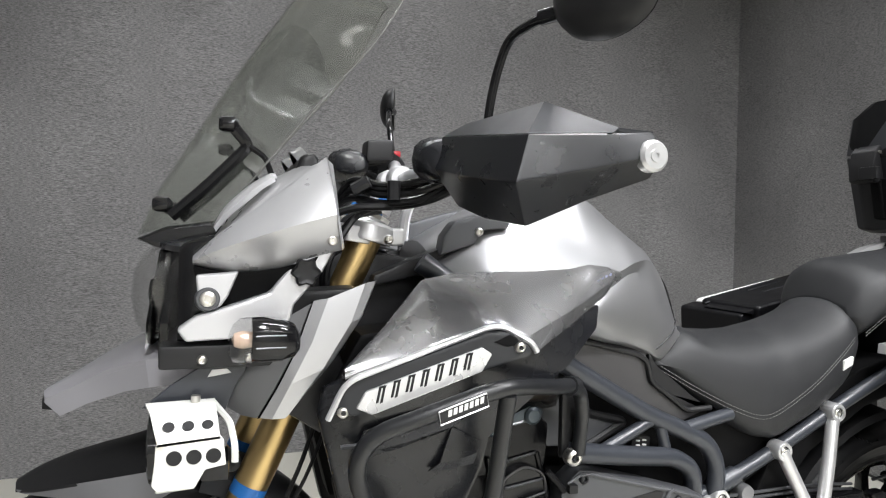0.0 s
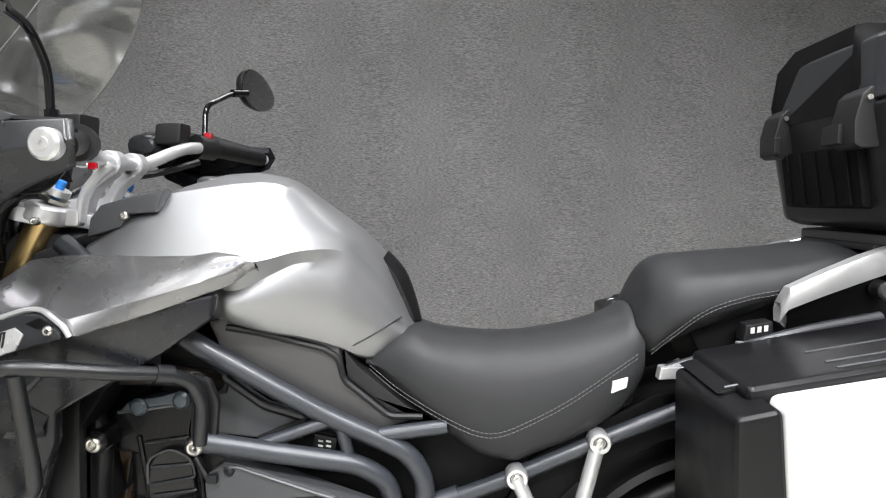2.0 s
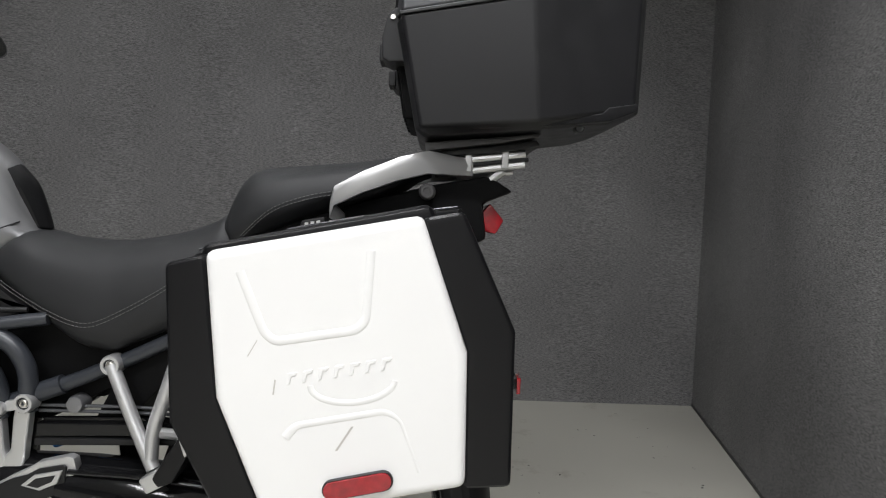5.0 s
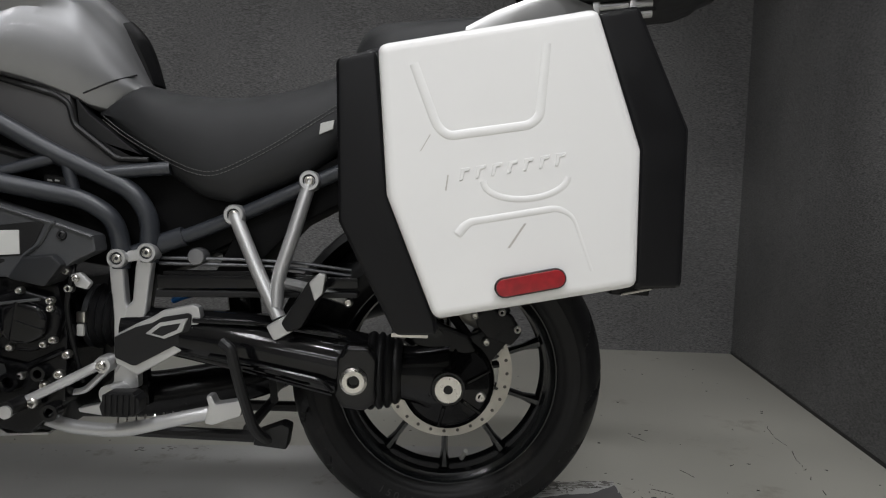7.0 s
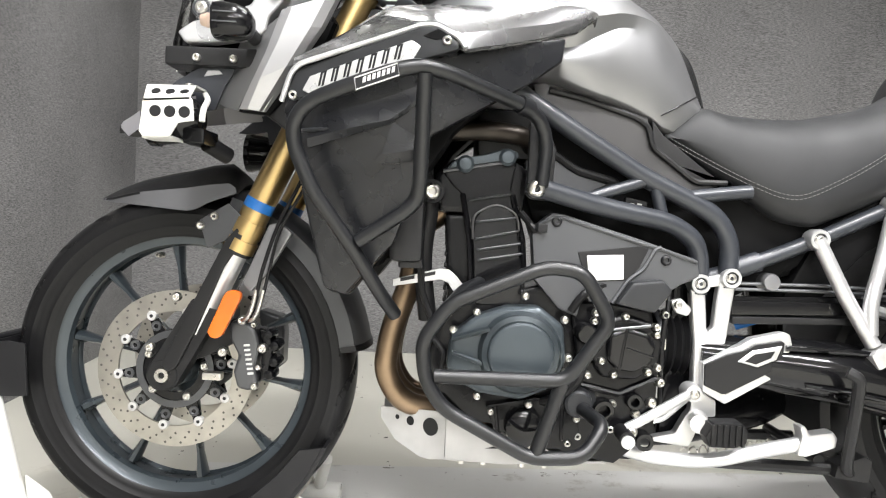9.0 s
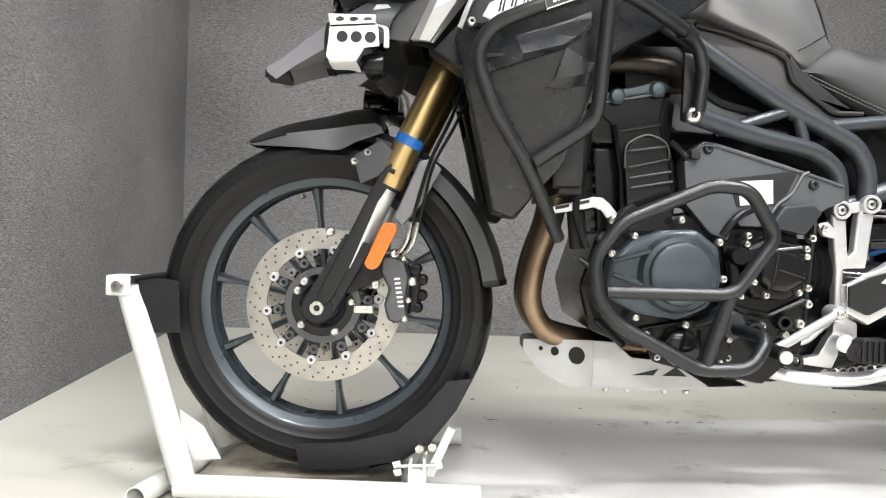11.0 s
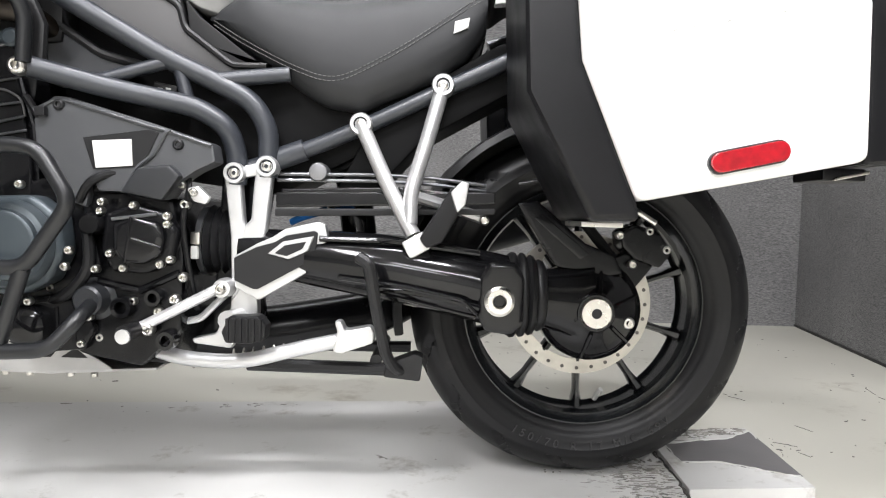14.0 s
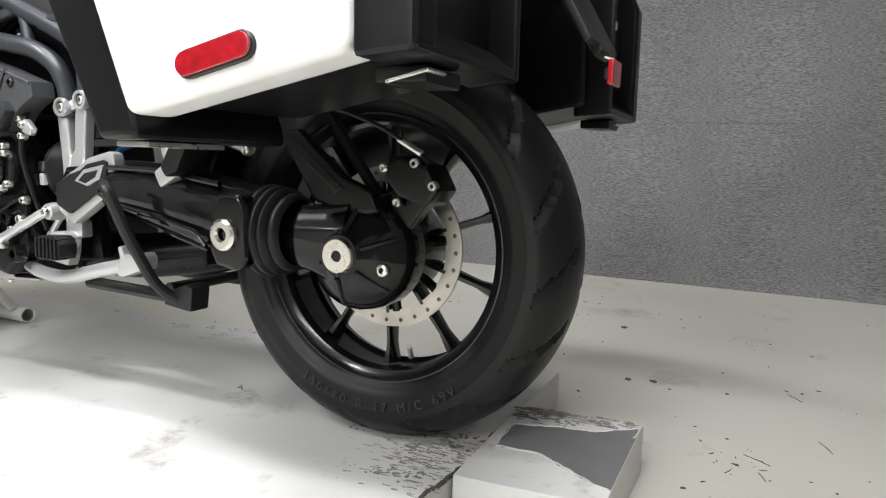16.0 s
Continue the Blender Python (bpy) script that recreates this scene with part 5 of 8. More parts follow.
for off in (0.0, 0.007):
    stitches([(0.886, -0.077, 0.806 - off), (0.93, -0.096, 0.778 - off), (0.978, -0.107, 0.752 - off), (1.025, -0.1145, 0.730 - off), (1.071, -0.119, 0.714 - off), (1.108, -0.121, 0.715 - off), (1.159, -0.122, 0.739 - off), (1.216, -0.121, 0.773 - off), (1.273, -0.115, 0.813 - off), (1.30, -0.110, 0.832 - off), (1.325, -0.104, 0.849 - off)], seat)
for off in (0.0, 0.006):
    stitches([(1.345, -0.110, 0.858 - off), (1.375, -0.125, 0.891 - off), (1.422, -0.1345, 0.931 - off), (1.484, -0.135, 0.955 - off), (1.554, -0.130, 0.970 - off), (1.626, -0.114, 0.990 - off), (1.667, -0.094, 1.009 - off)], pillion)
part("seat_tag", prism([(1.283, 0.786), (1.307, 0.797), (1.309, 0.813), (1.285, 0.806)], -0.108, -0.1165, 0.001), CREAM, seat, "small pale fabric tag")

# --- front fork and brakes ---
WHEEL_Y = 0.035


def fork_at(z, y=-0.08):
    return Vector((0.311 - (0.992 - z) * 0.454, y, z))


def fork_leg(sign, label=""):
    y = WHEEL_Y + 0.115 * sign
    tubes = part("fork_tube", tube([fork_at(1.050, y), fork_at(0.585, y)], 0.0265, 0, 28), GOLD, bike, "gold anodised fork tube")
    part("fork_collar", tube([fork_at(0.625, y), fork_at(0.60, y)], 0.0285, 0, 28), GOLD, tubes)
    part("fork_collar", tube([fork_at(0.592, y), fork_at(0.572, y)], 0.0290, 0, 28), GOLD, tubes)
    part("dust_seal", tube([fork_at(0.574, y), fork_at(0.566, y)], 0.027, 0, 24), INK, tubes)
    part("stanchion", tube([fork_at(0.57, y), fork_at(0.42, y)], 0.0215, 0, 24), ALU, tubes, "satin steel inner fork leg")
    part("tape_band", tube([fork_at(0.662, y), fork_at(0.645, y)], 0.0270, 0, 28), BLUE, tubes, "blue tape band")
    part("fork_cap", tube([fork_at(1.075, y), fork_at(1.085, y)], 0.020, 0, 20), ALU, tubes)
    part("preload_adjuster", tube([fork_at(1.085, y), fork_at(1.098, y)], 0.0075, 0, 12), BLUE, tubes, "blue adjuster screw")
    lower = part("fork_bottom", loft([[fork_at(0.47, y) + Vector((dx * s, dy, dz)) for dx, dy, dz in ((-0.026, -0.02, 0.01), (0.024, -0.02, -0.01), (0.024, 0.02, -0.01), (-0.026, 0.02, 0.01))] for s in (1.0,)] + [[Vector((0.0 + dx, y + dy, 0.345 + dz)) for dx, dy, dz in ((-0.024, -0.02, 0.012), (0.028, -0.02, -0.014), (0.028, 0.02, -0.014), (-0.024, 0.02, 0.012))]]), PLASTIC, bike, "black cast fork bottom")
    part("axle_clamp", lathe([(0, 0.02), (0.028, 0.02), (0.03, 0.015), (0.03, -0.018), (0.026, -0.022), (0, -0.022)], (0, y, AZ), 28), PLASTIC, lower)
    s = -1 if sign < 0 else 1
    part("axle_end", lathe([(0.006, 0.018 * s), (0.006, 0.026 * s), (0.0125, 0.026 * s), (0.014, 0.022 * s), (0.014, 0.0)], (0, y, AZ), 20), STEEL, lower, "hollow steel axle end")
    return tubes


for s in (-1, 1):
    fork_leg(s)
part("fork_guard", prism([(0.106, 0.589), (0.126, 0.612), (0.140, 0.606), (0.129, 0.577), (0.105, 0.54), (0.059, 0.424), (0.027, 0.358), (0.012, 0.348), (-0.002, 0.362)], -0.098, -0.108, 0.004, 2), PLASTIC, bike, "black plastic fork guard")
part("guard_bracket_plate", prism([(0.056, 0.622), (0.108, 0.655), (0.135, 0.630), (0.115, 0.592), (0.072, 0.572)], -0.094, -0.1015, 0.003), SLATE, bike)
for x, z in ((0.060, 0.613), (0.084, 0.630)):
    bolt(bike, x, -0.1, z, 0.0075, "guard_bolt")
# half widths about the wheel's plane
FENDER = [
    [(-0.165, 0.035, 0.652), (-0.14, 0.045, 0.648), (-0.045, 0.080, 0.642), (0.011, 0.085, 0.638), (0.034, 0.090, 0.643), (0.053, 0.090, 0.654)],
    [(-0.169, 0.033, 0.656), (-0.143, 0.045, 0.657), (-0.083, 0.070, 0.669), (0.008, 0.080, 0.680), (0.090, 0.085, 0.692), (0.106, 0.085, 0.675)],
    [(-0.175, 0, 0.660), (-0.145, 0, 0.678), (-0.095, 0, 0.698), (-0.010, 0, 0.718), (0.070, 0, 0.735), (0.106, 0, 0.700)]]
mirror_row = lambda r: [(x, -y, z) for x, y, z in r]
fender = part("front_mudguard", sheet([mirror_row(FENDER[1]), FENDER[2], FENDER[1]], (0, 0, -0.004), 2, 3), PLASTIC, bike, "black front mudguard with grey metallic flanks", 45)
both("mudguard_flank", lambda: sheet([mirror_row(FENDER[0]), mirror_row(FENDER[1])], (0, 0.004, 0), 2, 1), mat("flank_grey_plastic", (0.16, 0.162, 0.17), 0.36, 0.45, vary=0.06, grain=0.05, grain_scale=900), fender, "grey metallic flank", 45)
fender.location.y = WHEEL_Y


def hugger(a0, a1, r0, w, drop):
    rows = []
    for k in range(13):
        a = radians(a0 + (a1 - a0) * k / 12)
        rows.append([(r * math.cos(a), y, AZ + r * math.sin(a)) for y, r in ((-w, r0 - drop), (-w, r0 - 0.012), (-w * 0.7, r0 + 0.002), (0, r0 + 0.008), (w * 0.7, r0 + 0.002), (w, r0 - 0.012), (w, r0 - drop))])
    return sheet(rows, (0.003, 0.003, -0.003), 1, 1)


part("rear_half", hugger(74, 9, 0.350, 0.072, 0.040), SLATE, fender, "matt black rear half")
part("mudflap_edge", hugger(10, 8.5, 0.352, 0.074, 0.041), PLASTIC, fender)
part("fork_brace_panel", prism([(0.178, 0.620), (0.200, 0.624), (0.221, 0.606), (0.182, 0.535), (0.150, 0.497), (0.133, 0.511)], -0.078, -0.092, 0.005), PANEL_GREY, bike, "slate grey brake-line shield")
part("side_reflector", prism([(p.x, p.z) for p in fillet([(0.112, 0, 0.490), (0.118, 0, 0.501), (0.130, 0, 0.504), (0.142, 0, 0.500), (0.144, 0, 0.490), (0.113, 0, 0.423), (0.104, 0, 0.416), (0.092, 0, 0.418), (0.086, 0, 0.428)], 0.006, 3)], -0.112, -0.126, 0.003), ORANGE, bike, "amber side reflector")
part("reflector_arm", box(0.100, 0.130, -0.115, -0.08, 0.45, 0.47, 0.003), PLASTIC, bike)


def front_disc(s):
    y = s * 0.075
    d = disc("brake_disc", FX, y - 0.0025, 0.147, 0.108, 30, front, [(0.140, 0.0), (0.131, 0.07), (0.122, 0.14)], label="drilled floating brake disc")
    part("disc_carrier", lathe([(0.045, -0.003), (0.074, -0.003), (0.074, 0.003), (0.045, 0.003), (0.045, -0.003)], (FX, y, AZ), 48), GLOSS, d, "black disc carrier")
    for k in range(10):
        a = radians(36 * k + 8)
        p = Vector((math.cos(a), 0, math.sin(a)))
        n = Vector((-p.z, 0, p.x))
        c = Vector((FX, y, AZ))
        part("carrier_arm", loft([[c + p * r + n * w * q + Vector((0, 0.0028 * e, 0)) for q, e in ((-1, -1), (1, -1), (1, 1), (-1, 1))] for r, w in ((0.07, 0.012), (0.10, 0.007))]), GLOSS, d)
        part("disc_button", lathe([(0.003, -0.0065), (0.008, -0.0065), (0.0095, -0.004), (0.0095, 0.005)], (FX + 0.108 * p.x, y, AZ + 0.108 * p.z), 14), PLATE, d)
        part("button_hole", lathe([(0, -0.0068), (0.0034, -0.0068)], (FX + 0.108 * p.x, y, AZ + 0.108 * p.z), 10), INK, d)
        part("carrier_eye", lathe([(0.004, -0.0045), (0.0055, -0.0055), (0.009, -0.0055), (0.010, -0.0035)], (FX + 0.087 * p.x, y, AZ + 0.087 * p.z), 12), GUN, d)
        if k % 2 == 0:
            bolt(d, FX + 0.056 * p.x, y - 0.003, AZ + 0.056 * p.z, 0.0085, "disc_bolt")
    part("abs_ring", lathe([(0.060, -0.006), (0.073, -0.006), (0.073, -0.0045), (0.060, -0.0045), (0.060, -0.006)], (FX, y, AZ), 60), GUN, d)
    return d


front_disc(-1)
front_disc(1)
cal = part("brake_caliper", prism([(0.112, 0.442), (0.135, 0.446), (0.158, 0.43), (0.166, 0.40), (0.160, 0.36), (0.166, 0.33), (0.150, 0.315), (0.128, 0.32), (0.120, 0.35), (0.128, 0.38), (0.112, 0.41)], -0.030, -0.080, 0.008, 3), GUN, bike, "grey four-piston brake caliper")
part("brake_caliper", prism([(0.112, 0.442), (0.158, 0.43), (0.166, 0.40), (0.166, 0.33), (0.150, 0.315), (0.120, 0.35)], 0.10, 0.15, 0.008, 3), GUN, bike)
for x, z, r in ((0.155, 0.437, 0.006), (0.172, 0.395, 0.009), (0.160, 0.325, 0.007), (0.166, 0.36, 0.006)):
    bolt(cal, x, -0.077, z, r, "caliper_bolt")
part("piston_bridge", prism([(0.16, 0.43), (0.182, 0.425), (0.188, 0.39), (0.18, 0.34), (0.165, 0.33), (0.168, 0.40)], -0.028, -0.070, 0.006), ENGINE_BLACK, cal)
for x, z in ((0.178, 0.418), (0.190, 0.398), (0.190, 0.368), (0.182, 0.345)):
    part("piston_boss", lathe([(0, -0.010), (0.008, -0.008), (0.011, 0.0), (0.011, 0.03)], (x, -0.062, z), 14), ENGINE_BLACK, cal)
for k in range(7):
    z = 0.397 - 0.0085 * k
    part("cast_bar", prism([(0.138 + 0.0015 * k, z), (0.149 + 0.0015 * k, z + 0.001), (0.149 + 0.0015 * k, z + 0.005), (0.138 + 0.0015 * k, z + 0.004)], -0.0795, -0.0812, 0.0004, 1), BADGE, cal)
for x, z in ((0.138, 0.447), (0.105, 0.388), (0.019, 0.483), (-0.026, 0.390)):
    bolt(bike, x, -0.094, z, 0.0085, "caliper_mount_bolt")
part("wheel_sensor", box(0.065, 0.10, -0.085, -0.065, 0.333, 0.347, 0.003), STEEL, bike)
part("caliper_bracket", prism([(0.02, 0.36), (0.06, 0.37), (0.118, 0.40), (0.13, 0.44), (0.10, 0.45), (0.06, 0.41), (0.02, 0.40)], -0.055, -0.072, 0.005), PLASTIC, bike)
part("brake_line", tube(spline([(0.27, -0.09, 0.80), (0.235, -0.10, 0.70), (0.20, -0.11, 0.62), (0.178, -0.12, 0.54), (0.165, -0.115, 0.48), (0.150, -0.105, 0.445)], 5), 0.0035, 0, 8), RUBBER, bike)
part("brake_line", tube(spline([(0.29, -0.09, 0.80), (0.245, -0.11, 0.69), (0.205, -0.115, 0.61), (0.19, -0.12, 0.54), (0.178, -0.115, 0.49), (0.158, -0.10, 0.455)], 5), 0.003, 0, 8), RUBBER, bike)
for x in (0.158, 0.170):
    part("line_fitting", tube(spline([(x + 0.01, -0.118, 0.505), (x + 0.004, -0.118, 0.475), (x - 0.006, -0.112, 0.455), (x - 0.016, -0.105, 0.448)], 4), 0.0042, 0, 8), STEEL, bike)
bolt(front, FX + 0.245 * math.cos(radians(105)) * 0.88, -0.025, AZ + 0.245 * math.sin(radians(105)) * 0.88, 0.006, "valve_stem", STEEL, depth=0.02)
# fork yokes and steering
part("lower_yoke", prism([(0.20, 0.80), (0.27, 0.81), (0.30, 0.84), (0.27, 0.865), (0.21, 0.85)], -0.14, 0.14, 0.01), PLASTIC, bike, "black lower fork yoke")
PLAN = [(0.296, 0.150), (0.262, 0.128), (0.258, 0.100), (0.274, 0.078), (0.296, 0.060), (0.296, -0.060), (0.274, -0.078), (0.258, -0.100), (0.262, -0.128), (0.296, -0.150), (0.330, -0.146), (0.345, -0.115), (0.365, -0.085), (0.396, -0.060), (0.402, -0.040), (0.402, 0.040), (0.396, 0.060), (0.365, 0.085), (0.345, 0.115), (0.330, 0.146)]
ty = part("top_yoke", bevel_all(loft([[Vector((x, y + WHEEL_Y, 1.060 + dz - (x - 0.27) * 0.17)) for x, y in PLAN] for dz in (-0.026, 0.0)]), 0.004, 2), SATIN_SILVER, bike, "silver top fork yoke")

for s in (-1, 1):
    part("clamp_ring", lathe([(0.0, 0.014), (0.026, 0.014), (0.034, 0.012), (0.038, 0.008), (0.040, -0.012), (0.038, -0.017), (0.027, -0.018)], (0, 0, 0), 36, "z"), SATIN_SILVER, ty).matrix_basis = pose(*fork_at(1.046, WHEEL_Y + 0.115 * s), 0, 14)

    part("clamp_lug", box(0.355, 0.392, WHEEL_Y + 0.115 * s - 0.012, WHEEL_Y + 0.115 * s + 0.012, 1.022, 1.050, 0.006), SATIN_SILVER, ty)
    part("fork_cap", tube([fork_at(1.064, WHEEL_Y + 0.115 * s), fork_at(1.070, WHEEL_Y + 0.115 * s)], 0.024, 0, 6), STEEL, ty, "steel fork cap")

    part("preload_nut", tube([fork_at(1.069, WHEEL_Y + 0.115 * s), fork_at(1.083, WHEEL_Y + 0.115 * s)], 0.009, 0, 6), BLUE, ty, "blue anodised preload nut")

    ry = WHEEL_Y + 0.040 * s
    part("bar_riser", prism([(0.318, 1.045), (0.322, 1.064), (0.350, 1.070), (0.370, 1.100), (0.378, 1.124), (0.394, 1.136), (0.414, 1.130), (0.414, 1.112), (0.384, 1.088), (0.370, 1.064), (0.364, 1.036)], ry - 0.017, ry + 0.017, 0.006, 3), SATIN_SILVER, ty, "silver handlebar riser", 40)
    part("bar_cap", lathe([(0, -0.017), (0.019, -0.017), (0.022, -0.013), (0.022, 0.013), (0.019, 0.017), (0, 0.017)], (0.404, ry, 1.134), 24), SATIN_SILVER, ty)
    bolt(ty, 0.352, ry, 1.066, 0.007, "riser_bolt", axis="z", s=1)


    bolt(ty, 0.352, s * 0.142 - 0.001 if s < 0 else 0.142, 1.032, 0.007, "pinch_bolt")
bars = part("handlebar", tube([(0.585, -0.452, 1.135), (0.50, -0.27, 1.150), (0.45, -0.15, 1.142), (0.406, -0.04, 1.134), (0.408, 0.10, 1.134), (0.436, 0.15, 1.160), (0.450, 0.21, 1.178), (0.468, 0.297, 1.183), (0.534, 0.437, 1.170), (0.539, 0.448, 1.169)], 0.0125, 0.05, 14), SATIN_SILVER, bike, "satin silver tapered handlebar")




def bar_side(s):
    mm = (lambda b: b) if s < 0 else flip
    def m(b):
        """The bars are turned a little: the far end stands further forward and higher."""
        mm(b)
        if s > 0:
            bmesh.ops.translate(b, verts=b.verts[:], vec=(-0.044, 0, 0.034))
        return b
    part("grip", m(tube([(0.578, -0.437, 1.136), (0.512, -0.297, 1.149)], 0.0175, 0, 18)), RUBBER, bars, "black rubber grip")
    part("switch_block", m(tube([(0.512, -0.298, 1.149), (0.492, -0.252, 1.150)], 0.026, 0, 14)), PLASTIC, bars)
    part("switch", m(box(0.505, 0.52, -0.285, -0.265, 1.168, 1.182, 0.003) if s > 0 else box(0.527, 0.538, -0.298, -0.288, 1.113, 1.123, 0.003)), RED, bars, "red kill switch" if s > 0 else "red hazard switch")


    part("bar_end_weight", m(lathe([(0, -0.016), (0.015, -0.016), (0.0185, -0.012), (0.0185, 0.0), (0.0, 0.0)], (0.580, -0.461, 1.135), 24)), ALU, bars, "polished bar-end weight")

    part("bar_end_screw", m(lathe([(0.003, -0.0172), (0.0075, -0.0172), (0.008, -0.015)], (0.580, -0.461, 1.135), 16)), ALU, bars)

    part("lever", m(tube([(0.475, -0.235, 1.155), (0.445, -0.28, 1.15), (0.455, -0.36, 1.145), (0.50, -0.42, 1.14)], 0.006, 0.02, 8)), PLASTIC, bars)
    part("master_cylinder", m(prism([(0.43, 1.148), (0.485, 1.152), (0.488, 1.195), (0.432, 1.192)], -0.19, -0.245, 0.008)), PLASTIC, bars, "black fluid reservoir")
    # guard: front face, side face, lower bevel and top spoiler
    hg = part("handguard", m(sheet([
        [(0.392, -0.270, 1.172), (0.402, -0.36, 1.162), (0.421, -0.476, 1.150), (0.50, -0.478, 1.156), (0.592, -0.452, 1.166)],
        [(0.378, -0.275, 1.128), (0.386, -0.37, 1.112), (0.404, -0.483, 1.097), (0.50, -0.482, 1.117), (0.602, -0.466, 1.140)],
        [(0.412, -0.285, 1.078), (0.428, -0.34, 1.062), (0.452, -0.405, 1.053), (0.52, -0.428, 1.085), (0.592, -0.447, 1.112)]], (0.006, 0.008, 0), 1, 1, 0.005)), HANDGUARD, bars, "dark grey angular handguard", 25)
    part("spoiler", m(sheet([
        [(0.393, -0.272, 1.172), (0.421, -0.474, 1.151), (0.525, -0.474, 1.158)],
        [(0.415, -0.300, 1.186), (0.449, -0.455, 1.190), (0.54, -0.462, 1.166)]], (0.004, 0.004, 0.0), 1, 1)), CASE_LID, hg, "raised wind deflector", 20)
    part("top_skin", m(sheet([
        [(0.415, -0.300, 1.186), (0.449, -0.455, 1.190), (0.54, -0.462, 1.166), (0.592, -0.452, 1.166)],
        [(0.46, -0.26, 1.164), (0.50, -0.40, 1.168), (0.548, -0.42, 1.158), (0.596, -0.435, 1.155)]], (0, 0, -0.004), 1, 1)), DARK_GREY, hg, "", 20)
    part("guard_root", m(loft([[Vector((x + w * math.cos(q), y, z + h * math.copysign(abs(math.sin(q)) ** 0.7, math.sin(q)))) for q in [math.pi * i / 8 for i in range(16)]] for x, y, z, w, h in ((0.412, -0.190, 1.142, 0.016, 0.012), (0.404, -0.200, 1.144, 0.034, 0.024), (0.402, -0.235, 1.144, 0.042, 0.033), (0.406, -0.275, 1.138, 0.036, 0.030), (0.41, -0.29, 1.13, 0.02, 0.02))])), COWL_BLACK, hg, "rounded black guard root", 40)

    dz = -0.018 if s < 0 else 0.014
    way = [(0.458, -0.266, 1.165), (0.458, -0.268, 1.205), (0.462, -0.280, 1.252), (0.463, -0.320, 1.297), (0.476, -0.388, 1.304), (0.498, -0.43, 1.306)] if s < 0 else [(0.462, -0.268, 1.165), (0.460, -0.272, 1.20), (0.455, -0.29, 1.276), (0.478, -0.39, 1.319), (0.498, -0.43, 1.326)]
    stem = part("mirror_stem", mm(tube(way, 0.0062, 0.025, 12)), GLOSS, bars, "black mirror stem")
    part("stem_collar", mm(tube([way[-2], way[-1]], 0.0095, 0, 12)), GLOSS, stem)
    part("stem_nut", mm(tube([(0.462, -0.268, 1.165), (0.461, -0.270, 1.195)], 0.010, 0, 6)), GLOSS, stem)
    rings = []
    for x, k in ((0.478, 0.25), (0.484, 0.62), (0.494, 0.88), (0.506, 1.0), (0.513, 0.99)):
        rings.append([Vector((x - 0.25 * (0.075 * k * math.cos(q)), -0.475 + 0.068 * k * math.cos(q), 1.322 + dz + (0.046 + 0.008 * math.cos(q)) * k * math.sin(q) + 0.012 * k * math.cos(q))) for q in [2 * math.pi * i / 28 for i in range(28)]])
    head = part("mirror_head", mm(loft(rings)), PLASTIC, stem, "black mirror housing", 50)
    part("mirror_glass", mm(loft([[p + Vector((0.0012, 0, 0)) for p in rings[-1]], [Vector((0.5145, -0.475, 1.322 + dz)) + (p - Vector((0.513, -0.475, 1.322 + dz))) * 0.93 + Vector((0.001, 0, 0)) for p in rings[-1]]])), MIRROR, stem, "mirror glass", 0)


bar_side(-1)
bar_side(1)
for k, (dy, dz) in enumerate(((0, 0), (0.012, 0.008), (-0.008, 0.014), (0.004, -0.012))):
    part("control_cable", tube(spline([(0.47, -0.22 + dy, 1.15), (0.40, -0.19 + dy, 1.108 + dz), (0.345, -0.15, 1.098 + dz), (0.30, -0.09 + dy, 1.105 + dz), (0.275, -0.03, 1.05)], 5), 0.0055, 0, 8), RUBBER, bike, "black control cables")
part("control_cable", tube(spline([(0.47, 0.22, 1.15), (0.40, 0.16, 1.12), (0.33, 0.08, 1.10), (0.28, 0.0, 1.05)], 5), 0.007, 0, 8), RUBBER, bike)
part("cable_tie", tube([(0.352, -0.17, 1.09), (0.352, -0.17, 1.118)], 0.010, 0, 10), INK, bike)
part("hydraulic_banjo", tube(spline([(0.44, -0.07, 1.13), (0.41, -0.075, 1.10), (0.395, -0.08, 1.07), (0.39, -0.08, 1.03)], 4), 0.009, 0, 10), SATIN_SILVER, bike)

for y0, z0, y1, z1, r in ((-0.14, 1.085, -0.05, 0.93, 0.0055), (-0.12, 1.075, -0.08, 0.90, 0.0045), (-0.10, 1.09, -0.12, 0.91, 0.005), (-0.06, 1.08, -0.03, 0.92, 0.006)):
    part("control_cable", tube(spline([(0.345, y0, z0), (0.300, (y0 + y1) / 2 - 0.02, 1.06), (0.262, y1 - 0.02, 0.99), (0.27, y1, z1)], 6), r, 0, 8), RUBBER, bike)
part("control_cable", tube(spline([(0.48, -0.24, 1.145), (0.42, -0.20, 1.100), (0.37, -0.16, 1.083), (0.30, -0.14, 1.078), (0.255, -0.12, 1.06)], 6), 0.006, 0, 8), RUBBER, bike)
part("cable_connector", tube([(0.30, -0.13, 1.105), (0.322, -0.14, 1.118)], 0.010, 0, 8), INK, bike, "black cable connector")
part("bar_switch", box(0.452, 0.476, -0.235, -0.205, 1.165, 1.180, 0.004), PLASTIC, bars)

# --- nose: lamps, cowl, screen, beak ---
hl = part("headlight_housing", prism([(0.052, 1.022), (0.085, 1.036), (0.17, 1.01), (0.20, 0.93), (0.17, 0.865), (0.060, 0.857), (0.050, 0.875)], -0.195, 0.195, 0.012, 3, lambda x, y, z: (x + 9.0 * max(0.0, abs(y) - 0.15) ** 2, y, z)), GLOSS, bike, "gloss black twin headlight housing")

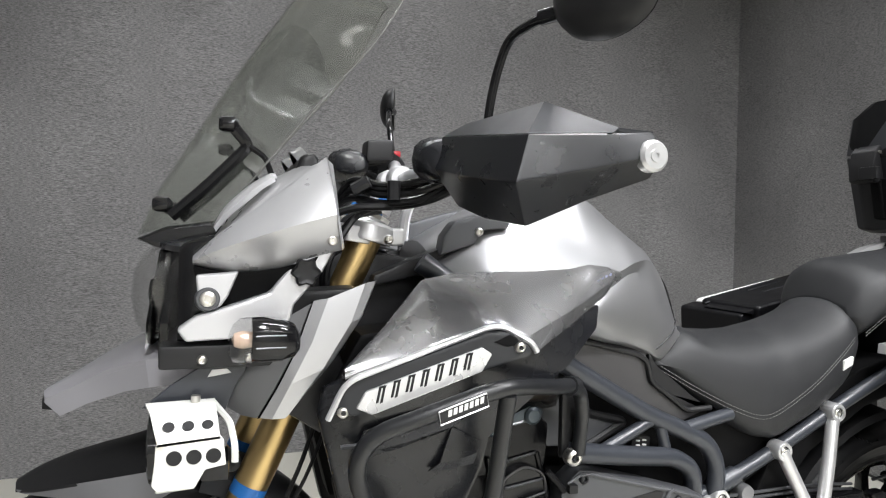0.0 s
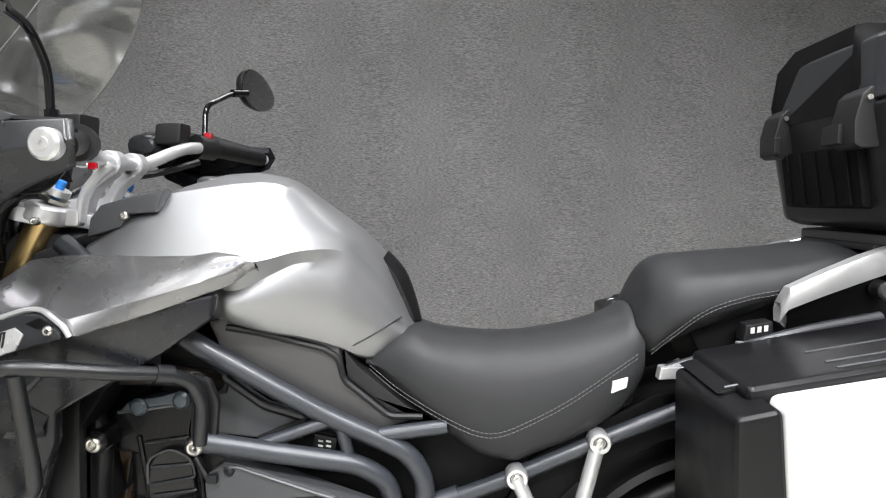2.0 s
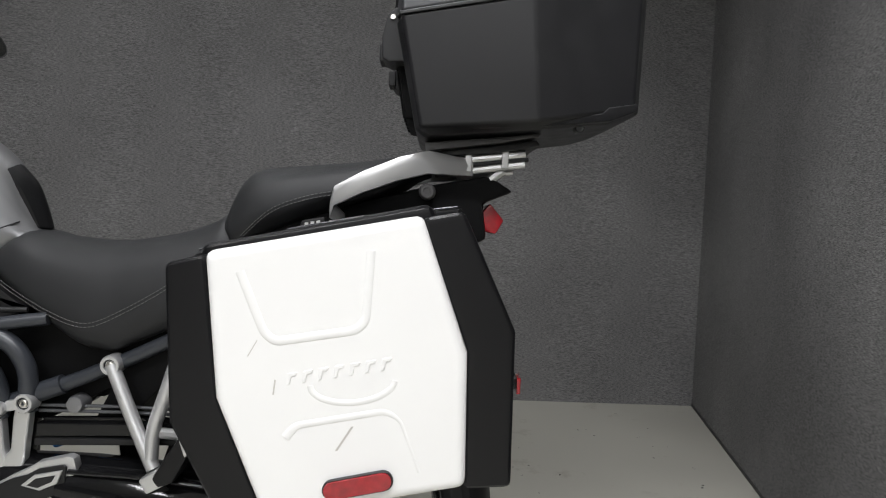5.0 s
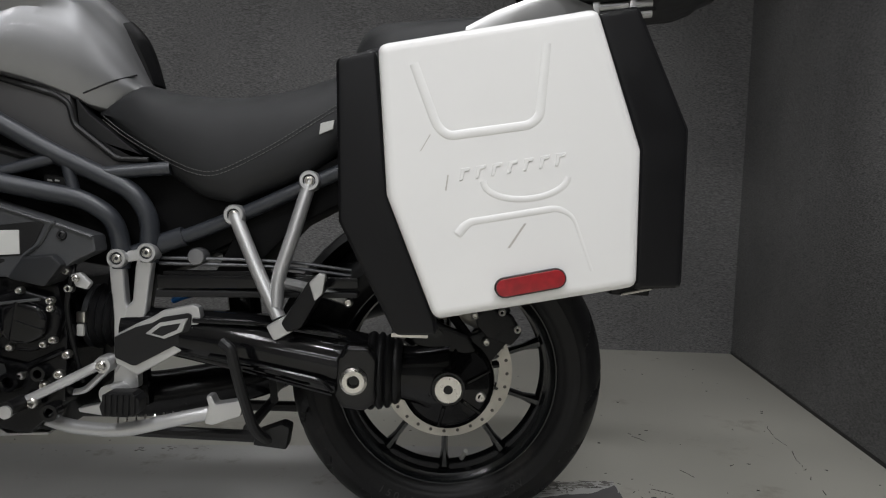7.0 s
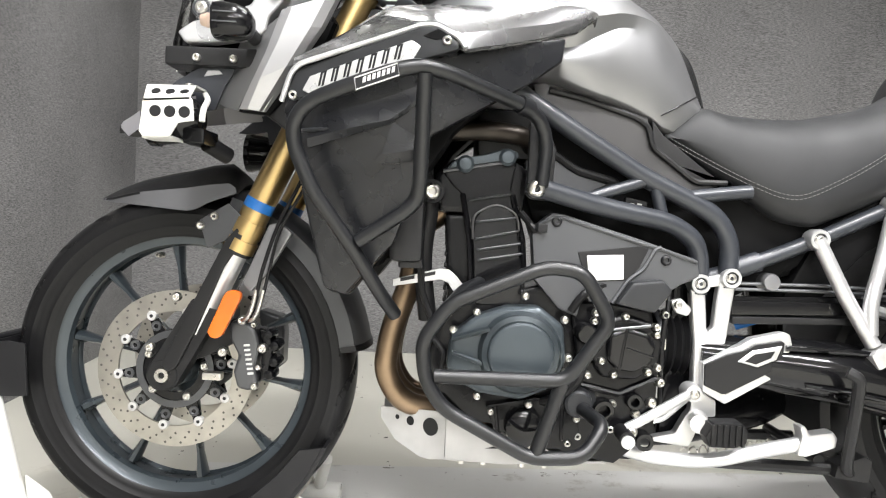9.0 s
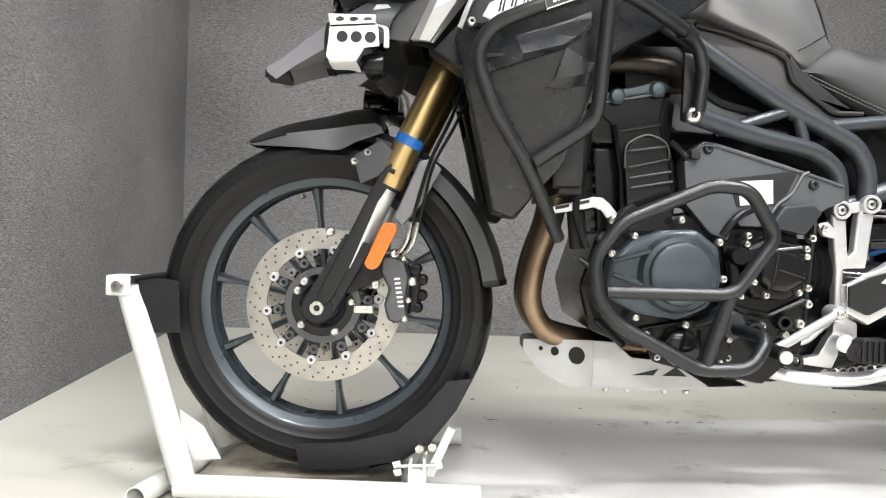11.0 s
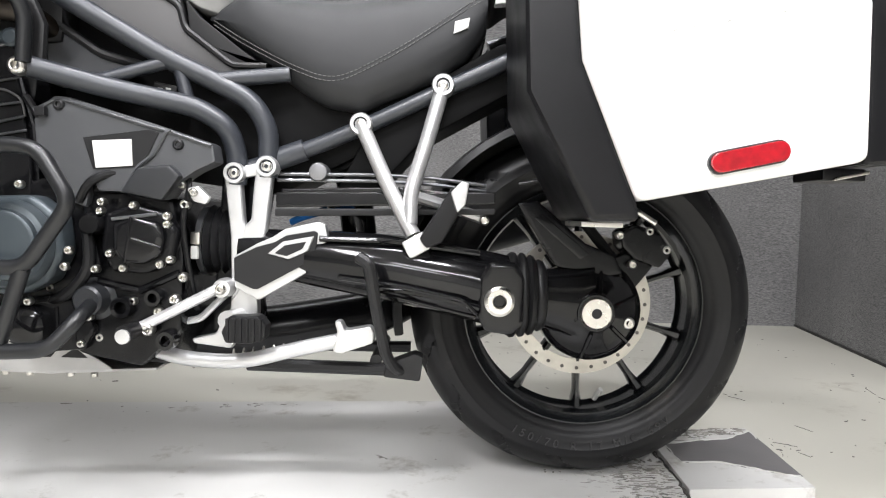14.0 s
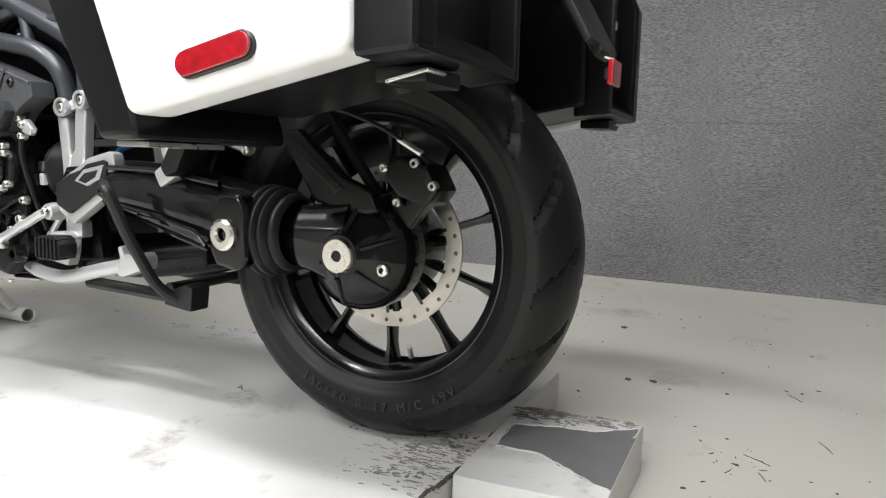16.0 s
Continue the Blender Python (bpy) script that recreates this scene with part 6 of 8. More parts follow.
part("lens_cover", loft([[Vector((x0 + 0.070 * abs(u) ** 2.4, 0.168 * u, z)) for u in [i / 9 - 1 for i in range(19)]] + [Vector((0.062, 0.168, z)), Vector((0.062, -0.168, z))] for x0, z in ((0.030, 0.868), (0.008, 0.880), (-0.008, 0.905), (-0.014, 0.945), (-0.010, 0.980), (0.004, 1.008), (0.030, 1.026))]), LENS, hl, "clear bulging wrap-round lamp glass", 50)
part("brow", sheet([[(0.040 + 0.05 * abs(u) ** 2.4 - 0.02, 0.185 * u, 1.030 - 0.012 * abs(u)) for u in (-1, -0.6, -0.2, 0.2, 0.6, 1)], [(0.105, 0.18 * u, 1.046 - 0.02 * abs(u)) for u in (-1, -0.6, -0.2, 0.2, 0.6, 1)]], (0, 0, -0.008), 2, 2), COWL_BLACK, hl, "dark brow over the lamps", 40)
part("lamp_backing", prism([(0.060, 0.880), (0.060, 1.020), (0.085, 1.025), (0.085, 0.875)], -0.155, 0.155, 0.004), GLOSS, hl)
for s in (-1, 1):
    cy = 0.082 * s
    out = [(0.068, 0.074), (-0.066, 0.080), (-0.074, 0.0), (-0.05, -0.075), (0.045, -0.075), (0.074, -0.03)]
    ring = lambda k, x: [Vector((x + abs(dy) * 0.10 + (0.0 if dz < 0 else dz * 0.22), cy + dy * s * k, 0.945 + dz * k)) for dy, dz in out]
    part("headlight_reflector", loft([ring(0.92, 0.012), ring(0.55, 0.05), ring(0.2, 0.07)]), REFLECT, hl, "silver lamp bowl")
    part("lamp_bulb", lathe([(0, -0.03), (0.02, -0.026), (0.026, -0.01), (0.026, 0.01)], (0.045, cy, 0.95), 20, "x"), GLOSS, hl)
    part("lens_rim", loft([ring(1.0, 0.040), ring(0.98, 0.030), ring(0.92, 0.028), ring(0.90, 0.04)], caps=False), GLOSS, hl)
cowl_top = both("headlight_cowl", lambda: sheet([
    [(0.079, -0.208, 0.998), (0.128, -0.222, 0.990), (0.185, -0.230, 0.996), (0.233, -0.236, 1.012), (0.264, -0.240, 1.022)],
    [(0.079, -0.210, 1.002), (0.112, -0.242, 1.018), (0.156, -0.258, 1.034), (0.204, -0.265, 1.050), (0.254, -0.266, 1.065)],
    [(0.079, -0.198, 1.008), (0.113, -0.214, 1.040), (0.151, -0.222, 1.067), (0.200, -0.229, 1.102), (0.246, -0.234, 1.136)],
    [(0.084, -0.188, 1.006), (0.116, -0.206, 1.039), (0.152, -0.214, 1.065), (0.198, -0.218, 1.101), (0.242, -0.220, 1.137)],
    [(0.090, -0.150, 1.012), (0.120, -0.176, 1.046), (0.152, -0.188, 1.078), (0.188, -0.192, 1.110), (0.230, -0.195, 1.132)],
    [(0.100, -0.075, 1.030), (0.128, -0.085, 1.064), (0.160, -0.090, 1.098), (0.190, -0.095, 1.122), (0.225, -0.10, 1.140)]], (0.004, 0.006, -0.003), 2, 2), COWL_PAINT, bike, "metallic grey headlight cowl with sharp creases", 40)
# Raised rib whose bright silver paints in the reflection along the cowl top.
both("cowl_glint_rib", lambda: sheet([
    [(0.104, -0.188, 1.046), (0.120, -0.194, 1.066), (0.142, -0.198, 1.085), (0.162, -0.198, 1.103), (0.180, -0.196, 1.115)],
    [(0.106, -0.180, 1.053), (0.116, -0.184, 1.071), (0.134, -0.186, 1.090), (0.154, -0.186, 1.107), (0.176, -0.186, 1.120)],
    [(0.114, -0.155, 1.054), (0.124, -0.160, 1.075), (0.142, -0.164, 1.094), (0.162, -0.166, 1.110), (0.184, -0.170, 1.121)]], (0.003, 0.004, -0.006), 3, 2), SATIN_SILVER, cowl_top, "raised rib in bright silver standing in for a reflection", 50)
both("cowl_lip", lambda: sheet([
    [(0.264, -0.249, 1.020), (0.254, -0.268, 1.065), (0.246, -0.236, 1.137), (0.238, -0.200, 1.139)],
    [(0.270, -0.232, 1.022), (0.262, -0.234, 1.065), (0.254, -0.226, 1.132), (0.246, -0.196, 1.134)]], (0, 0.003, -0.002), 2, 1), SATIN_SILVER, cowl_top, "folded rear edge", 30)
both("nose_shell", lambda: sheet([
    [(0.080, -0.214, 0.996), (0.128, -0.226, 0.988), (0.185, -0.236, 0.994), (0.235, -0.238, 1.010)],
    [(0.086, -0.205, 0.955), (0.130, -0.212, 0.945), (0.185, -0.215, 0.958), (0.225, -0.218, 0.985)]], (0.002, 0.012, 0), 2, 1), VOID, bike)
br = both("headlight_bracket", lambda: prism([(0.061, 0.917), (0.085, 0.934), (0.111, 0.941), (0.174, 0.963), (0.184, 0.977), (0.213, 1.012), (0.262, 1.026), (0.241, 0.988), (0.205, 0.946), (0.200, 0.924), (0.188, 0.914), (0.153, 0.909), (0.120, 0.903), (0.072, 0.901)], -0.205, -0.233, 0.005, 3), BRACKET, bike, "satin silver headlight side bracket")
both("bracket_lug", lambda: prism([(0.083, 0.985), (0.136, 0.990), (0.122, 0.957), (0.114, 0.946), (0.104, 0.940), (0.093, 0.938), (0.087, 0.945)], -0.200, -0.232, 0.005, 3), BRACKET, br)
both("lug_recess", lambda: lathe([(0.0, -0.0006), (0.0135, -0.0006), (0.0155, 0.001), (0.0165, 0.004)], (0.098, -0.2325, 0.955), 28), GUN, br)
bolt(br, 0.098, -0.233, 0.955, 0.010, "bracket_bolt", depth=0.004)


def adjuster(s):
    """Six-lobed plastic hand wheel on the aiming screw."""
    rings = [[Vector((0.219 + k * r * math.cos(q), s * d, 0.989 + k * r * math.sin(q))) for q, r in ((math.pi * i / 18, 0.0175 + 0.0022 * math.cos(math.pi * i / 3)) for i in range(36))] for d, k in ((0.228, 0.8), (0.231, 1.0), (0.241, 1.0), (0.244, 0.85), (0.241, 0.5))]
    part("adjuster_knob", loft(rings), PLASTIC, br, "black star-shaped adjuster knob", 40)


adjuster(-1)
adjuster(1)
both("lamp_rail", lambda: box(0.040, 0.20, -0.228, -0.17, 0.866, 0.896, 0.005), PLASTIC, bike)

for x in (0.092, 0.150):
    bolt(bike, x, -0.228, 0.878, 0.0065, "rail_screw")
bolt(bike, 0.251, -0.251, 1.031, 0.007, "cowl_screw", depth=0.004)



BULB = mat("pale_amber_bulb", (0.62, 0.46, 0.36), 0.15, 0.3)


def indicator(s):
    m = (lambda b: b) if s < 0 else flip
    def shell(stations):
        return loft([[Vector((x + 0.010, -0.305 + h * math.copysign(abs(math.cos(q)) ** 0.7, math.cos(q)), z + v * math.copysign(abs(math.sin(q)) ** 0.7, math.sin(q)))) for q in [2 * math.pi * i / 20 for i in range(20)]] for x, z, h, v in stations])
    stalk = part("indicator", m(shell([(0.138, 0.914, 0.025, 0.026), (0.150, 0.914, 0.027, 0.027), (0.172, 0.913, 0.026, 0.025), (0.187, 0.912, 0.021, 0.020), (0.193, 0.911, 0.013, 0.012), (0.195, 0.911, 0.004, 0.004)])), GLOSS, bike, "black turn indicator with clear lens", 50)
    part("indicator_lens", m(shell([(0.1375, 0.914, 0.0255, 0.0265), (0.126, 0.912, 0.026, 0.027), (0.117, 0.910, 0.021, 0.022), (0.112, 0.909, 0.009, 0.010)])), LENS, stalk, "clear lens", 50)

    for z in (0.907, 0.921):
        part("body_groove", m(tube([(0.152, -0.3325, z), (0.186, -0.3305, z)], 0.0011, 0, 5)), GUN, stalk)

    part("indicator_bulb", m(lathe([(0, -0.012), (0.008, -0.009), (0.011, 0), (0.009, 0.012)], (0.137, -0.308, 0.914), 14, "x")), BULB, stalk, "amber bulb")

    part("indicator_stalk", m(tube([(0.182, -0.29, 0.912), (0.182, -0.19, 0.912)], 0.011, 0, 12)), PLASTIC, stalk)



indicator(-1)
indicator(1)
wing = both("fairing_wing", lambda: sheet([
    [(0.228, -0.247, 0.952), (0.205, -0.248, 0.884), (0.184, -0.244, 0.840), (0.163, -0.232, 0.800)],
    [(0.246, -0.254, 0.956), (0.226, -0.256, 0.900), (0.200, -0.251, 0.846), (0.178, -0.238, 0.799)],
    [(0.296, -0.247, 0.975), (0.276, -0.257, 0.925), (0.240, -0.254, 0.864), (0.195, -0.234, 0.798)],
    [(0.311, -0.240, 0.977), (0.290, -0.246, 0.928), (0.252, -0.244, 0.870), (0.197, -0.226, 0.799)]], (0.004, 0.010, 0), 1, 1), WING_SILVER, bike, "metallic silver fairing wing", 15)
both("wing_front", lambda: sheet([
    [(0.150, -0.196, 0.915), (0.138, -0.200, 0.873), (0.128, -0.203, 0.838), (0.121, -0.202, 0.811)],
    [(0.190, -0.224, 0.925), (0.176, -0.226, 0.876), (0.158, -0.224, 0.835), (0.141, -0.220, 0.802)],
    [(0.226, -0.237, 0.948), (0.203, -0.237, 0.882), (0.181, -0.235, 0.838), (0.159, -0.228, 0.799)]], (0.003, 0.008, 0), 1, 1), SILVER, wing, "grey metallic front flank", 15)
both("wing_step", lambda: sheet([
    [(0.226, -0.233, 0.950), (0.203, -0.233, 0.882), (0.160, -0.224, 0.797)],
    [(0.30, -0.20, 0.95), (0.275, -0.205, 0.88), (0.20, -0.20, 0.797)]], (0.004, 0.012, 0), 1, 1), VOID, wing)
both("wing_inner", lambda: prism([(0.20, 0.96), (0.30, 0.965), (0.27, 0.88), (0.30, 0.80), (0.25, 0.76), (0.19, 0.80)], -0.13, -0.195, 0.008), PLASTIC, bike, "black inner fairing")
beak = part("beak", sheet([
    [(-0.103, -0.042, 0.777), (-0.064, -0.062, 0.798), (-0.012, -0.092, 0.819), (0.021, -0.122, 0.829), (0.09, -0.150, 0.842)],
    [(-0.126, -0.026, 0.794), (-0.089, -0.044, 0.812), (-0.042, -0.072, 0.840), (0.016, -0.118, 0.862), (0.08, -0.140, 0.868)],
    [(-0.130, -0.010, 0.802), (-0.089, -0.020, 0.826), (-0.040, -0.032, 0.856), (0.02, -0.050, 0.885), (0.08, -0.06, 0.90)],
    [(-0.130, 0.010, 0.802), (-0.089, 0.020, 0.826), (-0.040, 0.032, 0.856), (0.02, 0.050, 0.885), (0.08, 0.06, 0.90)],
    [(-0.126, 0.026, 0.794), (-0.089, 0.044, 0.812), (-0.042, 0.072, 0.840), (0.016, 0.118, 0.862), (0.08, 0.140, 0.868)],
    [(-0.103, 0.042, 0.777), (-0.064, 0.062, 0.798), (-0.012, 0.092, 0.819), (0.021, 0.122, 0.829), (0.09, 0.150, 0.842)]], (0, 0, -0.006), 1, 1), BEAK, bike, "grey metallic beak with a folded flank above the front wheel", 20)
part("beak_tip", sheet([[(-0.130, -0.022, 0.778), (-0.09, -0.045, 0.778)], [(-0.132, 0, 0.782), (-0.09, 0, 0.790)], [(-0.130, 0.022, 0.778), (-0.09, 0.045, 0.778)]], (0, 0, 0.014), 1, 1), PLASTIC, beak)
both("lamp_arm", lambda: prism([(0.020, 0.816), (0.057, 0.846), (0.093, 0.868), (0.150, 0.876), (0.144, 0.856), (0.132, 0.838), (0.118, 0.800), (0.090, 0.795), (0.085, 0.822), (0.045, 0.814)], -0.205, -0.212, 0.002), FRAME, bike, "dark grey lamp bracket")
both("arm_window", lambda: prism([(0.098, 0.852), (0.128, 0.857), (0.122, 0.863), (0.104, 0.862)], -0.2115, -0.2128, 0.0005, 1), ALU, bike)


def spot_lamp(s):
    m = (lambda b: b) if s < 0 else flip
    lamp = part("spot_lamp", m(lathe([(0, 0.065), (0.02, 0.063), (0.032, 0.05), (0.039, 0.02), (0.041, 0.0), (0.044, -0.004), (0.044, -0.014), (0.038, -0.016), (0.036, -0.006), (0, -0.004)], (0.048, -0.245, 0.778), 32, "x")), GLOSS, bike, "black round spot lamp behind a white perforated guard")
    part("spot_lens", m(lathe([(0, -0.010), (0.03, -0.009), (0.037, -0.006)], (0.046, -0.245, 0.778), 32, "x")), LENS, lamp)
    g = part("lamp_cage", m(prism([(0.044, 0.794), (0.046, 0.798), (0.114, 0.803), (0.118, 0.798), (0.121, 0.768), (0.098, 0.764), (0.086, 0.743), (0.046, 0.742), (0.040, 0.750), (0.043, 0.775)], -0.303, -0.307, 0.001, 1)), CHOCK_WHITE, lamp, "white powder-coated perforated guard")
    part("cage_top", m(sheet([[(0.046, -0.307, 0.797), (0.114, -0.307, 0.802)], [(0.036, -0.275, 0.824), (0.110, -0.272, 0.826)], [(0.026, -0.225, 0.826), (0.108, -0.225, 0.828)]], (0, 0, -0.003), 1, 1)), CHOCK_WHITE, g)
    part("cage_strap", m(tube([(0.106, -0.225, 0.822), (0.126, -0.265, 0.806), (0.131, -0.297, 0.786), (0.131, -0.300, 0.768)], 0.0045, 0.008, 6)), CHOCK_WHITE, g, "bent side strap")
    part("cage_lip", m(prism([(0.044, 0.744), (0.086, 0.746), (0.086, 0.742), (0.044, 0.740)], -0.24, -0.305, 0.001, 1)), CHOCK_WHITE, g)
    for k in range(3):
        part("cage_hole", m(lathe([(0, -0.0006), (0.0085, -0.0006), (0.009, 0.002)], (0.064 + 0.0215 * k, -0.3072, 0.780), 18)), INK, g)
        part("cage_hole", m(loft([[Vector((0.057 + 0.0215 * k + r * math.cos(q), -0.2905 - d * 0.63 + 0.77 * r * math.sin(q), 0.8118 + d * 0.77 + 0.63 * r * math.sin(q))) for q in [math.pi * i / 9 for i in range(18)]] for r, d in ((0.0068, -0.002), (0.0066, 0.0012))])), INK, g)

    part("lamp_bracket", m(box(0.092, 0.125, -0.275, -0.21, 0.738, 0.762, 0.004)), GLOSS, lamp)
    part("lamp_screw", m(lathe([(0, 0.012), (0.006, 0.012), (0.006, 0)], (0.085, -0.235, 0.823), 12, "z")), STEEL, lamp)
    part("connector", m(tube([(0.11, -0.22, 0.745), (0.13, -0.18, 0.73)], 0.014, 0, 12)), PLASTIC, lamp)


spot_lamp(-1)
spot_lamp(1)


def screen_mesh():
    """The tall touring screen, bowed across and leaning back."""
    rows = []
    for z, xc, xe, w in ((1.03, -0.008, 0.10, 0.13), (1.09, 0.016, 0.15, 0.150), (1.14, 0.044, 0.19, 0.158), (1.20, 0.080, 0.238, 0.160), (1.285, 0.132, 0.312, 0.155), (1.36, 0.182, 0.362, 0.142), (1.43, 0.232, 0.395, 0.120), (1.475, 0.265, 0.395, 0.085), (1.49, 0.280, 0.34, 0.04)):
        rows.append([(xc + (xe - xc) * abs(u) ** 2.0, w * u, z + (0.02 * abs(u) if z < 1.45 else -0.02 * abs(u))) for u in (-1, -0.85, -0.6, -0.3, 0, 0.3, 0.6, 0.85, 1)])
    return sheet(rows, (0.004, 0, 0.002), 2, 3)


def screen_edge():
    rows = [(1.03, 0.10, 0.13), (1.09, 0.15, 0.150), (1.14, 0.19, 0.158), (1.20, 0.238, 0.160), (1.285, 0.312, 0.155), (1.36, 0.362, 0.142), (1.43, 0.395, 0.120), (1.475, 0.395, 0.085), (1.49, 0.34, 0.04)]
    side = [(x + 0.002, -w, z + (0.02 if z < 1.45 else -0.02)) for z, x, w in rows]
    return tube(spline(side, 4) + [Vector((0.282, 0, 1.491))] + spline([(x, -y, z) for x, y, z in side[::-1]], 4), 0.0014, 0, 8)


screen = part("windscreen", screen_mesh(), CLEAR, bike, "tall clear touring windscreen", 60)
part("screen_edge", screen_edge(), mat("polished_acrylic_edge", (0.10, 0.10, 0.095), 0.2, vary=0.05), screen, "pale polished edge")
for s in (-1, 1):
    part("screen_strut", tube([(0.048, 0.128 * s, 1.060), (0.094, 0.136 * s, 1.102), (0.150, 0.146 * s, 1.160), (0.130, 0.154 * s, 1.182)], 0.0085, 0.012, 10), GLOSS, bike, "black windscreen strut")
    part("screen_link", tube([(0.148, 0.150 * s, 1.16), (0.172, 0.15 * s, 1.145), (0.182, 0.15 * s, 1.115)], 0.004, 0.01, 8), GLOSS, bike)
    for x, y, z in ((0.036, 0.100, 1.077), (0.123, 0.157, 1.187)):
        part("screen_knob", lathe([(0, -0.014), (0.008, -0.014), (0.011, -0.008), (0.011, 0.006), (0.006, 0.012)], (x, y * s, z), 14, "x"), GLOSS, screen)
part("screen_base", prism([(0.0, 1.028), (0.04, 1.046), (0.12, 1.058), (0.16, 1.05), (0.10, 1.03), (0.03, 1.015)], -0.10, 0.10, 0.006), GLOSS, bike, "black screen base")
part("instrument_panel", prism([(0.20, 1.09), (0.225, 1.155), (0.245, 1.16), (0.262, 1.13), (0.25, 1.07)], -0.12, 0.12, 0.012, 3), PLASTIC, bike, "black instrument housing")
part("instrument_glass", sheet([[(0.248, -0.10, 1.150), (0.266, -0.10, 1.098)], [(0.248, 0.10, 1.150), (0.266, 0.10, 1.098)]], (0.002, 0, 0), 1, 1), GLOSS, bike)
for y in (-0.068, 0.068):
    clock = part("clock_bezel", lathe([(0.028, 0.003), (0.030, 0.007), (0.034, 0.006), (0.035, -0.012), (0.031, -0.012)], (0, 0, 0), 36, "x"), PANEL_GREY, bike, "silver clock bezel")
    clock.matrix_basis = pose(0.240, y, 1.140, 0, -32)
    part("clock_glass", lathe([(0, 0.002), (0.029, 0.002), (0.030, -0.004)], (0, 0, 0), 32, "x"), GLOSS, clock)
part("steering_head", tube([(0.30, 0, 0.86), (0.345, 0, 1.02)], 0.04, 0, 20), PLASTIC, bike)
part("head_frame", prism([(0.24, 0.98), (0.30, 1.02), (0.42, 1.0), (0.46, 0.9), (0.34, 0.84), (0.26, 0.86)], -0.09, 0.09, 0.01), PLASTIC, bike)

# --- swingarm, shaft drive and rear brake ---
rear.location.y = 0.040
swing = part("swingarm", loft([[Vector((x, y0 + (y1 - y0) * (0.5 + 0.5 * math.cos(q)), zc + h * math.sin(q) * (1 if math.sin(q) > 0 else 1))) for q in [2 * math.pi * (i + 0.5) / 16 for i in range(16)]] for x, zc, h, y0, y1 in (
    (0.945, 0.425, 0.040, -0.13, -0.04), (1.03, 0.420, 0.044, -0.14, -0.03), (1.10, 0.415, 0.050, -0.155, -0.03), (1.20, 0.405, 0.056, -0.168, -0.03), (1.30, 0.388, 0.060, -0.172, -0.03), (1.39, 0.370, 0.062, -0.168, -0.04))]), GLOSS, bike, "gloss black single-sided swingarm with shaft drive", 40)
part("arm_rib", tube([(1.16, -0.150, 0.378), (1.25, -0.168, 0.372), (1.335, -0.172, 0.352)], 0.0045, 0.03, 6), GLOSS, swing)
part("arm_rib", tube([(1.17, -0.148, 0.370), (1.25, -0.165, 0.355), (1.33, -0.168, 0.338)], 0.0035, 0.03, 6), GLOSS, swing)
part("arm_rib", tube([(1.08, -0.142, 0.452), (1.2, -0.150, 0.452), (1.335, -0.150, 0.436)], 0.005, 0.03, 8), GLOSS, swing)
part("arm_rib", tube([(1.112, -0.152, 0.392), (1.2, -0.168, 0.384), (1.31, -0.174, 0.364), (1.33, -0.174, 0.344)], 0.004, 0.01, 8), GLOSS, swing)
part("arm_end", prism([(1.335, 0.40), (1.35, 0.425), (1.392, 0.425), (1.405, 0.40), (1.405, 0.325), (1.385, 0.31), (1.345, 0.315), (1.332, 0.34)], -0.04, -0.172, 0.010, 3), GLOSS, swing)
part("arm_pivot_cap", lathe([(0.009, -0.004), (0.011, -0.010), (0.019, -0.010), (0.0235, -0.006), (0.0235, 0.006)], (1.366, -0.172, 0.364), 28), STEEL, swing, "steel pivot cap")
bellows = [(0.050, -0.014), (0.066, -0.010), (0.071, -0.002), (0.070, 0.004), (0.064, 0.008), (0.070, 0.013), (0.069, 0.019), (0.062, 0.023), (0.067, 0.028), (0.065, 0.034), (0.057, 0.038), (0.060, 0.043), (0.057, 0.050), (0.050, 0.054)]
part("drive_boot", lathe(bellows, (1.392, -0.098, 0.367), 44, "x"), RUBBER, swing, "black ribbed rubber drive boot", 60)
drive = part("final_drive", lathe([(0, -0.118), (0.030, -0.118), (0.034, -0.112), (0.052, -0.100), (0.070, -0.088), (0.086, -0.072), (0.090, -0.05), (0.090, -0.02), (0, -0.02)], (RX, 0, AZ), 44), GLOSS, bike, "black final drive housing")
part("drive_neck", loft([[Vector((x, -0.085 + w * math.cos(q), zc + h * math.sin(q))) for q in [2 * math.pi * i / 16 for i in range(16)]] for x, zc, h, w in ((1.43, 0.364, 0.048, 0.044), (1.475, 0.358, 0.054, 0.036), (1.53, 0.350, 0.070, 0.026))]), GLOSS, drive)
part("hub_cap", lathe([(0.0085, -0.010), (0.0085, -0.012), (0.024, -0.012), (0.0265, -0.008), (0.0265, 0.004)], (RX, -0.112, AZ), 32), STEEL, drive, "machined steel hub cap")
part("hub_hole", lathe([(0, 0.001), (0.0086, 0.001)], (RX, -0.1225, AZ), 20), INK, drive)
bolt(drive, 1.590, -0.092, 0.324, 0.0105, "drain_plug")
for a in range(6):
    q = radians(60 * a + 20)
    part("housing_rib", tube([(RX + 0.035 * math.cos(q), -0.113, AZ + 0.035 * math.sin(q)), (RX + 0.08 * math.cos(q), -0.080, AZ + 0.08 * math.sin(q))], 0.004, 0, 6), GLOSS, drive)
link = part("torque_arm", prism([(1.395, 0.520), (1.432, 0.524), (1.515, 0.455), (1.565, 0.436), (1.580, 0.405), (1.535, 0.398), (1.465, 0.415)], -0.066, -0.092, 0.008, 2), ENGINE_BLACK, bike, "black cast suspension arm")
rows = []
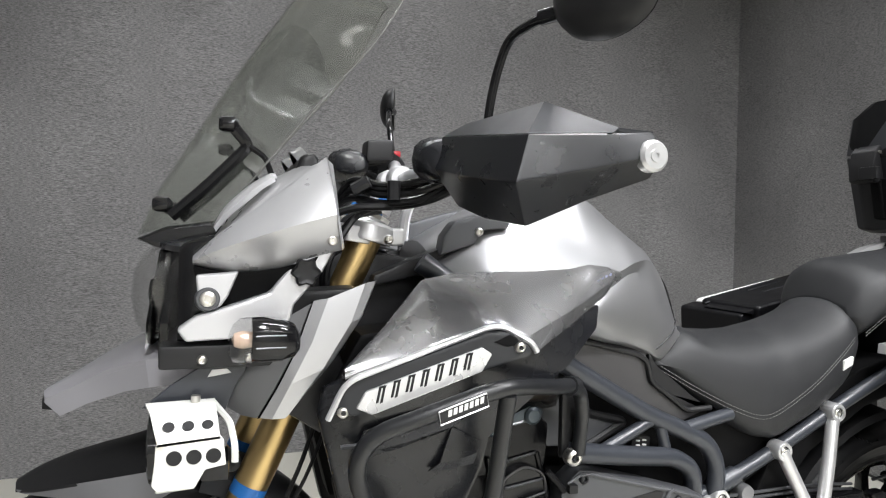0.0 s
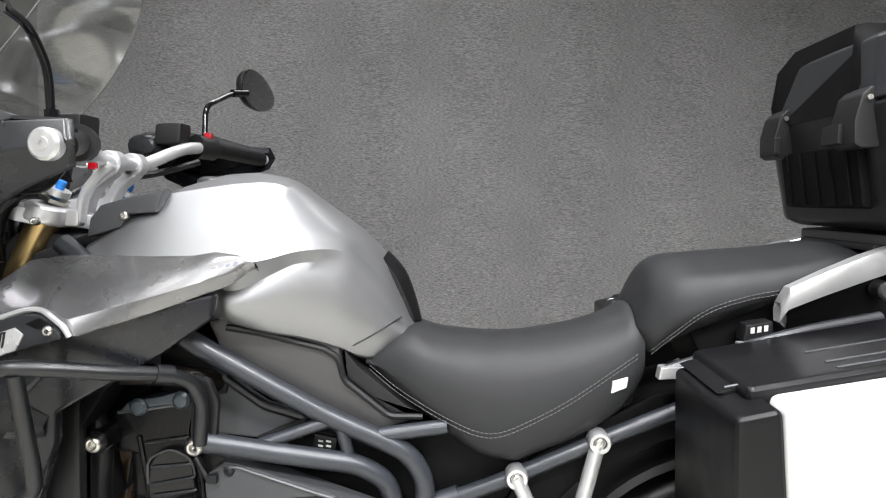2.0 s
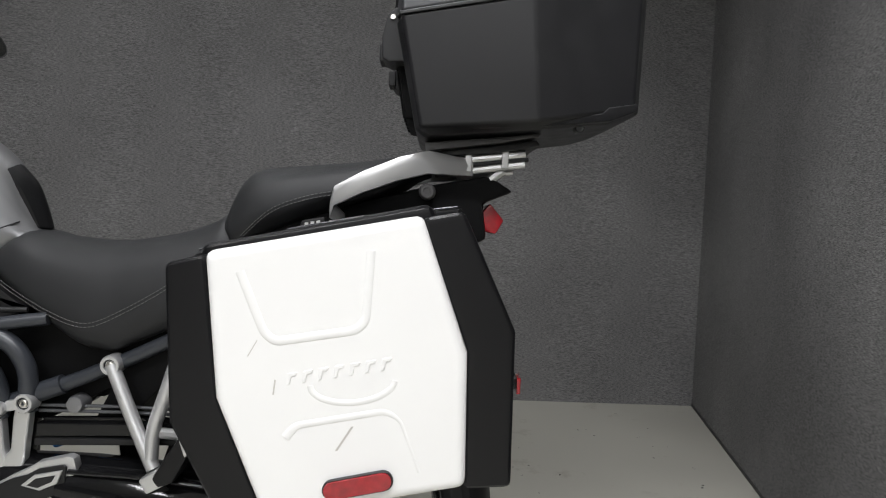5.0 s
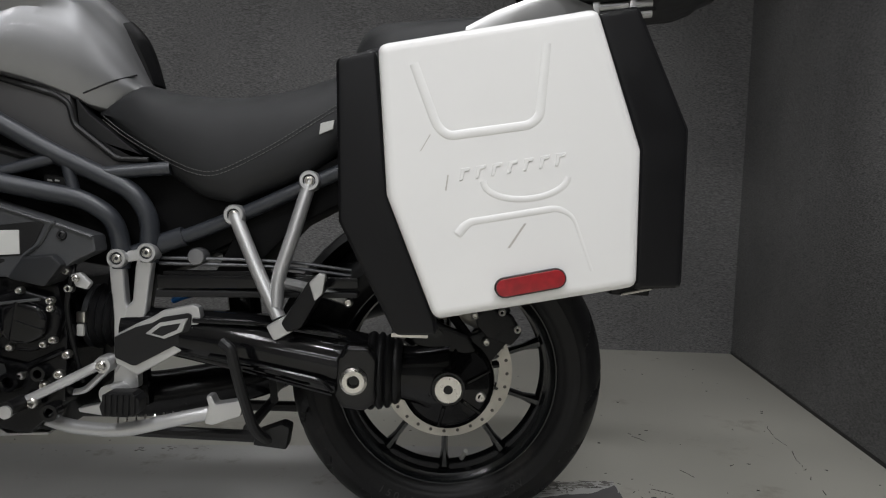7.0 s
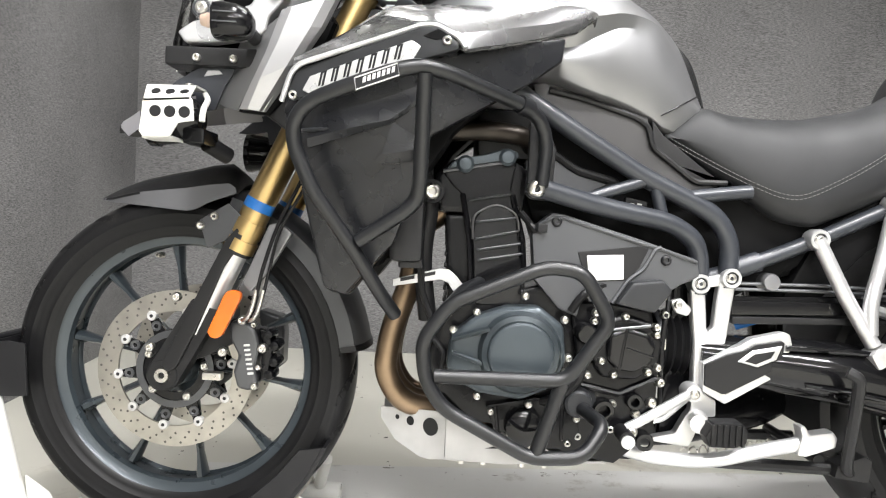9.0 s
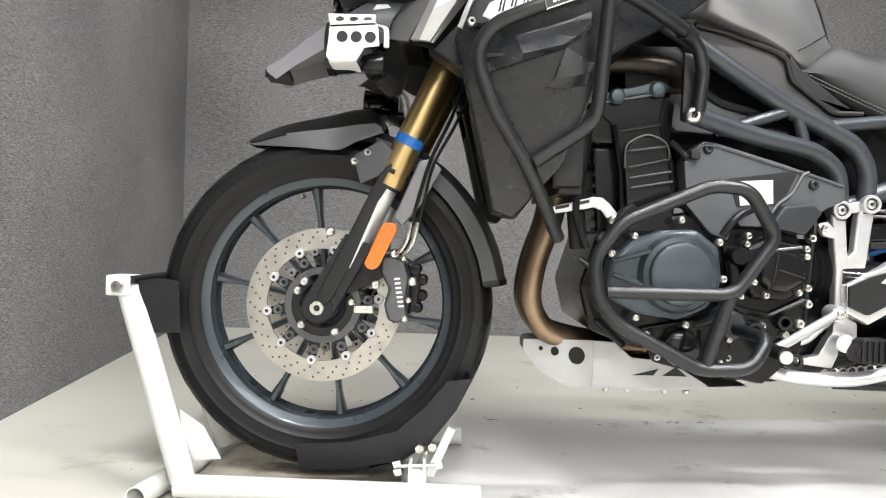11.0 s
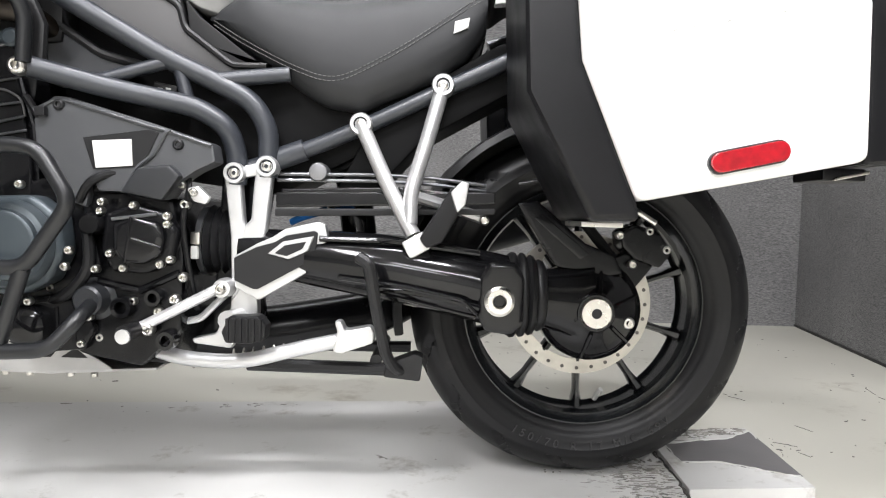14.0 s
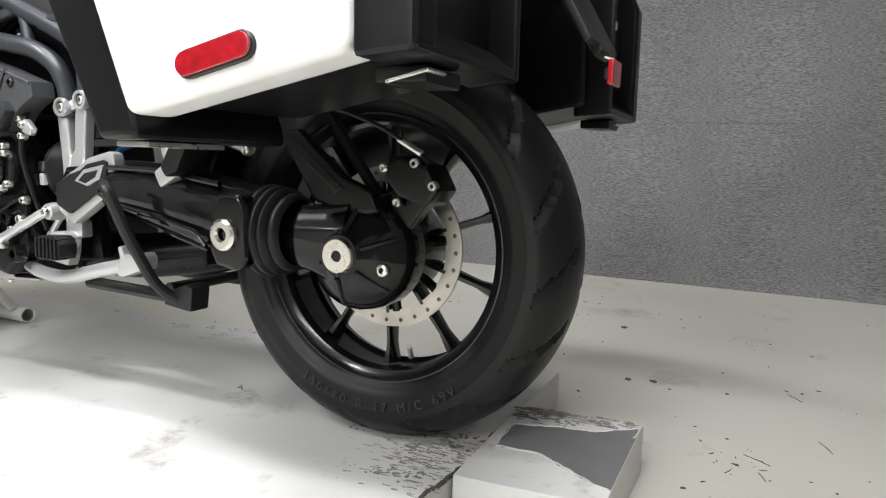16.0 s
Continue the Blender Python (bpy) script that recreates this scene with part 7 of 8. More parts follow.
for k in range(15):
    a = radians(98 + 92 * k / 14)
    rows.append([(RX + r * math.cos(a), y, AZ + r * math.sin(a)) for y, r in ((-0.055, 0.325), (-0.05, 0.337), (0.0, 0.343), (0.08, 0.343), (0.135, 0.337), (0.14, 0.29))])
part("wheel_guard", sheet(rows, (0.003, 0, 0.003), 1, 1), PLASTIC, bike, "black inner guard ahead of the rear tyre")
part("arm_strut", prism([(1.425, 0.495), (1.440, 0.502), (1.520, 0.438), (1.505, 0.428)], -0.091, -0.0945, 0.002), GLOSS, link)
part("arm_strut", tube([(1.47, -0.06, 0.545), (1.565, -0.07, 0.43)], 0.009, 0, 8), VOID, link)


def arc_text(text, cx, r, y, start, step, size, parent):
    """Raised characters set along an arc on the near sidewall."""
    for k, ch in enumerate(text):
        if ch == " ":
            continue
        cu = bpy.data.curves.new("letter", "FONT")
        cu.body, cu.size, cu.extrude, cu.align_x = ch, size, 0.0006, "CENTER"
        tmp = bpy.data.objects.new("letter", cu)
        me = bpy.data.meshes.new_from_object(tmp)
        a = radians(start + step * k)
        turn = Matrix.Translation((cx + r * math.cos(a), y, AZ + r * math.sin(a))) @ Matrix.Rotation(-(a + math.pi / 2), 4, "Y") @ Matrix.Rotation(math.pi / 2, 4, "X")
        me.transform(turn)
        bm = bmesh.new()
        bm.from_mesh(me)
        bpy.data.objects.remove(tmp)
        bpy.data.curves.remove(cu)
        bpy.data.meshes.remove(me)
        part("tyre_letter", bm, LETTER, parent, smooth=0)


LETTER = mat("sidewall_lettering", (0.017, 0.017, 0.018), 0.5)
arc_text("150/70 R 17 M/C 69V", RX, 0.256, -0.0775, -118, 3.6, 0.021, rear)
rd = disc("rear_brake_disc", RX, -0.018, 0.131, 0.104, 28, rear, [(0.121, 0.0)], 0.005, "drilled rear brake disc", 0.0036)
for k in range(8):
    q = radians(45 * k + 10)
    part("disc_arm", tube([(RX + 0.06 * math.cos(q), -0.014, AZ + 0.06 * math.sin(q)), (RX + 0.106 * math.cos(q), -0.014, AZ + 0.106 * math.sin(q))], 0.008, 0, 8), GLOSS, rd)
rc = part("rear_caliper", prism([(1.575, 0.475), (1.60, 0.49), (1.645, 0.475), (1.665, 0.44), (1.645, 0.415), (1.60, 0.43), (1.58, 0.45)], -0.075, -0.005, 0.008), ENGINE_BLACK, bike, "black rear brake caliper")
part("caliper_mount", prism([(1.545, 0.42), (1.60, 0.445), (1.64, 0.42), (1.61, 0.38), (1.56, 0.40)], -0.06, -0.03, 0.006), ENGINE_BLACK, rc)
for x, z in ((1.598, 0.421), (1.575, 0.47), (1.625, 0.478), (1.655, 0.447)):
    bolt(rc, x, -0.07, z, 0.0075, "caliper_bolt")
part("brake_hose", tube(spline([(1.40, -0.09, 0.55), (1.47, -0.10, 0.56), (1.56, -0.09, 0.535), (1.62, -0.07, 0.50), (1.64, -0.06, 0.48)], 5), 0.0035, 0, 8), RUBBER, bike)
part("hose_fitting", tube([(1.60, -0.075, 0.512), (1.635, -0.07, 0.492)], 0.005, 0, 8), STEEL, bike)
part("tyre_valve", tube([(RX + 0.186 * math.cos(radians(-78)), 0.0, AZ + 0.186 * math.sin(radians(-78))), (RX + 0.165 * math.cos(radians(-74)), -0.022, AZ + 0.165 * math.sin(radians(-74)))], 0.0048, 0, 8), CREAM, rear, "pale valve stem")
part("rear_shock", tube([(1.10, 0.03, 0.62), (1.13, 0.03, 0.40)], 0.032, 0, 16), GLOSS, bike)
part("shock_reservoir", lathe([(0, -0.016), (0.012, -0.015), (0.016, -0.010), (0.016, 0.012), (0.012, 0.02)], (1.061, -0.03, 0.563), 24), PANEL_GREY, bike, "grey preload adjuster knob")
part("adjuster_line", tube([(1.0, -0.04, 0.560), (1.05, -0.03, 0.562)], 0.006, 0, 10), STEEL, bike)
part("blue_fitting", tube([(1.08, -0.03, 0.50), (1.12, -0.03, 0.505)], 0.009, 0, 10), BLUE, bike)
part("linkage_bar", prism([(1.0, 0.525), (1.36, 0.535), (1.36, 0.515), (1.0, 0.50)], -0.105, -0.075, 0.003), GLOSS, bike, "black cable channel")
part("linkage_bar", prism([(1.0, 0.498), (1.36, 0.508), (1.36, 0.498), (1.0, 0.485)], -0.11, -0.07, 0.003), PLASTIC, bike)
part("battery_tray", prism([(1.0, 0.60), (1.12, 0.66), (1.30, 0.725), (1.27, 0.675), (1.20, 0.605), (1.10, 0.565), (1.02, 0.560)], -0.06, 0.06, 0.005), VOID, bike)
part("linkage_bar", prism([(1.005, 0.505), (1.345, 0.515), (1.35, 0.530), (1.20, 0.540), (1.005, 0.532)], -0.080, -0.092, 0.004), GLOSS, bike, "black brake line carrier")
for dz in (0.0, 0.010):
    part("brake_line", tube([(1.00, -0.094, 0.545 + dz), (1.16, -0.095, 0.548 + dz), (1.25, -0.094, 0.546 + dz), (1.345, -0.088, 0.536 + dz)], 0.0032, 0.02, 8), GUN, bike, "braided brake line")
part("breather_hose", tube(spline([(1.02, -0.075, 0.476), (1.04, -0.082, 0.485), (1.062, -0.080, 0.492), (1.078, -0.07, 0.50)], 4), 0.006, 0, 10), BLUE, bike, "blue breather hose")
part("fluid_pot", lathe([(0, -0.022), (0.014, -0.020), (0.016, -0.014), (0.016, 0.014)], (1.068, -0.085, 0.560), 20), PANEL_GREY, bike, "pale plastic fluid pot")
part("exhaust_silencer", loft([[Vector((x, 0.20 + 0.055 * math.cos(q), z + 0.075 * math.sin(q))) for q in [2 * math.pi * i / 24 for i in range(24)]] for x, z in ((1.22, 0.44), (1.30, 0.47), (1.55, 0.55), (1.66, 0.58))]), GUN, bike, "grey exhaust silencer on the far side", 50)

# --- foot pegs, levers, stands ---
hanger = part("rider_peg_hanger", prism([(0.934, 0.363), (0.947, 0.369), (0.977, 0.351), (0.978, 0.323), (0.948, 0.319), (0.945, 0.292), (0.935, 0.267), (0.874, 0.274), (0.870, 0.282), (0.909, 0.291), (0.925, 0.322), (0.933, 0.332)], -0.098, -0.120, 0.004, 2), ALU, bike, "cast aluminium foot peg hanger")
part("hanger_leg", prism([(0.920, 0.548), (0.947, 0.543), (0.953, 0.476), (0.958, 0.464), (0.946, 0.418), (0.948, 0.363), (0.935, 0.342), (0.932, 0.448), (0.930, 0.468)], -0.100, -0.122, 0.005, 3), ALU, hanger)
part("hanger_leg", prism([(0.974, 0.567), (0.999, 0.560), (0.989, 0.465), (0.985, 0.442), (0.946, 0.417), (0.950, 0.464), (0.964, 0.479), (0.968, 0.539)], -0.100, -0.121, 0.005, 3), ALU, hanger)
part("hanger_bridge", prism([(0.935, 0.543), (0.988, 0.553), (0.992, 0.575), (0.937, 0.563)], -0.100, -0.118, 0.004), ALU, hanger)
for x, z in ((0.937, 0.553), (0.989, 0.565)):
    part("hanger_boss", lathe([(0, -0.004), (0.011, -0.004), (0.0115, -0.008), (0.016, -0.008), (0.018, -0.003), (0.018, 0.02)], (x, -0.120, z), 28), ALU, hanger)
    part("boss_socket", lathe([(0.009, -0.0044), (0.0112, -0.0044)], (x, -0.120, z), 24), INK, hanger)
    bolt(hanger, x, -0.1235, z, 0.008, "hanger_bolt", depth=0.004)
heel = part("heel_guard", prism([(0.943, 0.420), (0.981, 0.442), (1.005, 0.453), (1.024, 0.466), (1.077, 0.479), (1.088, 0.475), (1.092, 0.458), (1.082, 0.413), (1.075, 0.406), (0.984, 0.350), (0.975, 0.355), (0.945, 0.370)], -0.118, -0.140, 0.004, 2), ALU, hanger, "aluminium heel guard")
part("heel_insert", prism([(0.945, 0.4177), (0.98, 0.4358), (1.009, 0.4444), (1.0274, 0.4556), (1.0714, 0.4642), (1.0771, 0.4607), (1.0742, 0.4298), (1.0666, 0.416), (0.983, 0.3687), (0.976, 0.3687), (0.946, 0.3816)], -0.138, -0.1445, 0.001, 1), PLASTIC, heel, "dark grey grip insert")
part("heel_diamond", prism([(0.999, 0.426), (1.023, 0.446), (1.072, 0.456), (1.063, 0.432), (1.032, 0.418)], -0.143, -0.1475, 0.001, 1), ALU, heel)
part("heel_diamond_hole", prism([(1.010, 0.427), (1.026, 0.440), (1.060, 0.447), (1.054, 0.435), (1.029, 0.423)], -0.146, -0.1482, 0.0003, 1), INK, heel)
peg = part("rider_peg", prism([(0.938, 0.305), (0.950, 0.330), (0.995, 0.332), (1.008, 0.318), (1.006, 0.296), (0.985, 0.288), (0.945, 0.288)], -0.150, -0.185, 0.005, 2), RUBBER, bike, "black serrated rubber foot peg")
for k in range(6):
    part("peg_tooth", box(0.946 + 0.010 * k, 0.951 + 0.010 * k, -0.188, -0.150, 0.292, 0.327, 0.001), RUBBER, peg)
part("peg_pivot", tube([(0.938, -0.155, 0.318), (0.950, -0.11, 0.318)], 0.016, 0, 12), ALU, peg)

lever = part("gear_lever", tube([(0.806, -0.17, 0.306), (0.83, -0.165, 0.318), (0.918, -0.15, 0.366), (0.93, -0.135, 0.37)], 0.0085, 0.015, 10), ALU, bike, "aluminium gear lever")
part("lever_toe", tube([(0.803, -0.215, 0.304), (0.803, -0.165, 0.304)], 0.0125, 0, 14), RUBBER, lever)
part("toe_cap", lathe([(0, -0.004), (0.011, -0.003), (0.011, 0.004)], (0.803, -0.216, 0.300), 16), ALU, lever)
part("lever_boss", lathe([(0, -0.012), (0.014, -0.010), (0.016, 0.0), (0.016, 0.02)], (0.927, -0.14, 0.368), 20), ALU, lever)
bolt(lever, 0.927, -0.152, 0.368, 0.009, "lever_bolt")
bolt(bike, 0.820, -0.165, 0.304, 0.0105, "stand_bolt", depth=0.012)
part("shift_link", tube([(0.93, -0.125, 0.36), (0.885, -0.12, 0.315), (0.86, -0.12, 0.31)], 0.006, 0.01, 8), ALU, bike)
part("shift_arm", prism([(0.875, 0.525), (0.893, 0.53), (0.912, 0.512), (0.905, 0.500), (0.885, 0.505)], -0.15, -0.163, 0.004), ALU, bike)
bolt(bike, 0.887, -0.162, 0.519, 0.007, "shift_bolt")
stand = part("side_stand", tube([(0.802, -0.112, 0.262), (0.86, -0.125, 0.250), (0.955, -0.140, 0.249), (1.06, -0.140, 0.277), (1.13, -0.135, 0.292)], (0.012, 0.0125), 0.05, 14), ALU, bike, "silver side stand folded up")
part("stand_foot", prism([(1.105, 0.272), (1.12, 0.27), (1.17, 0.288), (1.172, 0.305), (1.165, 0.316), (1.125, 0.308), (1.118, 0.323), (1.107, 0.322), (1.112, 0.305)], -0.122, -0.152, 0.006), ALU, stand)
part("stand_pivot", lathe([(0, -0.012), (0.013, -0.012), (0.016, -0.008), (0.016, 0.012)], (0.802, -0.112, 0.262), 22), ALU, stand)
bolt(stand, 0.802, -0.123, 0.262, 0.009, "pivot_bolt")
part("stand_spring", tube(spline([(0.93 + 0.0042 * k, -0.10 + 0.009 * math.cos(k * 1.6), 0.253 + 0.0006 * k + 0.009 * math.sin(k * 1.6)) for k in range(40)], 2), 0.0016, 0, 5), STEEL, bike, "steel stand spring")
cs = part("centre_stand", tube([(1.150, -0.205, 0.428), (1.166, -0.212, 0.420), (1.176, -0.188, 0.352), (1.190, -0.15, 0.270), (1.205, -0.125, 0.240), (1.235, -0.10, 0.232)], 0.0095, 0.02, 10), PLASTIC, bike, "black centre stand folded up")

part("stand_leg", tube([(0.955, -0.09, 0.236), (1.22, -0.10, 0.236)], 0.011, 0, 10), PLASTIC, cs)
part("stand_leg", tube([(0.955, 0.09, 0.236), (1.22, 0.10, 0.236)], 0.011, 0, 10), PLASTIC, cs)
part("stand_cross", tube([(1.17, -0.10, 0.25), (1.17, 0.10, 0.25)], 0.010, 0, 10), PLASTIC, cs)
part("stand_shoe", prism([(1.185, 0.228), (1.245, 0.222), (1.25, 0.262), (1.235, 0.268), (1.19, 0.25)], -0.125, -0.085, 0.004), PLASTIC, cs)
pb = part("pillion_peg_hanger", tube([(1.138, -0.112, 0.638), (1.185, -0.125, 0.54), (1.228, -0.140, 0.462)], 0.0125, 0.02, 14), ALU, bike, "aluminium pillion peg hanger")
part("hanger_arm", tube([(1.269, -0.108, 0.704), (1.245, -0.122, 0.61), (1.222, -0.132, 0.53), (1.222, -0.138, 0.48)], 0.0125, 0.03, 14), ALU, pb)
part("hanger_arm", tube([(1.225, -0.13, 0.525), (1.29, -0.10, 0.508), (1.345, -0.09, 0.49)], 0.010, 0.03, 10), ALU, pb)
bolt(pb, 1.343, -0.100, 0.488, 0.0085, "arm_bolt")
for x, z in ((1.138, 0.638), (1.269, 0.704)):
    part("hanger_boss", lathe([(0, -0.006), (0.011, -0.006), (0.0115, -0.010), (0.0165, -0.010), (0.0185, -0.006), (0.0185, 0.02)], (x, -0.112, z), 28), ALU, pb)
    part("boss_socket", lathe([(0.009, -0.0064), (0.0112, -0.0064)], (x, -0.112, z), 24), INK, pb)
    bolt(pb, x, -0.1175, z, 0.008, "hanger_bolt", depth=0.004)
part("peg_joint", box(1.215, 1.255, -0.165, -0.12, 0.432, 0.462, 0.006, Matrix.Translation((1.235, 0, 0.447)) @ pose(0, 0, 0, 0, -30) @ Matrix.Translation((-1.235, 0, -0.447))), ALU, pb)
part("pillion_peg", prism([(1.238, 0.458), (1.285, 0.535), (1.302, 0.545), (1.312, 0.522), (1.275, 0.452), (1.25, 0.442)], -0.125, -0.178, 0.007, 2), RUBBER, pb, "black rubber pillion peg folded up")
part("peg_end", prism([(1.285, 0.530), (1.302, 0.548), (1.314, 0.545), (1.309, 0.512), (1.296, 0.498)], -0.165, -0.182, 0.004), ALU, pb)

# --- tail, rack and top case fittings ---
both("grab_rail", lambda: loft([[Vector((x + dx * s, y + dy * s, z + dz * s)) for dx, dy, dz in ((0, -0.014, 0.004), (0, -0.010, 0.016), (0, 0.010, 0.016), (0, 0.014, 0.004), (0, 0.010, -0.014), (0, -0.010, -0.014))] for x, y, z, s in (
    (1.545, -0.118, 0.915, 0.7), (1.524, -0.140, 0.932, 1.0), (1.532, -0.150, 0.955, 1.1), (1.58, -0.155, 0.980, 1.2), (1.64, -0.150, 1.005, 1.3), (1.69, -0.135, 1.020, 1.3), (1.735, -0.110, 1.018, 1.1), (1.77, -0.095, 1.016, 0.9))]), ALU, bike, "silver cast grab rail", 40)
rack = part("luggage_rack", box(1.70, 1.87, -0.105, 0.105, 1.020, 1.028, 0.003, Matrix.Translation((1.78, 0, 1.024)) @ pose(0, 0, 0, 0, -8) @ Matrix.Translation((-1.78, 0, -1.024))), PLASTIC, bike, "silver and black luggage rack")
for y in (-0.10, 0.10):
    part("rack_rail", tube([(1.715, y, 1.026), (1.862, y, 1.046)], 0.008, 0, 10), ALU, rack)
    part("rack_rail", tube([(1.735, y, 1.008), (1.862, y, 1.028)], 0.007, 0, 10), ALU, rack)
    for x in (1.755, 1.82):
        part("rack_spacer", box(x, x + 0.012, y - 0.012, y + 0.012, 1.010 + (x - 1.755) * 0.13, 1.045 + (x - 1.755) * 0.13, 0.002), ALU, rack)
    part("rack_strut", tube([(1.825, y * 0.9, 1.015), (1.765, y * 0.9, 0.97)], 0.009, 0, 8), ALU, rack)
both("rack_bolt_boss", lambda: lathe([(0, -0.008), (0.006, -0.008), (0.0065, -0.010), (0.011, -0.010), (0.0145, -0.006), (0.015, 0.02)], (1.690, -0.130, 0.971), 24), COVER_GREY, bike)
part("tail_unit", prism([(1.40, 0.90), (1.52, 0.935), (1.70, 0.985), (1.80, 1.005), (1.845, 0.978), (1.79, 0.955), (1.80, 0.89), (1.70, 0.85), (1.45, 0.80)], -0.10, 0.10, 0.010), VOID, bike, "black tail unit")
tl = part("tail_light", prism([(1.787, 0.935), (1.806, 0.957), (1.833, 0.926), (1.818, 0.899), (1.797, 0.904)], -0.075, 0.075, 0.006, 2), RED, bike, "red tail light")
part("lower_lens", prism([(1.772, 0.800), (1.790, 0.798), (1.812, 0.742), (1.806, 0.722), (1.790, 0.722), (1.776, 0.755)], -0.045, 0.045, 0.006, 2), RED, tl, "red lower lens")
holder = part("plate_holder", prism([(1.770, 0.820), (1.792, 0.812), (1.835, 0.700), (1.872, 0.632), (1.862, 0.622), (1.815, 0.690), (1.765, 0.780)], -0.030, 0.030, 0.005, 2), PLASTIC, bike, "black number plate holder")
part("holder_wing", prism([(1.800, 0.735), (1.812, 0.738), (1.868, 0.640), (1.860, 0.634)], -0.075, 0.075, 0.003), PLASTIC, holder)
part("holder_wire", tube([(1.862, 0, 0.630), (1.872, 0.002, 0.626), (1.880, 0.003, 0.624)], 0.002, 0, 6), STEEL, holder)
part("plate_reflector", box(1.877, 1.885, -0.020, 0.026, 0.590, 0.622, 0.002), RED, holder, "small red reflector")
part("reflector_mount", box(1.870, 1.878, -0.010, 0.016, 0.598, 0.612, 0.002), PLASTIC, holder)
sk = part("seat_lock", prism([(1.472, 0.885), (1.518, 0.893), (1.516, 0.920), (1.475, 0.912)], -0.115, -0.150, 0.005), PLASTIC, bike, "black heated seat switch")
for k in range(3):
    part("mark", prism([(1.482 + 0.010 * k, 0.899 + 0.002 * k), (1.488 + 0.010 * k, 0.900 + 0.002 * k), (1.488 + 0.010 * k, 0.909 + 0.002 * k), (1.482 + 0.010 * k, 0.908 + 0.002 * k)], -0.1495, -0.1512, 0), CREAM, sk)
part("case_rail", tube([(1.355, -0.145, 0.832), (1.43, -0.15, 0.862), (1.56, -0.15, 0.905), (1.68, -0.14, 0.93)], 0.010, 0.03, 10), GUN, bike, "grey pannier rail")
part("case_rail", flip(tube([(1.355, -0.145, 0.832), (1.43, -0.15, 0.862), (1.56, -0.15, 0.905), (1.68, -0.14, 0.93)], 0.010, 0.03, 10)), GUN, bike)
part("rail_clip", prism([(1.345, 0.822), (1.385, 0.826), (1.385, 0.845), (1.348, 0.842)], -0.135, -0.158, 0.003), ALU, bike, "silver rail mount")
part("rail_post", box(1.462, 1.476, -0.158, -0.142, 0.862, 0.886, 0.003), ALU, bike)
both("case_hook", lambda: box(1.52, 1.55, -0.185, -0.085, 0.83, 0.85, 0.004), PLASTIC, bike)
both("case_hook", lambda: box(1.44, 1.47, -0.185, -0.085, 0.56, 0.60, 0.004), PLASTIC, bike)
top_part("mount_plate", prism([(1.683, 1.040), (1.811, 1.060), (1.879, 1.073), (1.885, 1.080), (1.811, 1.070), (1.683, 1.056)], -0.14, 0.14, 0.003), COVER_GREY, "grey metal case mounting plate")

top_part("mount_slide", prism([(1.672, 1.030), (1.818, 1.046), (1.887, 1.060), (1.879, 1.070), (1.811, 1.058), (1.674, 1.040)], -0.12, 0.12, 0.003), PLASTIC)

top_part("case_lock", lathe([(0, -0.004), (0.006, -0.004), (0.008, -0.001), (0.008, 0.02)], (1.945, -0.162, 1.088), 16), GUN, "steel key lock")

pad = top_part("backrest_pad", loft([[Vector((x, y * k, z)) for x, y, z in ((1.622 + dx, -0.125, 1.245), (1.614 + dx, -0.135, 1.285), (1.620 + dx, -0.125, 1.35), (1.637 + dx, -0.09, 1.385), (1.637 + dx, 0.15, 1.385), (1.620 + dx, 0.185, 1.35), (1.614 + dx, 0.19, 1.285), (1.622 + dx, 0.18, 1.245))] for dx, k in ((0.045, 1.0), (0.018, 1.0), (0.006, 0.85))]), VOID, "black backrest pad", smooth=40)
for s in (-1, 1):
    la = top_part("case_latch", prism([(1.604, 1.225), (1.606, 1.190), (1.618, 1.184), (1.662, 1.188), (1.660, 1.222), (1.640, 1.228), (1.644, 1.272), (1.626, 1.276), (1.612, 1.262)], 0.10 * s, 0.168 * s, 0.004), PLASTIC, "black hinge latch")
    top_part("latch_pin", tube([(1.622, 0.095 * s, 1.258), (1.622, 0.173 * s, 1.258)], 0.0042, 0, 10), STEEL, par=la)
    top_part("latch_arm", prism([(1.634, 1.30), (1.646, 1.30), (1.648, 1.225), (1.638, 1.225)], 0.155 * s, 0.190 * s, 0.003), PLASTIC, par=la)
    top_part("latch_tab", box(1.598, 1.612, 0.11 * s - 0.025, 0.11 * s + 0.025, 1.192, 1.222, 0.003), PLASTIC, par=la)
top_part("lid_seam", tube([(1.636, -0.206, 1.2555), (1.85, -0.2275, 1.2905), (2.03, -0.198, 1.3195)], 0.0032, 0, 6), GUN)
top_part("front_rib", prism([(1.646, 1.096), (1.690, 1.094), (1.668, 1.195), (1.628, 1.195)], -0.13, 0.13, 0.008), VOID)
for y in (-0.10, -0.05, 0.0, 0.05, 0.10):
    top_part("rib_bar", prism([(1.641, 1.100), (1.649, 1.100), (1.633, 1.190), (1.625, 1.190)], y - 0.004, y + 0.004, 0.002), VOID)
top_part("base_skirt", prism([(1.762, 1.076), (1.775, 1.094), (1.90, 1.106), (1.915, 1.100), (1.975, 1.110), (1.985, 1.120), (2.034, 1.128), (2.034, 1.116), (1.99, 1.098), (1.868, 1.082)], -0.196, 0.196, 0.003), CASE_BLACK, "matt black lower edge")


# ---- the wheel chock ----
chock = empty("wheel_chock", 0, 0, 0.02)
tagged(chock, "white painted tubular steel wheel chock with black cradle plates", "wheel chock")
cinv = chock.matrix_basis.inverted()


def chock_part(name, bm, m, lab="", par=None, smooth=35):
    ob = part(name, bm, m, par or chock, lab, smooth)
    if not par:
        ob.matrix_parent_inverse = cinv
    return ob


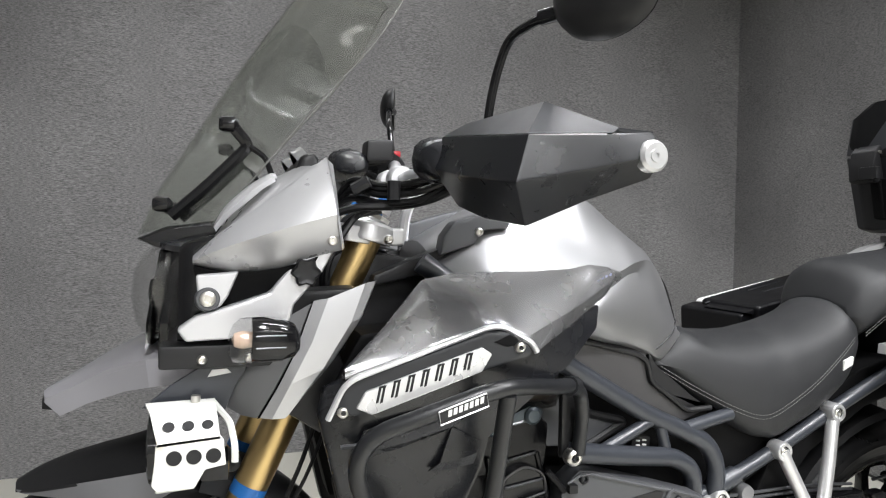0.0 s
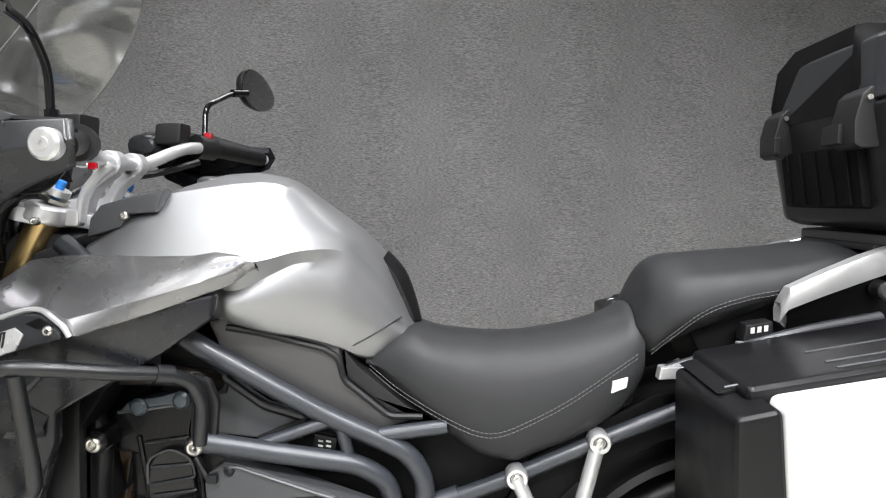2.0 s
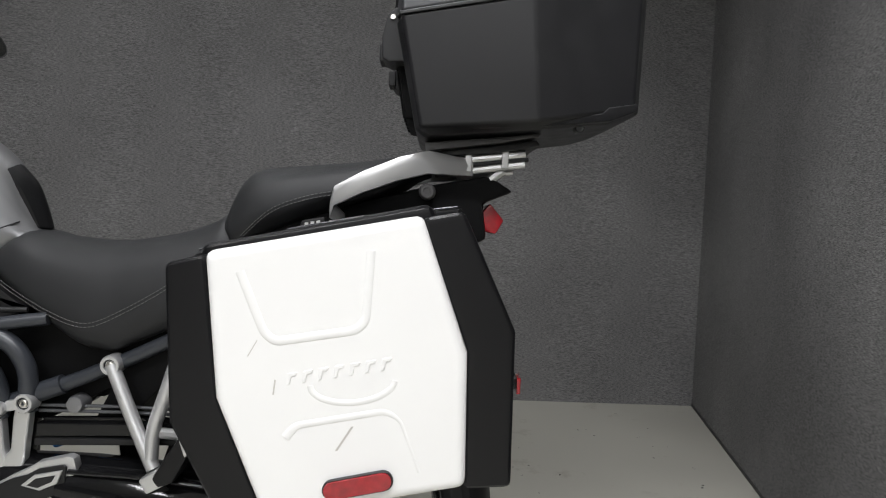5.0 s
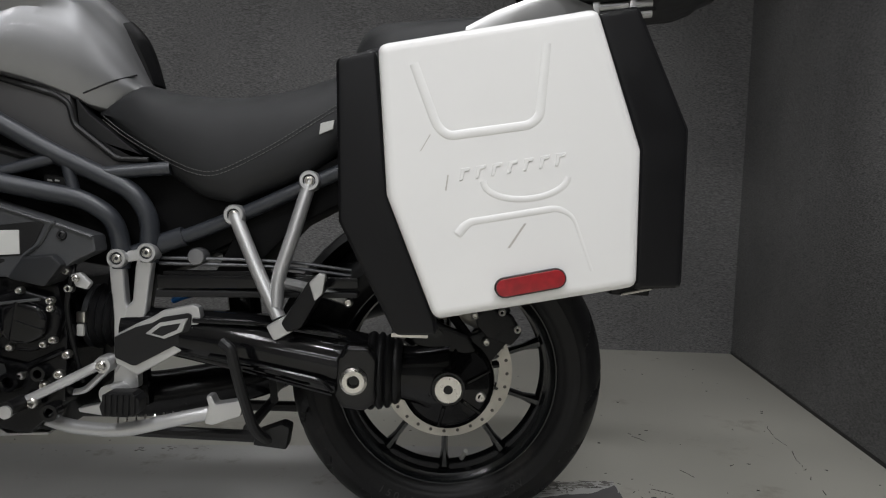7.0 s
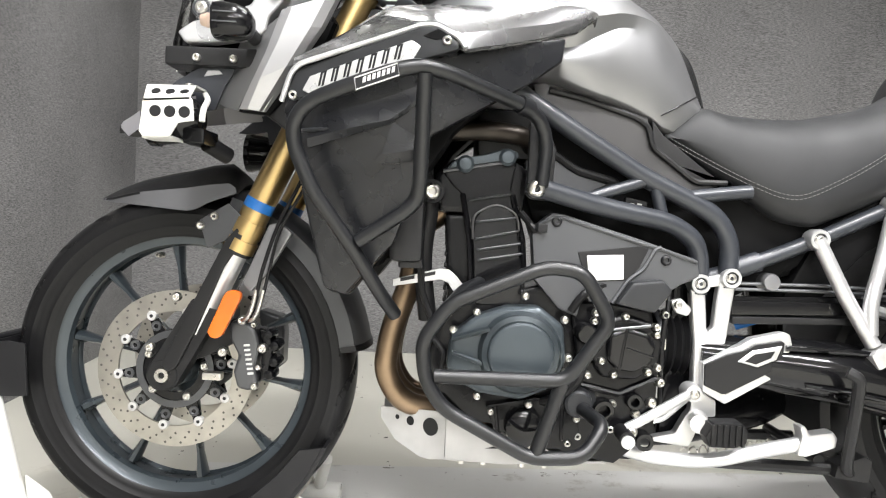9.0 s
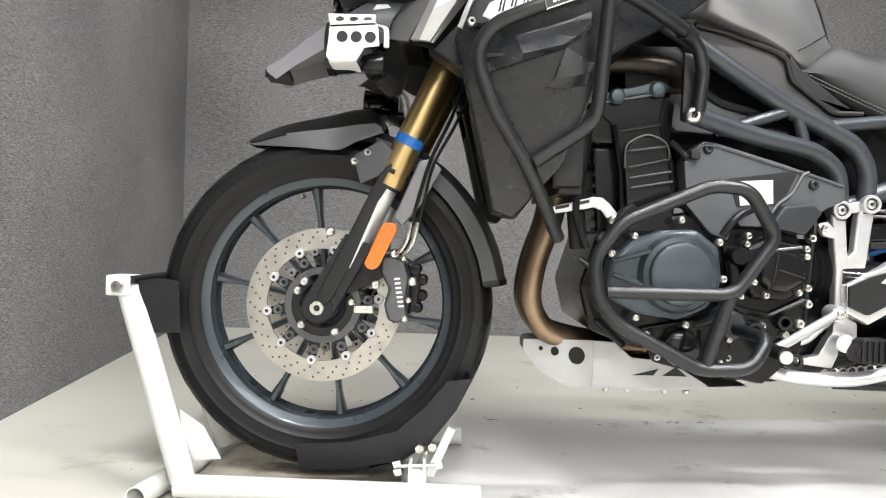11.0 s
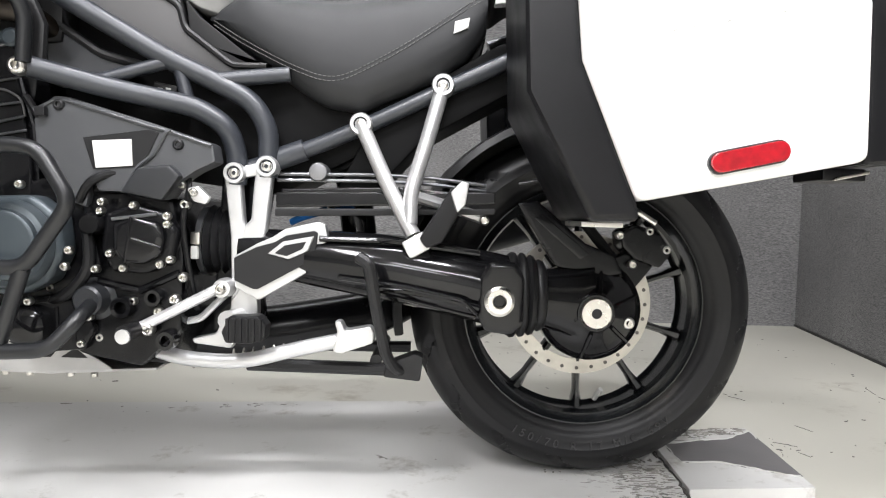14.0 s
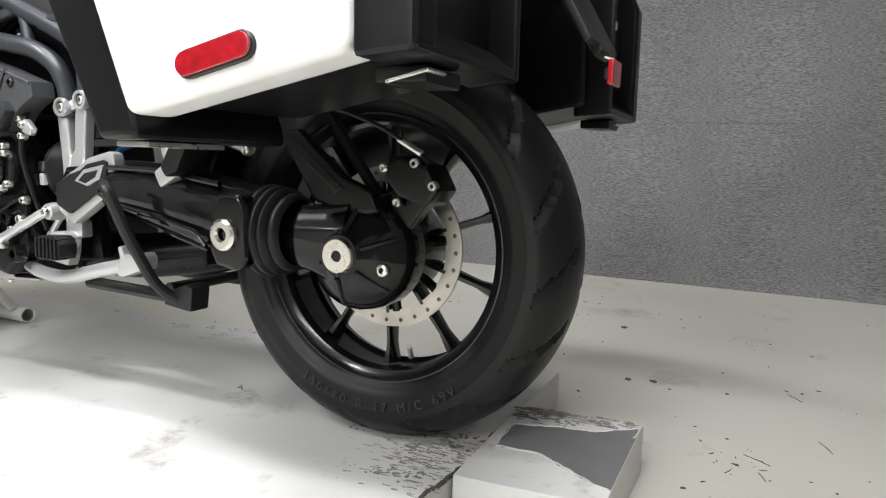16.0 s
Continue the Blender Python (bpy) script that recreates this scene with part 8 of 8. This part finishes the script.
def open_pipe(a, b, r, wall_=0.003, segs=24):
    a, b = Vector(a), Vector(b)
    bm = bmesh.new()
    d = (b - a).normalized()
    u = d.orthogonal().normalized()
    v = d.cross(u)
    ring = lambda p, rr: [bm.verts.new(p + rr * (math.cos(q) * u + math.sin(q) * v)) for q in [2 * math.pi * k / segs for k in range(segs)]]
    rs = [ring(a, r - wall_), ring(a, r), ring(b, r), ring(b, r - wall_)]
    for p, q in ((0, 1), (1, 2), (2, 3), (3, 0)):
        for k in range(segs):
            bm.faces.new((rs[p][k], rs[p][(k + 1) % segs], rs[q][(k + 1) % segs], rs[q][k]))
    return bm


chock_part("side_tube", open_pipe((-0.235, -0.14, 0.0195), (0.309, -0.14, 0.019), 0.0200), CHOCK_WHITE, "white steel tube")
chock_part("side_tube", open_pipe((-0.225, 0.212, 0.020), (0.281, 0.215, 0.024), 0.0200), CHOCK_WHITE)
chock_part("cross_tube", open_pipe((-0.299, -0.16, 0.0015), (-0.215, 0.33, 0.0015), 0.0205), CHOCK_WHITE)
post = chock_part("post", tube([(-0.232, -0.115, 0.02), (-0.366, -0.06, 0.362)], 0.0225, 0, 22), CHOCK_WHITE, "white leaning post")
chock_part("post", tube([(-0.225, 0.115, 0.02), (-0.355, 0.07, 0.362)], 0.0225, 0, 22), CHOCK_WHITE)
chock_part("post_top", box(-0.398, -0.352, -0.088, -0.035, 0.350, 0.388, 0.004), CHOCK_WHITE, par=post)
chock_part("post_pin", lathe([(0.004, -0.006), (0.010, -0.006), (0.012, -0.001), (0.012, 0.004)], (-0.374, -0.090, 0.368), 18), STEEL, par=post)
chock_part("gusset", prism([(-0.225, 0.045), (-0.175, 0.05), (-0.21, 0.11), (-0.255, 0.14), (-0.25, 0.09)], -0.082, -0.076, 0.002), CHOCK_WHITE)
chock_part("swivel_rod", tube([(-0.352, -0.085, 0.38), (-0.352, 0.085, 0.38)], 0.008, 0, 10), INK)
chock_part("front_cradle", prism([(-0.345, 0.378), (-0.300, 0.384), (-0.268, 0.380), (-0.262, 0.283), (-0.315, 0.280), (-0.322, 0.31)], -0.072, -0.066, 0.002), INK, "black steel cradle plate")
chock_part("front_cradle", prism([(-0.345, 0.378), (-0.300, 0.384), (-0.268, 0.380), (-0.262, 0.283), (-0.315, 0.280), (-0.322, 0.31)], 0.066, 0.072, 0.002), INK)
chock_part("cradle_back", prism([(-0.345, 0.378), (-0.337, 0.380), (-0.322, 0.282), (-0.330, 0.280)], -0.07, 0.07, 0.001), INK)
CRADLE = [(-0.042, 0.078), (0.06, 0.086), (0.150, 0.110), (0.205, 0.160), (0.243, 0.208), (0.286, 0.214), (0.258, 0.158), (0.215, 0.100), (0.153, 0.052), (0.06, 0.034), (-0.03, 0.032)]
for s in (-1, 1):
    chock_part("rear_cradle", prism(CRADLE, 0.060 * s, 0.066 * s, 0.002), INK, "black curved cradle plate")
chock_part("cradle_floor", prism([(0.10, 0.035), (0.153, 0.052), (0.215, 0.100), (0.258, 0.158), (0.286, 0.214), (0.292, 0.212), (0.263, 0.152), (0.219, 0.094), (0.156, 0.046), (0.10, 0.030)], -0.062, 0.062, 0), INK)
chock_part("foot_tab", box(0.0, 0.045, -0.095, -0.055, 0.004, 0.010, 0.001), INK)
chock_part("foot_tab", box(0.09, 0.13, -0.095, -0.055, 0.004, 0.010, 0.001), INK)
clampo = chock_part("clamp", box(0.178, 0.212, -0.132, -0.104, 0.030, 0.058, 0.003), CHOCK_WHITE, "white clamp with wing screws")
for x in (0.182, 0.207):
    chock_part("clamp_cheek", box(x - 0.003, x + 0.003, -0.134, -0.098, 0.034, 0.072, 0.002), CHOCK_WHITE, par=clampo)
chock_part("wing_screw", tube([(0.155, -0.118, 0.062), (0.237, -0.118, 0.066)], 0.004, 0, 8), STEEL, par=clampo)
for x, z in ((0.158, 0.064), (0.160, 0.050), (0.234, 0.065)):
    chock_part("wing", prism([(x - 0.010, z + 0.004), (x + 0.005, z + 0.008), (x + 0.007, z - 0.004), (x - 0.005, z - 0.007)], -0.121, -0.115, 0.002), CHOCK_WHITE, par=clampo)
chock_part("clamp_rod", tube([(0.195, -0.118, 0.060), (0.21, -0.08, 0.078), (0.225, 0.15, 0.078), (0.215, 0.212, 0.045)], 0.006, 0.02, 8), STEEL)
for x, z in ((0.196, 0.082), (0.220, 0.086)):
    chock_part("clamp_nut", tube([(x, -0.082, z), (x, -0.064, z)], 0.0085, 0, 6), STEEL)
chock_part("cradle_arm", prism([(0.205, 0.030), (0.225, 0.030), (0.262, 0.118), (0.248, 0.125)], -0.078, -0.068, 0.002), CHOCK_WHITE, "pale cradle support strap")
chock_part("base_plate", box(-0.24, 0.16, -0.118, 0.195, FLOOR_Z + 0.001, -0.004, 0.001), mat("stained_board", (0.30, 0.27, 0.22), 0.7, vary=0.25, scale=7, dirt=(0.09, 0.075, 0.055), dirt_amount=0.4, dirt_scale=9), "stained base plate under the wheel")
chock_part("far_stub", tube([(0.235, 0.20, 0.045), (0.262, 0.12, 0.130)], 0.013, 0, 14), CHOCK_WHITE)

# ---- worn patches and specks ----
def ragged(pts, rng, step=0.012, jit=0.005):
    """An outline broken up into a torn edge."""
    out = []
    for (xa, ya), (xb, yb) in zip(pts, pts[1:] + pts[:1]):
        n = max(1, int(math.hypot(xb - xa, yb - ya) / step))
        for k in range(n):
            out.append((xa + (xb - xa) * k / n + rng.uniform(-jit, jit), ya + (yb - ya) * k / n + rng.uniform(-jit, jit)))
    return out


torn = random.Random(11)
bare = prism(ragged([(1.731, 0.024), (1.729, 0.108), (1.80, 0.122), (1.86, 0.128), (1.930, 0.172), (1.930, -0.045), (1.898, -0.036), (1.85, -0.006), (1.80, 0.022)], torn, 0.010, 0.003), 0, 0.0012, 0)
for v in bare.verts:
    x, h, y = v.co
    x = min(x, 1.9235)
    v.co = (x, y, BLOCK_TOP(x, y) + 0.0003 + h)
ob = part("bare_patch", bare, BARE, plinth, "bare dark grey patch where paint has come off", 0)
ob.matrix_parent_inverse = plinth.matrix_basis.inverted()


rim_line = ragged([(1.922, -0.043), (1.898, -0.037), (1.85, -0.007), (1.80, 0.021), (1.731, 0.023), (1.729, 0.108), (1.80, 0.123), (1.86, 0.129), (1.922, 0.168)], torn, 0.008, 0.002)[:-20]
bm = bmesh.new()
for a, b in zip(rim_line, rim_line[1:]):
    tube([(a[0], a[1], BLOCK_TOP(*a) + 0.0012), (b[0], b[1], BLOCK_TOP(*b) + 0.0012)], 0.0016, 0, 5, bm=bm)
part("peeled_edge", bm, PLINTH, plinth, "curled edge of the peeling paint", 0).matrix_parent_inverse = plinth.matrix_basis.inverted()


def flake(bm, x, y, z, size, rng, long_=1.0, along_x=False):
    a, n = rng.random() * 6.28, rng.randint(5, 7)
    if along_x:
        a = (a - 3.14) * 0.05
    ring = []
    for k in range(n):
        q = 2 * math.pi * k / n
        r = size * (0.55 + 0.6 * rng.random())
        u, v = r * math.cos(q) * long_, r * math.sin(q)
        ring.append((x + u * math.cos(a) - v * math.sin(a), y + u * math.sin(a) + v * math.cos(a)))
    top = [bm.verts.new((p, q, z + 0.0009)) for p, q in ring]
    low = [bm.verts.new((p, q, z - 0.0004)) for p, q in ring]
    bm.faces.new(top)
    for k in range(n):
        bm.faces.new((top[k], low[k], low[(k + 1) % n], top[(k + 1) % n]))


rng = random.Random(5)
GRIT = mat("dark_grit", (0.06, 0.055, 0.05), 0.8, vary=0.3)
bm = bmesh.new()
for k in range(230):
    x, y = rng.uniform(-0.5, 2.8), rng.uniform(-0.2, 1.9)
    if -0.12 < x < 1.94 and y < 0.445:
        continue
    flake(bm, x, y, FLOOR_Z, rng.choice((0.0015, 0.002, 0.003, 0.005)), rng, rng.choice((1, 1, 2.5)))
for x, y, s, e in ((1.687, 1.234, 0.012, 1.8), (1.805, 0.70, 0.010, 1.6), (1.86, 0.715, 0.012, 1.5), (2.043, 0.43, 0.002, 2), (2.063, 0.316, 0.003, 2), (2.02, 0.215, 0.002, 3), (2.72, 1.117, 0.006, 1)):
    flake(bm, x, y, FLOOR_Z, s, rng, e)
for x, y, dx, dy in ((2.074, 0.368, 0.045, -0.030), (2.146, 0.789, 0.030, -0.045), (2.199, 0.508, 0.020, -0.050), (2.637, 2.05, 0.012, -0.004), (2.10, 0.30, 0.012, -0.030), (2.05, 0.27, 0.008, 0.018)):
    tube([(x, y, FLOOR_Z + 0.0002), (x + dx * 0.6, y + dy * 0.5, FLOOR_Z + 0.0004), (x + dx, y + dy, FLOOR_Z + 0.0002)], 0.0009, 0, 4, bm=bm)
for k in range(22):
    flake(bm, torn.gauss(2.07, 0.04), torn.gauss(0.31, 0.07), FLOOR_Z, torn.choice((0.0006, 0.0009, 0.0013)), torn, torn.choice((1, 2, 5)))
tagged(part("floor_grit", bm, GRIT, smooth=0), "dark specks and flakes scattered on the floor", "debris", kind="stuff")
bm = bmesh.new()
for k in range(150):
    x, y = rng.uniform(0.25, 1.68), rng.uniform(-0.15, 0.42)
    if rng.random() < 0.5:
        y = rng.gauss(0.255, 0.02)
    flake(bm, x, y, plinth_z(x, y), rng.choice((0.001, 0.0015, 0.002, 0.003)), rng, rng.choice((1, 1, 3)))
for k in range(480):
    x, y = torn.gauss(1.645, 0.055), torn.gauss(-0.04, 0.05)
    if x < 1.70 and y > -0.16:
        flake(bm, x, y, plinth_z(x, y) - 0.0003, torn.choice((0.0006, 0.0009, 0.0012, 0.0016)), torn, torn.choice((2, 4, 7, 10)), True)
for x, y, size in ((1.492, 0.012, 0.012), (1.626, -0.112, 0.016), (1.645, -0.10, 0.013), (1.605, -0.11, 0.010), (1.198, 0.083, 0.014), (0.836, 0.407, 0.008), (0.60, 0.36, 0.006), (1.665, 0.01, 0.018), (1.64, 0.04, 0.016), (1.69, 0.05, 0.016)):
    for k in range(9):
        flake(bm, x + torn.gauss(0, size), y + torn.gauss(0, size * 0.6), plinth_z(x, y), size * torn.uniform(0.1, 0.3), torn, 1.6)
for x, y, rx, ry, n in ((1.195, 0.084, 0.034, 0.020, 150), (1.291, 0.067, 0.020, 0.010, 60), (0.945, -0.06, 0.040, 0.022, 60), (1.082, 0.067, 0.006, 0.004, 8)):
    for k in range(n):
        q, r = torn.uniform(0, 6.28), torn.random() ** 0.6
        flake(bm, x + rx * r * math.cos(q), y + ry * r * math.sin(q), plinth_z(x, y), torn.choice((0.0012, 0.002, 0.003)), torn, torn.choice((1, 1.6, 2.5)))
for x, y in ((0.716, 0.206), (0.745, 0.208), (0.79, 0.210), (0.82, 0.228), (0.859, 0.229), (0.905, 0.247), (0.824, 0.265), (0.382, 0.424), (0.766, 0.412), (0.834, 0.418), (0.692, 0.207), (0.858, 0.163), (0.576, 0.041), (0.647, 0.023), (0.455, 0.224), (1.032, 0.244), (0.772, 0.398), (0.982, -0.148), (1.102, -0.084)):
    for k in range(5):
        flake(bm, x + torn.gauss(0, 0.012), y + torn.gauss(0, 0.004), plinth_z(x, y), torn.choice((0.0008, 0.0014, 0.0022)), torn, torn.choice((2, 4, 7)), True)
for k in range(330):
    x = torn.uniform(1.715, 1.915)
    y = torn.gauss(0.165 + (x - 1.73) * 0.12, 0.018)
    if y < 0.187:
        flake(bm, x, y, BLOCK_TOP(x, y), torn.choice((0.0008, 0.0014, 0.002)), torn, torn.choice((2, 4, 8)), True)
tagged(part("plinth_grit", bm, mat("grey_flakes", (0.19, 0.18, 0.165), 0.8, vary=0.4, scale=40), smooth=0), "dark specks scattered on the plinth", "debris", kind="stuff")
# the dark broken joint between deck and end block
bm = bmesh.new()
line_ = ragged([(1.692, -0.155), (1.702, -0.10), (1.7075, -0.04), (1.7075, 0.02), (1.7075, 0.10), (1.7075, 0.19)], torn, 0.015, 0.0035)[:-14]
for a, b in zip(line_, line_[1:]):
    if math.hypot(b[0] - a[0], b[1] - a[1]) < 0.05:
        tube([(a[0], a[1], plinth_z(1.7, a[1]) - 0.001), (b[0], b[1], plinth_z(1.7, b[1]) - 0.001)], torn.uniform(0.0018, 0.004), 0, 5, bm=bm)
tagged(part("plinth_crack", bm, GRIT, smooth=0), "dark broken joint in the plinth paint", "crack", kind="stuff")
# hairline crack in the floor paint
bm = bmesh.new()
pts = [Vector((2.66, 0.98, FLOOR_Z))]
for k in range(34):
    pts.append(pts[-1] + Vector((rng.uniform(-0.012, 0.005), rng.uniform(-0.034, -0.008), 0)))
for a, b in zip(pts, pts[1:]):
    if rng.random() < 0.72:
        tube([a, b], rng.uniform(0.0006, 0.0014), 0, 5, bm=bm)
tagged(part("floor_crack", bm, GRIT, smooth=0), "hairline crack in the painted floor", "crack", kind="stuff")
# torn threads along the seam of the back wall
bm = bmesh.new()
wall_y = lambda x: CORNER_L.y + (x - CORNER_L.x) * (CORNER_R.y - CORNER_L.y) / (CORNER_R.x - CORNER_L.x)
for k in range(16):
    x = 1.0 + 0.32 * rng.random()
    z = SEAM + 0.004 * rng.uniform(-1, 1)
    tube(spline([(x, wall_y(x) - 0.008, z), (x + 0.02, wall_y(x) - 0.012, z + rng.uniform(-0.006, 0.006)), (x + rng.uniform(0.03, 0.07), wall_y(x) - 0.007, z + rng.uniform(-0.01, 0.01))], 3), 0.0014, 0, 5, bm=bm)
tagged(part("torn_threads", bm, GRIT, smooth=0), "frayed dark threads at the wall seam", "threads", kind="stuff")

# ---- ceiling fixtures, out of view, over tubes and added fill lamps alike ----
for x, y, sx, sy, *_ in LAMPS:
    fx = empty("ceiling_light", x, y, CEIL_Z)
    tagged(fx, "unseen lit ceiling fitting over a reflected tube or added fill lamp", "ceiling light", "ceiling lights")
    o = part("housing", box(-sx / 2 - 0.03, sx / 2 + 0.03, -sy / 2 - 0.03, sy / 2 + 0.03, -0.03, -0.001, 0.004), CEIL, fx)
